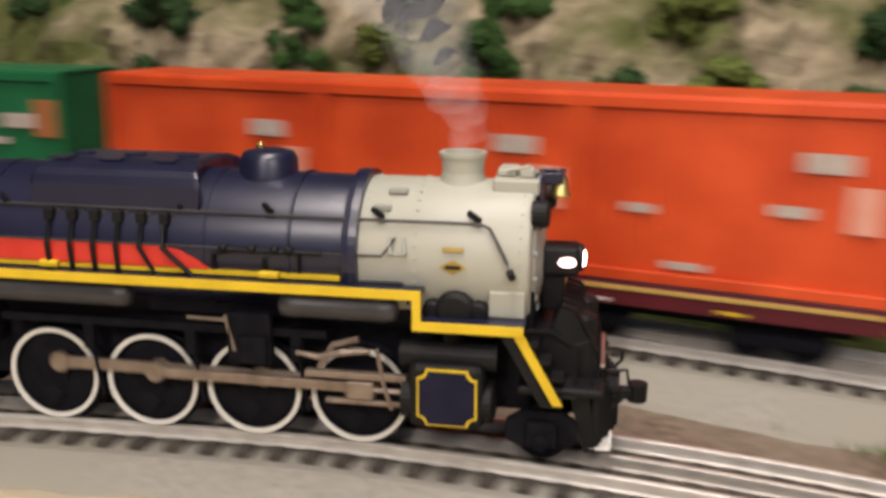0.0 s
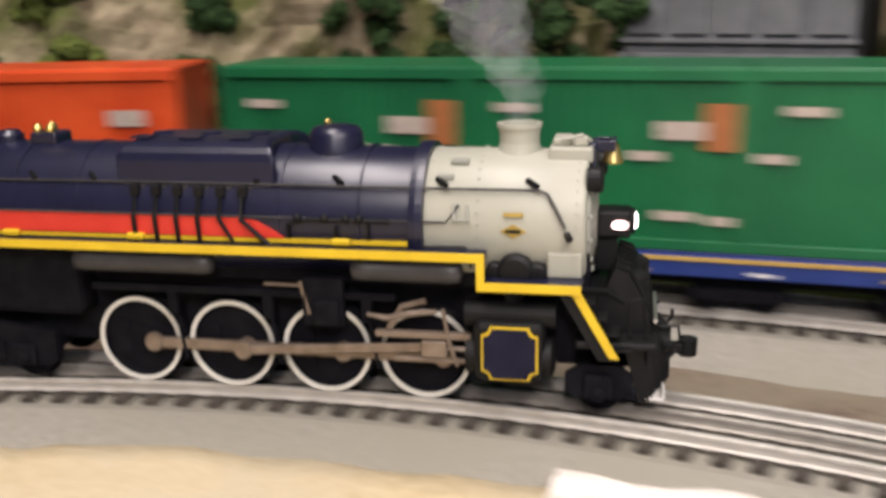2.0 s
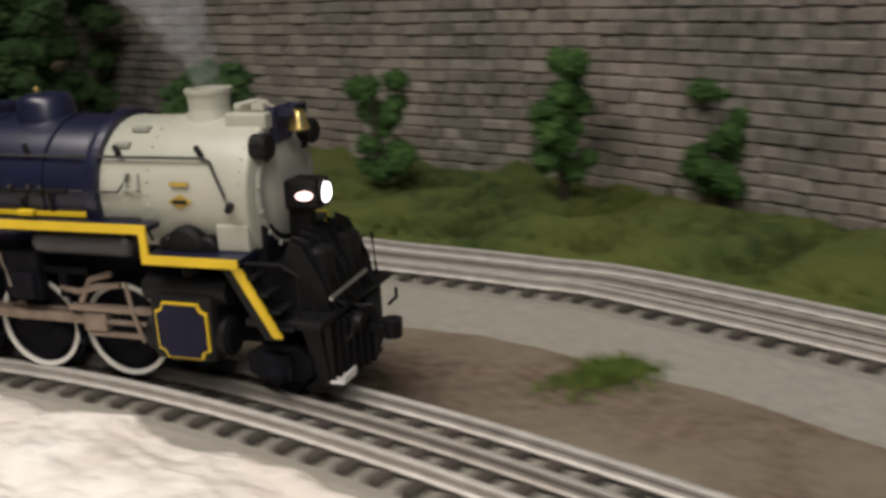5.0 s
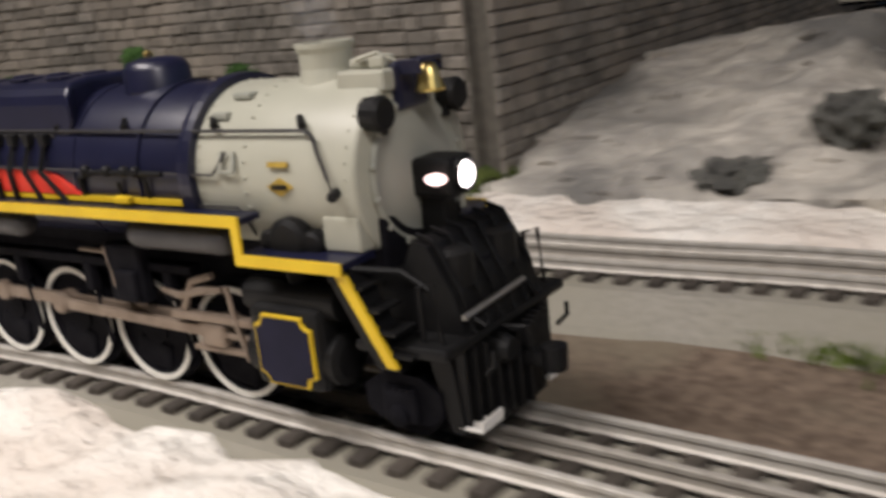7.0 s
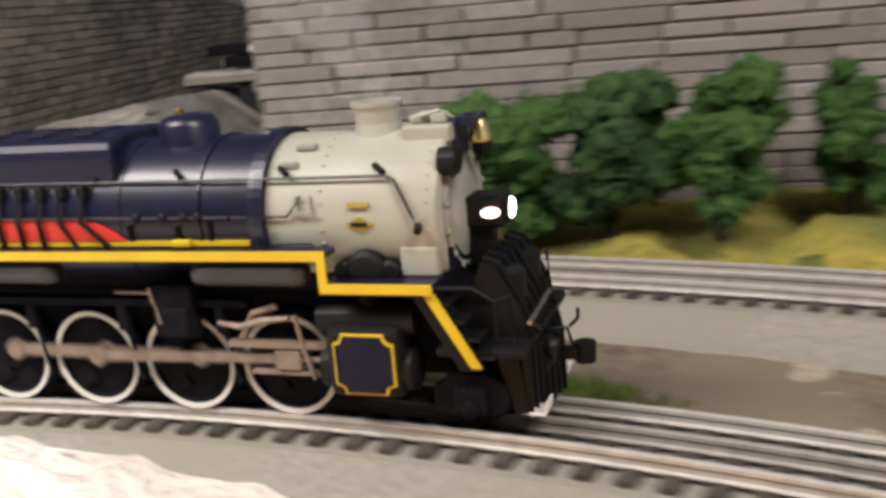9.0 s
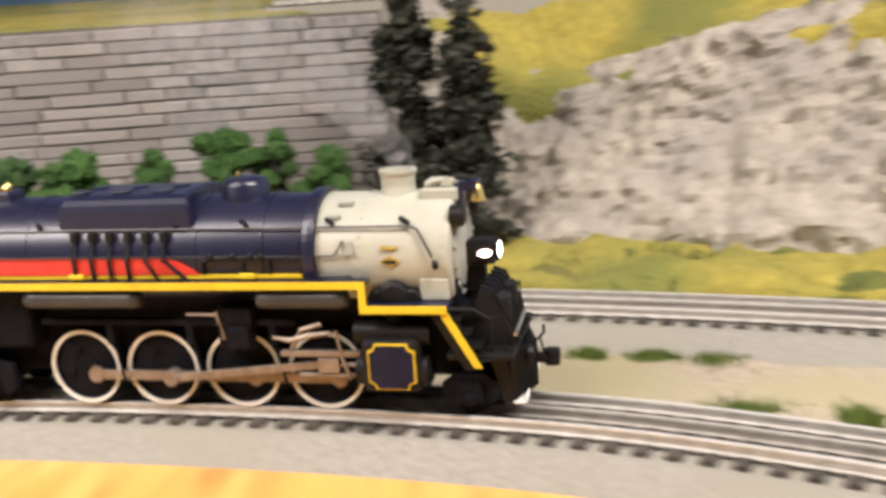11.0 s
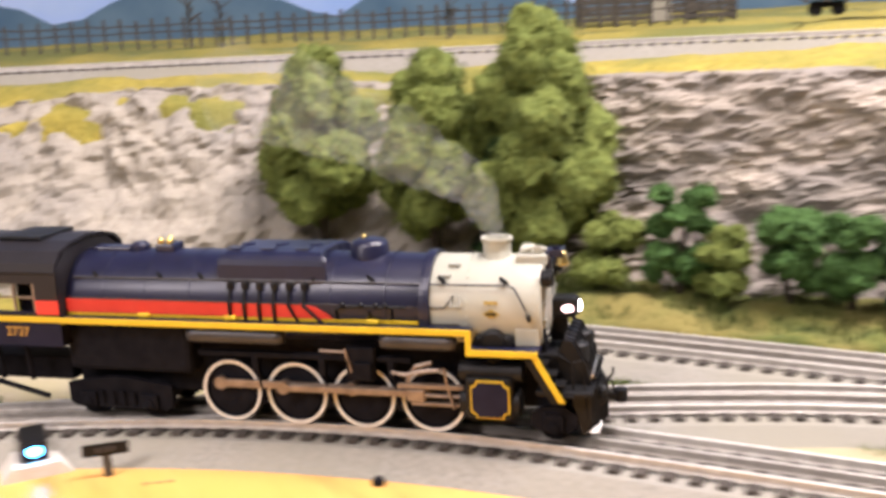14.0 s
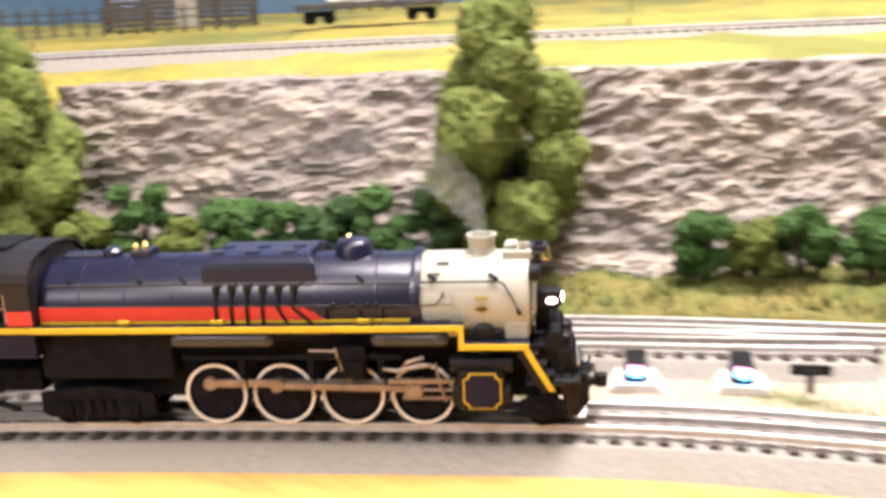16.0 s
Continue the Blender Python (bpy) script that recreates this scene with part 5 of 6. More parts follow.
# stack and top fittings
bm = B()
lathe(bm, [(0.0092, 0.088), (0.0078, 0.0925), (0.0072, 0.0950), (0.0074, 0.0990), (0.0082, 0.1006), (0.0082, 0.1018), (0.0066, 0.1018), (0.0060, 0.0960)], "Z", 28, Matrix.Translation((X(0.033), 0, 0)))
part("smokestack", bm, GREY, loco, "short grey smokestack", smooth=False)
bm = B()
box(bm, X(0.0445), X(0.0600), -0.0105, 0.0105, 0.0890, 0.0945, 0.0008)
box(bm, X(0.0455), X(0.0520), -0.0060, 0.0060, 0.0945, 0.0972, 0.0008)
box(bm, X(0.0530), X(0.0580), -0.0075, -0.0025, 0.0945, 0.0980, 0.0008)
tube(bm, [(X(0.049), -0.007, 0.097), (X(0.056), -0.007, 0.0985), (X(0.059), -0.004, 0.096)], 0.0007, 6)
part("feedwater_heater", bm, GREY, smokebox, "grey box with pipework")
bm = B()
box(bm, X(0.010), X(0.0165), -0.0142, -0.0105, 0.0888, 0.0905, 0.0004, None)
box(bm, X(0.006), X(0.012), -0.0195, -0.0165, 0.0840, 0.0860, 0.0004, None)
part("hatch", bm, GREY_DK, smokebox)
# plates on the smokebox side
for s in (-1, 1):
    m = Matrix.Translation((X(0.0338), s * 0.0249, AX_Z)) @ Matrix.Rotation(s * math.radians(3), 4, "X")
    bm = B()
    v = [bm.verts.new(m @ Vector((x, s * y, z))) for y in (0.0, 0.0006) for x, z in ((-0.0045, 0), (0, -0.0024), (0.0045, 0), (0, 0.0024))]
    for f in ((0, 1, 2, 3), (4, 5, 6, 7), (0, 1, 5, 4), (1, 2, 6, 5), (2, 3, 7, 6), (3, 0, 4, 7)):
        bm.faces.new([v[k] for k in f])
    bmesh.ops.recalc_face_normals(bm, faces=bm.faces)
    em = part("emblem", bm, GOLD, loco, "dark gold diamond emblem")
    bm = B()
    box(bm, -0.0026, 0.0026, 0.0006, 0.0010, -0.0006, 0.0006, 0, m) if s > 0 else box(bm, -0.0026, 0.0026, -0.0010, -0.0006, -0.0006, 0.0006, 0, m)
    part("bar", bm, BLACK, em, "dark unreadable bar")
    bm = B()
    m2 = Matrix.Translation((X(0.0338), s * 0.0248, AX_Z + 0.0058)) @ Matrix.Rotation(s * math.radians(13), 4, "X")
    box(bm, -0.0034, 0.0034, -0.0004 + 0.0003 * s, 0.0004 + 0.0003 * s, -0.0007, 0.0007, 0, m2)
    part("name_bar", bm, GOLD, loco, "yellow unreadable lettering bar")
    # handrails with stanchions
    bm = B()
    def on(x, deg, r=0.0268):
        return Vector((X(x), s * math.cos(math.radians(deg)) * r, AX_Z + math.sin(math.radians(deg)) * r))
    tube(bm, [on(-0.205, 33), on(-0.10, 33), on(0.0, 32), on(0.0425, 32), on(0.0455, 29), on(0.0485, 18), on(0.0515, 6), on(0.0525, -2)], 0.00055, 6)
    part("handrail", bm, TANK, loco, "thin handrail along the boiler")
    for x in (-0.19, -0.15, -0.125, -0.06, -0.028, 0.010, 0.042):
        bm = B()
        tube(bm, [on(x - 0.004, 42, 0.0252), on(x, 34, 0.0274)], 0.0011, 6)
        part("stanchion", bm, BLACK, loco)
    bm = B()
    tube(bm, [on(0.0525, -2, 0.0248), on(0.0535, -3, 0.0285)], 0.0014, 6)
    part("stanchion", bm, BLACK, loco)
    bm = B()
    tube(bm, [on(-0.205, 8, 0.0274), on(-0.06, 7, 0.0272), on(0.0, 6, 0.0262), on(0.010, 6, 0.0262), on(0.013, 14, 0.0262), on(0.0145, 20, 0.026)], 0.00045, 5)
    tube(bm, [on(0.0, -14, 0.0262), on(0.0165, -14, 0.0258), on(0.018, -18, 0.0258), on(0.018, -35, 0.0258)], 0.00045, 5)
    part("pipe", bm, TANK, loco, "thin side pipe")
    bm = B()
    for x0, d in ((0.0125, 0.0), (0.0172, 0.0)):
        tube(bm, [on(x0, 20, 0.0256), on(x0 + 0.0008, 8, 0.0264)], 0.0007, 5)
    tube(bm, [on(0.0125, 8, 0.0264), on(0.0178, 8, 0.0264)], 0.0005, 5)
    part("check_valve", bm, GREY_DK, loco)
    # pump pipework on the boiler side
    bm = B()
    tube(bm, [on(-0.048, -25), on(-0.048, 2), on(-0.040, 6), on(-0.010, 6)], 0.0009, 6)
    tube(bm, [on(-0.030, -25), on(-0.030, 0)], 0.0007, 6)
    tube(bm, [on(-0.018, -22), on(-0.018, 4)], 0.0006, 6)
    for x in (-0.044, -0.034, -0.026, -0.021):
        bmesh.ops.create_icosphere(bm, subdivisions=2, radius=0.0017, matrix=Matrix.Translation(on(x, 7, 0.0272)))
    part("injector_pipe", bm, BLACK, loco, "black pipe fittings on the boiler")
    # pipes below the sand box
    for k in range(6):
        bm = B()
        x = -0.108 + 0.0085 * k
        tube(bm, [on(x, 30, 0.0275), on(x, 5, 0.0282), on(x + (0.0 if k < 4 else 0.007 * (k - 3)), -22, 0.0288)], 0.0009, 6)
        box(bm, X(x) - 0.0017, X(x) + 0.0017, s * 0.0245 - 0.0014, s * 0.0245 + 0.0014, AX_Z + 0.0100, AX_Z + 0.0140, 0.0005)
        part("sand_pipe", bm, BLACK, loco, "black sand pipe")
    # red and yellow stripes
    bm = B()
    yy = s * 0.0266
    prism(bm, [(X(-0.2085), 0.0630), (X(-0.050), 0.0630), (X(-0.0535), 0.0655), (X(-0.060), 0.0690), (X(-0.070), 0.0705), (X(-0.2085), 0.0705)], min(yy - s * 0.0014, yy), max(yy - s * 0.0014, yy))
    part("red_stripe", bm, RED, loco, "red side stripe")
    bm = B()
    prism(bm, [(X(-0.2085), 0.0612), (X(-0.004), 0.0612), (X(-0.004), 0.0627), (X(-0.2085), 0.0627)], min(yy - s * 0.0018, yy - s * 0.0002), max(yy - s * 0.0018, yy - s * 0.0002))
    part("thin_stripe", bm, YELLOW, loco, "thin yellow stripe above the walkway")
    for x in (-0.160, -0.108, -0.028):
        bm = B()
        box(bm, X(x) - 0.0035, X(x) + 0.0035, s * 0.0275 - 0.0012, s * 0.0275 + 0.0012, 0.0612, 0.0636, 0.0006)
        part("washout_cover", bm, YELLOW, loco)
    # walkway
    bm = B()
    box(bm, X(-0.2095), X(0.0245), s * 0.029 - 0.004, s * 0.029 + 0.004, 0.0588, 0.0605)
    box(bm, X(0.0225), X(0.058), s * 0.0265 - 0.0065, s * 0.0265 + 0.0065, 0.0490, 0.0508)
    part("walkway", bm, NAVY, loco, "navy walkway plate")
    bm = B()
    y0, y1 = sorted((s * 0.0330, s * 0.0340))
    prism(bm, [(X(-0.2095), 0.0582), (X(0.0220), 0.0582), (X(0.0220), 0.0480), (X(0.0580), 0.0480), (X(0.0580), 0.0510), (X(0.0248), 0.0510), (X(0.0248), 0.0612), (X(-0.2095), 0.0612)], y0, y1)
    part("walkway_edge", bm, YELLOW, loco, "bright yellow walkway edge")
    bm = B()
    prism(bm, [(X(0.0547), 0.0478), (X(0.0581), 0.0478), (X(0.0711), 0.0250), (X(0.0679), 0.0250)], *sorted((s * 0.0316, s * 0.0328)))
    part("ladder_edge", bm, YELLOW, loco, "sloping yellow step edge")
    bm = B()
    prism(bm, [(X(0.050), 0.0478), (X(0.0578), 0.0478), (X(0.0708), 0.0235), (X(0.064), 0.0235)], *sorted((s * 0.024, s * 0.0312)))
    for k in range(4):
        xx = 0.0555 + 0.0042 * k
        box(bm, X(xx), X(xx + 0.007), s * 0.0275 - 0.0045, s * 0.0275 + 0.0045, 0.0440 - 0.0055 * k, 0.0448 - 0.0055 * k)
    part("step_ladder", bm, BLACK, loco, "black front steps")
    # air tanks
    for xa, xb in ((-0.134, -0.077), (-0.0245, 0.0165)):
        bm = B()
        lathe(bm, [(0.001, X(xa)), (0.0038, X(xa + 0.0012)), (0.0042, X(xa + 0.004)), (0.0044, X(xa + 0.006)), (0.0042, X(xa + 0.007)), (0.0042, X(xb - 0.007)), (0.0044, X(xb - 0.006)), (0.0042, X(xb - 0.004)), (0.0038, X(xb - 0.0012)), (0.001, X(xb))], "X", 22, Matrix.Translation((0, s * 0.0285, 0.0530)))
        part("air_tank", bm, TANK, loco, "dark grey cylindrical air tank", smooth=True)
    # cylinder block
    bm = B()
    box(bm, X(0.0200), X(0.0452), s * 0.0235 - 0.0080, s * 0.0235 + 0.0080, 0.0130, 0.0365, 0.0028)
    lathe(bm, [(0.001, X(0.0165)), (0.0070, X(0.0170)), (0.0072, X(0.0475)), (0.0050, X(0.0485)), (0.001, X(0.0487))], "X", 24, Matrix.Translation((0, s * 0.0235, 0.0212)))
    lathe(bm, [(0.001, X(0.0160)), (0.0048, X(0.0165)), (0.0050, X(0.0490)), (0.001, X(0.0492))], "X", 24, Matrix.Translation((0, s * 0.0240, 0.0372)))
    cyl = part("cylinder", bm, BLACK, loco, "black steam cylinder block")
    def plate(g, yo, yi):
        x0, x1, z0, z1, c = X(0.0232) + g, X(0.0432) - g, 0.0148 + g, 0.0345 - g, 0.0030
        out = []
        for cx, cz, a0 in ((x0, z0, 90), (x1, z0, 180), (x1, z1, 270), (x0, z1, 0)):
            out += [(cx + c * math.cos(math.radians(a0 - 22.5 * k)), cz + c * math.sin(math.radians(a0 - 22.5 * k))) for k in range(5)]
        q = B()
        prism(q, out, *sorted((s * yo, s * yi)))
        return q
    part("cylinder_border", plate(0.0, 0.0308, 0.0322), YELLOW, cyl, "yellow border line")
    part("cylinder_plate", plate(0.0007, 0.0312, 0.0326), NAVY_DULL, cyl, "navy cylinder cover plate")
    bm = B()
    tube(bm, [(X(0.034), s * 0.022, 0.036), (X(0.034), s * 0.0235, 0.047), (X(0.032), s * 0.021, 0.054)], [0.0038, 0.0036, 0.0042], 14)
    part("steam_pipe", bm, BLACK, loco, smooth=True)
    bm = B()
    lathe(bm, [(0.001, s * 0.0120), (0.0066, s * 0.0125), (0.0066, s * 0.0262), (0.0050, s * 0.0272), (0.001, s * 0.0273)], "Y", 22, Matrix.Translation((X(0.0345), 0, 0.0528)))
    for xa, r in ((0.0270, 0.0034), (0.0420, 0.0036)):
        lathe(bm, [(0.001, s * 0.0140), (r, s * 0.0145), (r, s * 0.0255), (r - 0.0010, s * 0.0262), (0.001, s * 0.0263)], "Y", 16, Matrix.Translation((X(xa), 0, 0.0525)))
    part("saddle_fitting", bm, BLACK, loco, "black rounded fittings under the smokebox", smooth=False)
    bm = B()
    box(bm, X(0.0455), X(0.0575), s * 0.0215 - 0.0030, s * 0.0215 + 0.0030, 0.0508, 0.0600, 0.0008)
    part("tool_box", bm, GREY, loco, "grey box on the front deck")
    # crosshead guides and valve hanger
    bm = B()
    box(bm, X(-0.0170), X(0.0185), s * 0.0252 - 0.0016, s * 0.0252 + 0.0016, 0.0268, 0.0292, 0.0004)
    box(bm, X(-0.0100), X(0.0185), s * 0.0252 - 0.0012, s * 0.0252 + 0.0012, 0.0176, 0.0192, 0.0004)
    part("crosshead_guide", bm, ROD, loco, "tarnished crosshead guide bars")
    bm = B()
    tube(bm, [(X(-0.020), s * 0.0258, 0.0350), (X(-0.012), s * 0.0262, 0.0340), (X(-0.004), s * 0.0262, 0.0362), (X(0.006), s * 0.0262, 0.0372)], [0.0008, 0.0012, 0.0014, 0.0009], 6)
    part("valve_lever", bm, ROD, loco, "tarnished valve gear lever")
    bm = B()
    tube(bm, [(X(0.0085), s * 0.0268, 0.0385), (X(0.0105), s * 0.0268, 0.0265), (X(0.0135), s * 0.0268, 0.0170)], 0.0008, 6)
    part("valve_lever", bm, ROD, loco, "tarnished valve gear lever")
    bm = B()
    tube(bm, [(X(-0.012), s * 0.0255, 0.0300), (X(-0.007), s * 0.0255, 0.0385), (X(0.002), s * 0.0255, 0.0410)], 0.0012, 6)
    part("valve_lever", bm, ROD, loco, "tarnished valve gear lever")
    bm = B()
    tube(bm, [(X(-0.045), s * 0.0245, 0.0465), (X(-0.042), s * 0.0250, 0.0340)], 0.0014, 6)
    part("valve_lever", bm, ROD, loco, "tarnished valve gear lever")
    bm = B()
    tube(bm, [(X(-0.060), s * 0.0235, 0.0445), (X(-0.044), s * 0.0245, 0.0445)], 0.0007, 6)
    part("valve_lever", bm, ROD, loco, "tarnished valve gear lever")
    bm = B()
    box(bm, X(-0.0450), X(-0.0290), s * 0.0235 - 0.0025, s * 0.0235 + 0.0025, 0.0290, 0.0480, 0.0012)
    box(bm, X(-0.0400), X(-0.0300), s * 0.0265 - 0.0015, s * 0.0265 + 0.0015, 0.0300, 0.0400, 0.0010)
    box(bm, X(-0.1320), X(-0.0100), s * 0.0205 - 0.0025, s * 0.0205 + 0.0025, 0.0390, 0.0420, 0.0006)
    for k in range(4):
        box(bm, AXLES[k] + 0.0155, AXLES[k] + 0.0195, s * 0.0215 - 0.0018, s * 0.0215 + 0.0018, 0.030, 0.040, 0.0008)
        tube(bm, [(AXLES[k] + 0.0175, s * 0.0212, 0.036), (AXLES[k] + 0.021, s * 0.0212, 0.012)], 0.0008, 5)
    part("frame_hanger", bm, SOOT, loco, "black hangers and brackets")
    # marker lamps, number boards
    bm = B()
    lathe(bm, [(0.001, -0.003), (0.0042, -0.0028), (0.0046, 0.002), (0.0038, 0.003), (0.001, 0.0031)], "X", 18, Matrix.Translation((X(0.0612), s * 0.0165, 0.0846)))
    box(bm, X(0.0575), X(0.0615), s * 0.0140 - 0.001, s * 0.0140 + 0.001, 0.0790, 0.0840)
    part("marker_lamp", bm, BLACK, loco, "black round marker lamp")
    bm = B()
    lathe(bm, [(0.0001, 0), (0.0021, 0), (0.0025, 0.0042 * s), (0.0001, 0.0042 * s)], "Y", 18, Matrix.Translation((X(0.0698), s * 0.0032, 0.0662)) @ Matrix.Diagonal((1.2, 1, 0.6, 1)))
    part("number_board", bm, LIT, loco, "glowing oval number board")
    bm = B()
    tube(bm, [(X(0.0560), s * 0.030, 0.0488), (X(0.066), s * 0.0210, 0.046), (X(0.0845), s * 0.013, 0.0310)], 0.0010, 6)
    tube(bm, [(X(0.0870), s * 0.0185, 0.0205), (X(0.0900), s * 0.0190, 0.0235), (X(0.0900), s * 0.0190, 0.0270)], 0.0007, 5)
    part("pilot_pipe", bm, BLACK, loco)

# top details
bm = B()
rings = []
for y, z1, g in ((-0.0224, 0.0900, 0.0006), (-0.0218, 0.0928, 0.0002), (-0.0200, 0.0948, 0.0010), (-0.0165, 0.0962, 0.0030), (-0.0090, 0.0970, 0.0044), (0.0090, 0.0970, 0.0044), (0.0165, 0.0962, 0.0030), (0.0200, 0.0948, 0.0010), (0.0218, 0.0928, 0.0002), (0.0224, 0.0900, 0.0006)):
    xa, xb, z0, r = X(-0.1165) + g, X(-0.0535) - g, 0.0798, 0.0046
    ring = []
    for cx, cz, a0, rr in ((xa + r, z0 + r, 180, r), (xb - r, z0 + r, 270, r), (xb - 0.0020, z1 - 0.0020, 0, 0.0020), (xa + 0.0020, z1 - 0.0020, 90, 0.0020)):
        ring += [bm.verts.new((cx + rr * math.cos(math.radians(a0 + 18 * k)), y, cz + rr * math.sin(math.radians(a0 + 18 * k)))) for k in range(6)]
    rings.append(ring)
for ra, rb in zip(rings, rings[1:]):
    for k in range(len(ra)):
        bm.faces.new((ra[k], ra[(k + 1) % len(ra)], rb[(k + 1) % len(ra)], rb[k]))
bm.faces.new(rings[0])
bm.faces.new(rings[-1][::-1])
bmesh.ops.recalc_face_normals(bm, faces=bm.faces)
for v in bm.verts:
    v.co.y *= 1 - 2.2 * max(0.0, v.co.z - 0.0815)
sandbox = part("sand_box", bm, NAVY, loco, "broad navy sand box straddling the boiler")
for s in (-1, 1):
    for k in range(6):
        bm = B()
        x = -0.110 + 0.0085 * k
        box(bm, X(x), X(x + 0.0052), s * 0.0218 - 0.0012, s * 0.0218 + 0.0012, 0.0796, 0.0812, 0.0003)
        part("sand_trap", bm, TANK, sandbox)
for k in range(3):
    bm = B()
    lathe(bm, [(0.0040, 0.0966), (0.0040, 0.0975), (0.0028, 0.0979), (0.0005, 0.0980)], "Z", 18, Matrix.Translation((X(-0.107 + 0.020 * k), 0, 0)))
    box(bm, X(-0.114 + 0.020 * k), X(-0.106 + 0.020 * k), -0.014, -0.006, 0.0967, 0.0975, 0.0003)
    part("sand_lid", bm, NAVY, sandbox)
bm = B()
lathe(bm, [(0.0118, 0.0880), (0.0105, 0.0920), (0.0102, 0.0975), (0.0088, 0.0998), (0.0050, 0.1008), (0.0008, 0.1010)], "Z", 30, Matrix.Translation((X(-0.0365), 0, 0)))
part("steam_dome", bm, NAVY, loco, "round navy steam dome", smooth=True)
bm = B()
lathe(bm, [(0.0012, 0.1005), (0.0016, 0.1022), (0.0005, 0.1030)], "Z", 10, Matrix.Translation((X(-0.0395), 0, 0)))
part("dome_valve", bm, BRASS, loco, "tiny brass valve")
bm = B()
box(bm, X(-0.1620), X(-0.1500), -0.0060, 0.0060, 0.0920, 0.0975, 0.0012)
part("valve_base", bm, NAVY, loco)
for dx, dy in ((-0.1595, -0.003), (-0.1540, -0.003), (-0.1568, 0.003)):
    bm = B()
    lathe(bm, [(0.0018, 0.0970), (0.0020, 0.0990), (0.0012, 0.1004), (0.0003, 0.1010)], "Z", 12, Matrix.Translation((X(dx), dy, 0)))
    part("safety_valve", bm, BRASS, loco, "brass safety valve", smooth=True)
bm = B()
lathe(bm, [(0.0060, 0.0900), (0.0055, 0.0960), (0.0035, 0.0978), (0.0006, 0.0982)], "Z", 20, Matrix.Translation((X(-0.1745), 0, 0)))
box(bm, X(-0.203), X(-0.178), -0.0045, 0.0045, 0.0915, 0.0955, 0.0012)
part("turret", bm, NAVY, loco, smooth=False)
# bell and bracket
bm = B()
box(bm, X(0.0580), X(0.0612), -0.0062, 0.0062, 0.0835, 0.0958, 0.0012)
box(bm, X(0.0600), X(0.0676), -0.0050, -0.0043, 0.0925, 0.0962, 0.0003)
box(bm, X(0.0600), X(0.0676), 0.0043, 0.0050, 0.0925, 0.0962, 0.0003)
box(bm, X(0.0656), X(0.0678), -0.0047, 0.0047, 0.0954, 0.0964, 0.0003)
part("bell_bracket", bm, NAVY, loco, "dark bell bracket")
bm = B()
lathe(bm, [(0.0004, 0.0950), (0.0018, 0.0946), (0.0025, 0.0933), (0.0029, 0.0910), (0.0037, 0.0886), (0.0039, 0.0877), (0.0030, 0.0878), (0.0006, 0.0886)], "Z", 22, Matrix.Translation((X(0.0664), 0, 0)))
part("bell", bm, BRASS, loco, "polished brass bell", smooth=True)
# headlight
bm = B()
box(bm, X(0.0612), X(0.0738), -0.0058, 0.0058, 0.0608, 0.0712, 0.0014)
box(bm, X(0.0610), X(0.0690), -0.0030, 0.0030, 0.0480, 0.0610, 0.0008)
lathe(bm, [(0.0048, X(0.0705)), (0.0048, X(0.0748)), (0.0040, X(0.0752)), (0.0037, X(0.0742))], "X", 26, Matrix.Translation((0, 0, 0.0664)))
part("headlight", bm, BLACK, loco, "black headlight casing")
bm = B()
lathe(bm, [(0.0001, X(0.0742)), (0.0034, X(0.0744)), (0.0029, X(0.0752)), (0.0016, X(0.0757)), (0.0001, X(0.0758))], "X", 24, Matrix.Translation((0, 0, 0.0664)))
part("headlight_lens", bm, glow("headlight_glow", (1.0, 0.90, 0.84), 16.0), loco, "glowing headlight lens", smooth=True)
# front deck and pilot
bm = B()
box(bm, X(0.0560), X(0.0840), -0.0300, 0.0300, 0.0270, 0.0300, 0.0010)
prism(bm, [(X(0.0560), 0.0440), (X(0.0655), 0.0455), (X(0.0690), 0.0535), (X(0.0735), 0.0520), (X(0.0800), 0.0400), (X(0.0825), 0.0290), (X(0.0600), 0.0270)], -0.0190, 0.0190)
part("front_deck", bm, BLACK, loco, "black sloping front deck")
for y in (-0.0105, 0.0105):
    bm = B()
    lathe(bm, [(0.001, 0.0305), (0.0052, 0.0308), (0.0056, 0.0335), (0.0050, 0.0345), (0.0050, 0.0400), (0.0058, 0.0405), (0.0058, 0.0490), (0.0040, 0.0502), (0.001, 0.0504)], "Z", 18, Matrix.Translation((X(0.0748), y, 0)))
    part("air_pump", bm, BLACK, loco, "black ribbed air pump")
for k in range(6):
    bm = B()
    y = -0.0165 + 0.0066 * k
    tube(bm, [(X(0.0690), y, 0.0545), (X(0.0740), y, 0.0530), (X(0.0808), y, 0.0400), (X(0.0835), y, 0.0300)], 0.0007, 5)
    part("deck_pipe", bm, BLACK, loco)
for y in (-0.0255, 0.0255):
    bm = B()
    tube(bm, [(X(0.0745), y, 0.0300), (X(0.0745), y, 0.0440), (X(0.0790), y, 0.0455), (X(0.0800), y, 0.0300)], 0.0007, 6)
    part("grab_iron", bm, BLACK, loco)
bm = B()
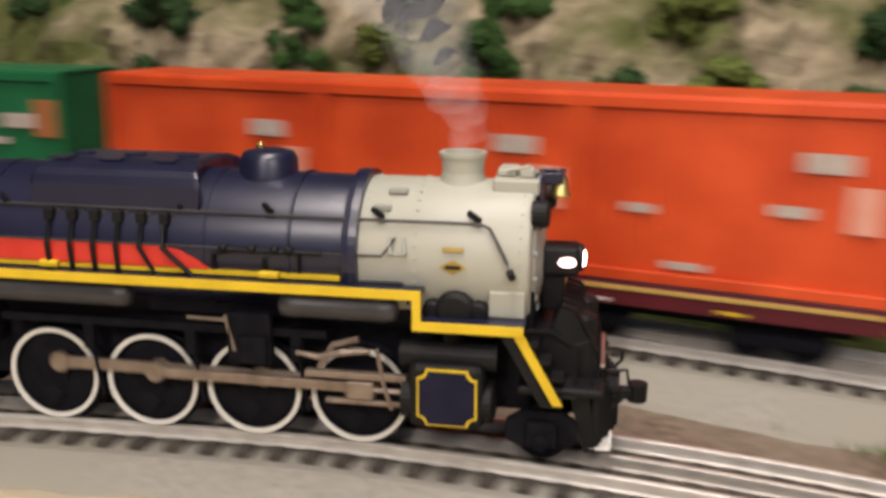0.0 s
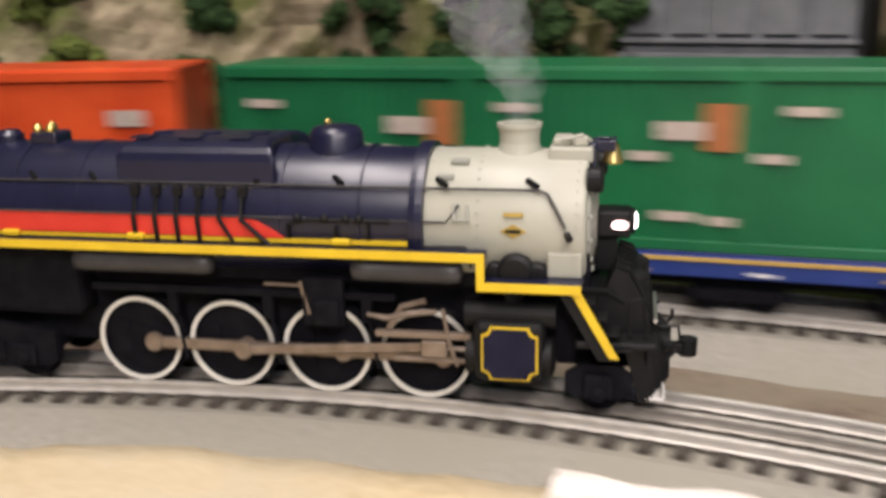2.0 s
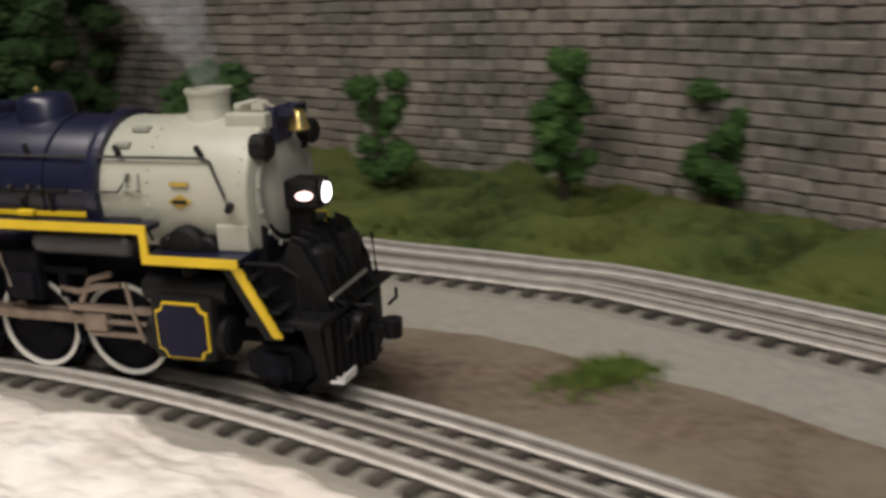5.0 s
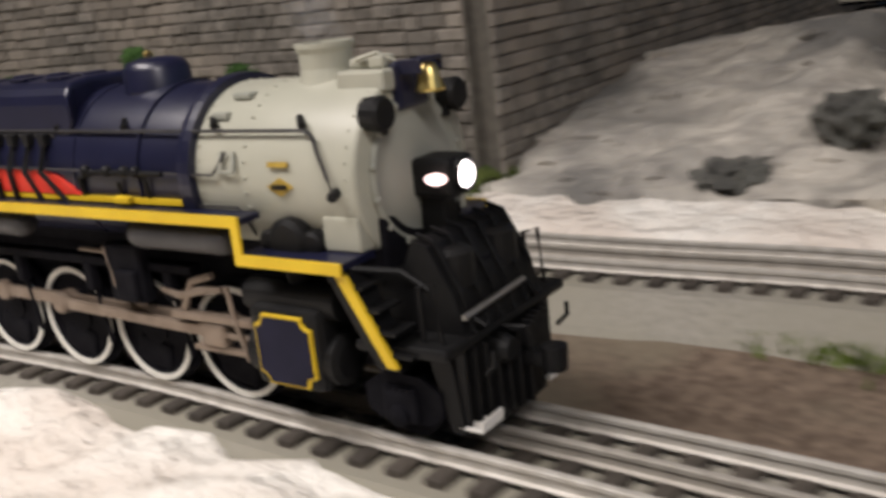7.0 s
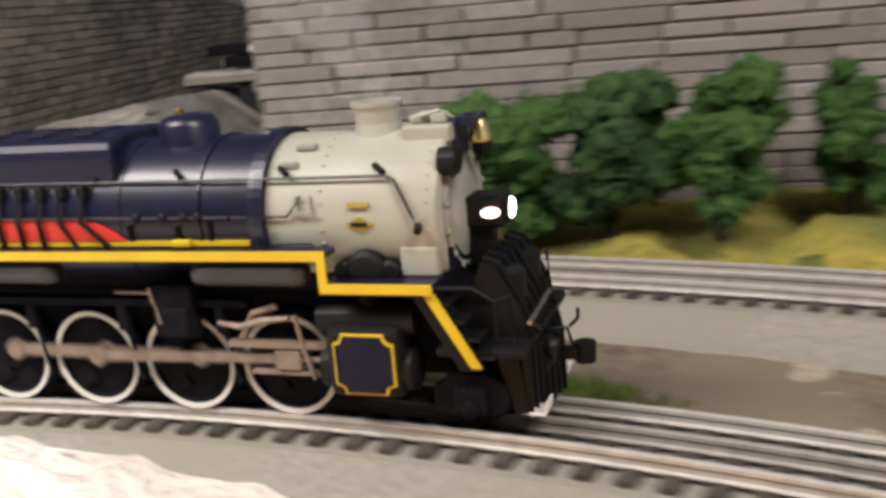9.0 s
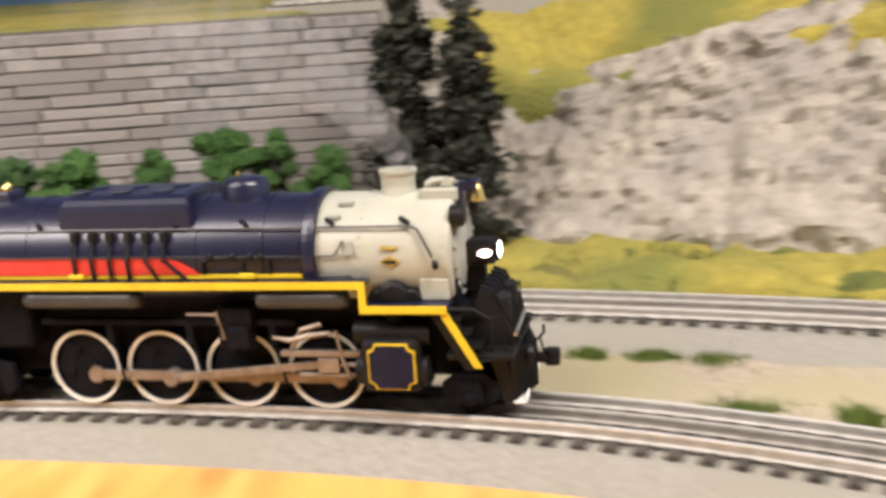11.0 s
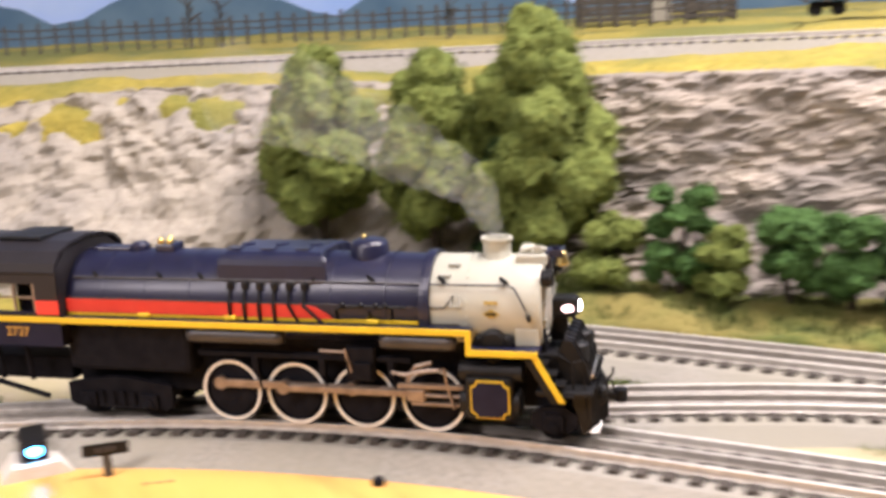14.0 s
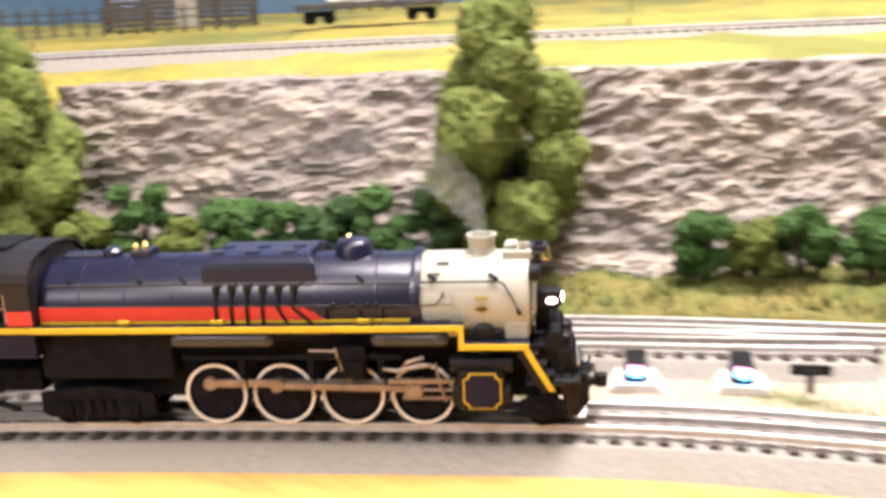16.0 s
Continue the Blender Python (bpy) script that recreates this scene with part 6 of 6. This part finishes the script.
for y0, y1, xb in ((-0.0225, -0.0115, 0.0820), (-0.0115, 0.0, 0.0865), (0.0, 0.0115, 0.0865), (0.0115, 0.0225, 0.0820)):
    v = [bm.verts.new(q) for q in ((X(0.0790), y0, 0.0285), (X(0.0790), y1, 0.0285), (X(xb), y1, 0.0050), (X(xb), y0, 0.0050), (X(0.0720), y0, 0.0285), (X(0.0720), y1, 0.0285), (X(0.0780), y1, 0.0050), (X(0.0780), y0, 0.0050))]
    for f in ((0, 1, 2, 3), (4, 7, 6, 5), (0, 4, 5, 1), (3, 2, 6, 7), (0, 3, 7, 4), (1, 5, 6, 2)):
        bm.faces.new([v[k] for k in f])
part("pilot", bm, BLACK, loco, "black pilot")
for k in range(13):
    bm = B()
    y = -0.021 + 0.0035 * k
    box(bm, X(0.0795) + 0.006 * (1 - abs(y) / 0.024), X(0.0822) + 0.007 * (1 - abs(y) / 0.024), y - 0.0007, y + 0.0007, 0.0060, 0.0270, 0.0003)
    part("pilot_bar", bm, BLACK, loco)
for y in (-1, 1):
    bm = B()
    box(bm, X(0.0795), X(0.0870), y * 0.0175 - 0.0050, y * 0.0175 + 0.0050, 0.0060, 0.0070, 0.0003)
    box(bm, X(0.0862), X(0.0872), y * 0.0175 - 0.0050, y * 0.0175 + 0.0050, 0.0070, 0.0092, 0.0003)
    part("footboard", bm, LABEL_WHITE, loco, "white footboard with an upturned edge")
bm = B()
tube(bm, [(X(0.0832), -0.0200, 0.0352), (X(0.0828), 0.0100, 0.0360)], 0.0008, 6)
part("uncoupling_bar", bm, STEEL, loco, "bright bar across the front")
bm = B()
box(bm, X(0.0860), X(0.0935), -0.0022, 0.0022, 0.0165, 0.0205, 0.0006)
lathe(bm, [(0.0018, 0.0150), (0.0034, 0.0155), (0.0036, 0.0220), (0.0018, 0.0225)], "Z", 16, Matrix.Translation((X(0.0955), 0.0008, 0)))
tube(bm, [(X(0.0850), -0.006, 0.0285), (X(0.0915), -0.006, 0.0290), (X(0.0925), -0.004, 0.0225)], 0.0006, 6)
lathe(bm, [(0.0030, X(0.0845)), (0.0038, X(0.0870)), (0.0030, X(0.0890))], "X", 14, Matrix.Translation((0, -0.0085, 0.0235)))
part("coupler", bm, BLACK, loco, "black knuckle coupler")
# underframe and ash pan
bm = B()
box(bm, X(-0.215), X(0.078), -0.0120, 0.0120, 0.0140, 0.0450, 0.0010)
box(bm, X(-0.213), X(-0.136), -0.0245, 0.0245, 0.0280, 0.0585, 0.0030)
box(bm, X(-0.150), X(0.060), -0.0180, 0.0180, 0.0440, 0.0585, 0.0010)
part("underframe", bm, SOOT, loco, "sooty black frame and ash pan")
# trailing truck and pilot truck
def truck(x0, x1, zt, wheels, r, label):
    bm = B()
    for s in (-1, 1):
        prism(bm, [(X(x0), 0.0085), (X(x0 + 0.004), 0.0060), (X(x1 - 0.004), 0.0060), (X(x1), 0.0085), (X(x1), zt - 0.004), (X((x0 + x1) / 2 + 0.006), zt), (X((x0 + x1) / 2 - 0.006), zt), (X(x0), zt - 0.004)], *sorted((s * 0.0205, s * 0.0235)))
        for w in wheels:
            box(bm, X(w - 0.0055), X(w + 0.0055), s * 0.0245 - 0.0012, s * 0.0245 + 0.0012, 0.0060, 0.0155, 0.0014)
            lathe(bm, [(0.0030, s * 0.0250), (0.0030, s * 0.0268), (0.0008, s * 0.0274)], "Y", 12, Matrix.Translation((X(w), 0, r)))
        for k in range(4):
            xs = x0 + (x1 - x0) * (0.34 + 0.10 * k)
            tube(bm, [(X(xs), s * 0.0242, 0.0085), (X(xs), s * 0.0242, 0.0160)], 0.0013, 6)
    box(bm, X(x0 + 0.004), X(x1 - 0.004), -0.0205, 0.0205, 0.0100, 0.0140, 0.0008)
    t_ = part("truck", bm, SOOT, loco, label)
    made = []
    for w in wheels:
        q = B()
        lathe(q, [(0.0016, -0.0185), (r - 0.003, -0.0185), (r - 0.0012, -0.0192), (r, -0.0190), (r, -0.0155), (r + 0.0009, -0.0150), (r + 0.0009, -0.0140), (0.0016, -0.0138), (0.0016, 0.0138), (r + 0.0009, 0.0140), (r + 0.0009, 0.0150), (r, 0.0155), (r, 0.0190), (r - 0.003, 0.0185), (0.0016, 0.0185)], "Y", 26)
        ob = part("wheelset", q, SOOT, t_, "small dark wheelset")
        ob.location = (X(w), 0, r)
        made.append((ob, (X(w), 0, r), r))
    return made


small_wheels = truck(-0.216, -0.150, 0.0240, (-0.2030, -0.1640), 0.0100, "black four-wheel trailing truck side frame")
small_wheels += truck(0.0520, 0.0760, 0.0190, (0.0640,), 0.0088, "black two-wheel pilot truck frame")
# cab
CX0, CX1 = -0.278, -0.2095
for s in (-1, 1):
    y0, y1 = sorted((s * 0.0310, s * 0.0326))
    for nm, a in (("cab_side", (CX0, CX1, 0.0440, 0.0640)), ("cab_pillar", (CX0, -0.2510, 0.0640, 0.0800)), ("cab_pillar", (-0.2240, CX1, 0.0640, 0.0800)), ("cab_fascia", (CX0, CX1, 0.0800, 0.0880))):
        bm = B()
        box(bm, X(a[0]), X(a[1]), y0, y1, a[2], a[3])
        part(nm, bm, NAVY_DULL if nm == "cab_side" else CAB_BROWN, loco, "dark navy cab side panel")
    bm = B()
    for x in (-0.2510, -0.2375, -0.2245):
        box(bm, X(x) - 0.0006, X(x) + 0.0006, s * 0.0320 - 0.0008, s * 0.0320 + 0.0008, 0.0640, 0.0800)
    box(bm, X(-0.2515), X(-0.2235), s * 0.0320 - 0.0008, s * 0.0320 + 0.0008, 0.0716, 0.0726)
    part("cab_window_frame", bm, ROD, loco, "yellowish window frame")
    bm = B()
    box(bm, X(CX0), X(-0.2515), s * 0.0330 - 0.0004, s * 0.0330 + 0.0004, 0.0628, 0.0705)
    part("cab_red_stripe", bm, RED, loco, "red stripe on the cab")
    bm = B()
    box(bm, X(-0.2235), X(CX1), s * 0.0330 - 0.0004, s * 0.0330 + 0.0004, 0.0628, 0.0705)
    part("cab_red_stripe", bm, RED, loco, "red stripe on the cab")
    bm = B()
    box(bm, X(CX0), X(CX1), s * 0.0333 - 0.0005, s * 0.0333 + 0.0005, 0.0584, 0.0614)
    part("cab_yellow_stripe", bm, YELLOW, loco, "yellow stripe on the cab")
    curve = bpy.data.curves.new("cab_number", "FONT")
    curve.body, curve.size, curve.align_x, curve.extrude = "2727", 0.0075, "CENTER", 0.0002
    curve.materials.append(mat("gold_lettering", (0.55, 0.30, 0.05), (0.62, 0.36, 0.07), 200, 0.5, bump=0))
    num = new("cab_number", curve)
    num.parent = loco
    num.matrix_basis = Matrix.Translation((X(-0.2375), s * 0.0330, 0.0500)) @ Matrix.Rotation(0 if s < 0 else math.pi, 4, "Z") @ Matrix.Rotation(math.radians(90), 4, "X")
    tagged(num, "gold road number on the cab")
bm = B()
prof = [(-0.0345, 0.0870), (-0.0335, 0.0920), (-0.0270, 0.0975), (-0.0150, 0.1010), (0.0, 0.1022), (0.0150, 0.1010), (0.0270, 0.0975), (0.0335, 0.0920), (0.0345, 0.0870)]
a = [bm.verts.new((X(CX0 - 0.006), y, z)) for y, z in prof] + [bm.verts.new((X(CX0 - 0.006), y * 0.96, z - 0.0015)) for y, z in prof[::-1]]
b = [bm.verts.new((X(CX1 + 0.001), v.co.y, v.co.z)) for v in a]
for i in range(len(a)):
    bm.faces.new((a[i], b[i], b[(i + 1) % len(a)], a[(i + 1) % len(a)]))
bm.faces.new(a)
bm.faces.new(b[::-1])
bmesh.ops.recalc_face_normals(bm, faces=bm.faces)
roof = part("cab_roof", bm, CAB_BROWN, loco, "curved blackish cab roof")
bm = B()
box(bm, X(-0.256), X(-0.228), -0.016, 0.016, 0.1012, 0.1034, 0.0008)
part("roof_hatch", bm, BLACK, roof, "black sliding roof hatch")
bm = B()
prism(bm, [(y, z) for y, z in [(-0.0322, 0.0445), (0.0322, 0.0445), (0.0322, 0.0880), (0.0200, 0.0975), (0.0, 0.1005), (-0.0200, 0.0975), (-0.0322, 0.0880)]], 0, 0.0015)
for v in bm.verts:
    v.co = Vector((X(CX1) - v.co.y, v.co.x, v.co.z))
bmesh.ops.recalc_face_normals(bm, faces=bm.faces)
part("cab_front", bm, CAB_BROWN, loco, "dark cab front sheet")
bm = B()
box(bm, X(CX0), X(CX1), -0.031, 0.031, 0.0440, 0.0460)
tube(bm, [(X(-0.288), -0.028, 0.044), (X(-0.262), -0.026, 0.020), (X(-0.228), -0.026, 0.012)], 0.0016, 6)
box(bm, X(-0.30), X(-0.222), -0.010, 0.010, 0.016, 0.030, 0.001)
for k in range(3):
    tube(bm, [(X(-0.284 + 0.02 * k), -0.020, 0.044), (X(-0.280 + 0.02 * k), -0.022, 0.020)], 0.0016, 6)
part("cab_floor", bm, SOOT, loco, "black cab floor and pipes")
# Added box that keeps the cab dark behind its windows.
bm = B()
box(bm, X(-0.2500), X(-0.2240), -0.016, 0.016, 0.046, 0.086, 0.003)
part("cab_dark_block", bm, SOOT, loco, "dark box added in the cab to block the view through its windows")

# driving wheels and rods
drivers = []
for k, ax in enumerate(AXLES):
    bm = B()
    R = WHEEL_R
    lathe(bm, [(0.0018, -0.0176), (0.0055, -0.0176), (0.0055, -0.0168), (R - 0.0035, -0.0164), (R - 0.0030, -0.0176), (R - 0.0006, -0.0180), (R, -0.0176), (R, -0.0150), (R + 0.0010, -0.0145), (R + 0.0010, -0.0135), (0.0018, -0.0134), (0.0018, 0.0134), (R + 0.0010, 0.0135), (R + 0.0010, 0.0145), (R, 0.0150), (R, 0.0176), (R - 0.0006, 0.0180), (R - 0.0030, 0.0176), (R - 0.0035, 0.0164), (0.0055, 0.0168), (0.0055, 0.0176), (0.0018, 0.0176)], "Y", 44)
    for s, turn in ((-1, 0.0), (1, math.pi / 2)):
        m = Matrix.Rotation(-turn, 4, "Y")
        lathe(bm, [(0.0030, s * 0.0165), (0.0030, s * 0.0185), (0.0010, s * 0.0188)], "Y", 14, m @ Matrix.Translation((0.0072, 0, 0)))
        box(bm, -R + 0.0042, -0.0045, s * 0.0170 - 0.0007, s * 0.0170 + 0.0007, -0.0078, 0.0078, 0.0010, m)
    w = part("driving_wheelset", bm, SOOT, loco, "black driving wheel pair with counterweights")
    w.location = (ax, 0, R)
    for s in (-1, 1):
        bm = B()
        lathe(bm, [(R - 0.0022, s * 0.0170), (R - 0.0021, s * 0.0183), (R - 0.0004, s * 0.0185), (R - 0.0002, s * 0.0172)], "Y", 44)
        bmesh.ops.delete(bm, geom=[f for f in bm.faces if len(f.verts) > 8], context="FACES")
        part("tyre", bm, WHITE_RIM, w, "white painted tyre rim")
    drivers.append(w)

CRANK = 0.0072
rods = []
for s in (-1, 1):
    bm = B()
    xs = AXLES[::-1]
    yr = s * 0.0215
    for a, b in zip(xs, xs[1:]):
        box(bm, a - AXLES[3], b - AXLES[3], -0.0009, 0.0009, -0.0021, 0.0021, 0.0003)
    for a in xs:
        lathe(bm, [(0.0036, -0.0013), (0.0038, 0.0), (0.0036, 0.0013)], "Y", 16, Matrix.Translation((a - AXLES[3], 0, 0)))
    side_rod = part("side_rod", bm, ROD, loco, "tarnished steel side rod")
    bm = B()
    Lr = AXLES[2] - X(-0.002)
    box(bm, Lr, 0.0, -0.0009, 0.0009, -0.0018, 0.0018, 0.0004)
    lathe(bm, [(0.0034, -0.0014), (0.0036, 0.0), (0.0034, 0.0014)], "Y", 16, Matrix.Translation((Lr, 0, 0)))
    lathe(bm, [(0.0024, -0.0014), (0.0026, 0.0), (0.0024, 0.0014)], "Y", 14)
    main_rod = part("main_rod", bm, ROD, loco, "tarnished steel main rod")
    bm = B()
    box(bm, -0.0050, 0.0046, -0.0018, 0.0018, -0.0036, 0.0032, 0.0008)
    tube(bm, [(0.004, 0, 0), (0.030, 0, 0)], 0.0010, 8)
    crosshead = part("crosshead", bm, ROD, loco, "steel crosshead and piston rod")
    rods.append((s, side_rod, main_rod, crosshead, -Lr))


# ---- smoke ----
def smoke_material(name, density):
    m = mat(name, (0.66, 0.69, 0.74), (0.78, 0.79, 0.82), 60, 1.0, bump=0, spec=0.0)
    nt = m.node_tree
    n = nt.nodes.new("ShaderNodeTexNoise")
    n.inputs["Scale"].default_value, n.inputs["Detail"].default_value = 30, 2
    r = nt.nodes.new("ShaderNodeMapRange")
    r.inputs[1].default_value, r.inputs[2].default_value, r.inputs[3].default_value, r.inputs[4].default_value = 0.22, 0.92, 0.0, 1.25 * density
    co = nt.nodes.new("ShaderNodeTexCoord")
    nt.links.new(co.outputs["Object"], n.inputs["Vector"])
    nt.links.new(n.outputs["Fac"], r.inputs[0])
    nt.links.new(r.outputs[0], nt.nodes["Principled BSDF"].inputs["Alpha"])
    return m


SMOKE = [smoke_material("thin_smoke", 0.050), smoke_material("faint_smoke", 0.040)]
PUFFS = []
for k in range(13):
    bm = B()
    r = 0.0052 + 0.0015 * k
    made = bmesh.ops.create_icosphere(bm, subdivisions=4, radius=r)["verts"]
    for v in made:
        d = v.co / r
        v.co *= 1 + 0.30 * noise.noise(d * 1.3 + Vector((k * 3.0, 0, 0))) + 0.08 * noise.noise(d * 3.0 + Vector((0, k * 3.0, 0)))
        v.co.z *= 1.15
    ob = link("smoke_puff", bm, SMOKE[0] if k < 6 else SMOKE[1], None, "thin pale grey puff of smoke above the stack", True, "smoke", group="smoke from the stack")
    ob.visible_shadow = False
    PUFFS.append(ob)


# ---- what moves ----
CRANK_DEG = [(0, 52), (0.5, -229), (1.0, -533), (1.5, -813), (2.0, -1080), (2.5, -1340), (11.0, -6142), (11.5, -6380), (12.0, -6683), (12.5, -6980), (13.0, -7255), (13.5, -7550), (14.0, -7785), (14.5, -8090), (15.0, -8370), (15.5, -8640), (16.0, -8895)]


def crank(t):
    return float(np.interp(t, [c[0] for c in CRANK_DEG], [c[1] for c in CRANK_DEG]))


def loco_at(t):
    return [float(np.interp(t, [r[0] for r in LOCO_ROWS], [r[k] for r in LOCO_ROWS])) for k in (1, 2, 3)]


FAR_S0 = 0.0132 * index_near(far_line, -0.4326, -0.0189)


def far_at(s):
    u = min(max((s + FAR_S0) / 0.0132, 0.0), len(far_line) - 1.001)
    i = int(u)
    return far_line[i].lerp(far_line[i + 1], u - i)


def motions():
    walk(loco, [(t, pose(x, y, 0, 0, 0, a)) for t, x, y, a in LOCO_ROWS])
    times = [k / 15 for k in range(241)]
    for w, ax in zip(drivers, AXLES):
        walk(w, [(t, pose(ax, 0, WHEEL_R, 0, -crank(t), 0)) for t in times])
    for ob, (x, y, z), r in small_wheels:
        walk(ob, [(t, pose(x, y, z, 0, -crank(t) * WHEEL_R / r, 0)) for t in times])
    for s, side_rod, main_rod, crosshead, length in rods:
        rows = [[], [], []]
        for t in times:
            a = math.radians(crank(t) + (0 if s < 0 else 90))
            cx, cz = CRANK * math.cos(a), CRANK * math.sin(a)
            rows[0].append((t, pose(AXLES[3] + cx, s * 0.0205, WHEEL_R + cz)))
            px, pz = AXLES[2] + cx, WHEEL_R + cz
            hz = 0.0230
            hx = px + math.sqrt(length ** 2 - (hz - pz) ** 2)
            tilt = math.degrees(math.asin((hz - pz) / length))
            rows[1].append((t, pose(hx, s * 0.0240, hz, 0, -tilt, 0)))
            rows[2].append((t, pose(hx, s * 0.0252, hz)))
        walk(side_rod, rows[0])
        walk(main_rod, rows[1])
        walk(crosshead, rows[2])
    for s0, car in CARS:
        rows = []
        for k in range(33):
            t = k * 0.5
            s = s0 - 0.178 * t
            a, b = far_at(s - 0.13), far_at(s + 0.13)
            mid, c = (a + b) / 2, far_at(s)
            mid = mid.lerp(c, 0.5)
            d = b - a
            rows.append((t, pose(mid.x, mid.y, 0, 0, 0, math.degrees(math.atan2(d.y, d.x)))))
        walk(car, rows)
    for k, ob in enumerate(PUFFS):
        rows = []
        for j in range(33):
            t = j * 0.5
            x, y, a = loco_at(t)
            w = min(1.0, max(0.0, (t - 2.5) / 9.5))
            back = 0.0009 * k * (1 + 0.75 * k) * (0.35 + 0.85 * w)
            c, s = math.cos(math.radians(a)), math.sin(math.radians(a))
            u = X(0.033) - back + 0.002 * math.sin(t * 3 + k)
            v = 0.002 * math.sin(t * 2.3 + k * 1.7) - 0.0010 * k
            rows.append((t, pose(x + c * u - s * v, y + s * u + c * v, 0.1040 + 0.0074 * k * (1 - 0.012 * k), 0, 0, 40 * math.sin(t * 0.9 + k))))
        walk(ob, rows)


motions()
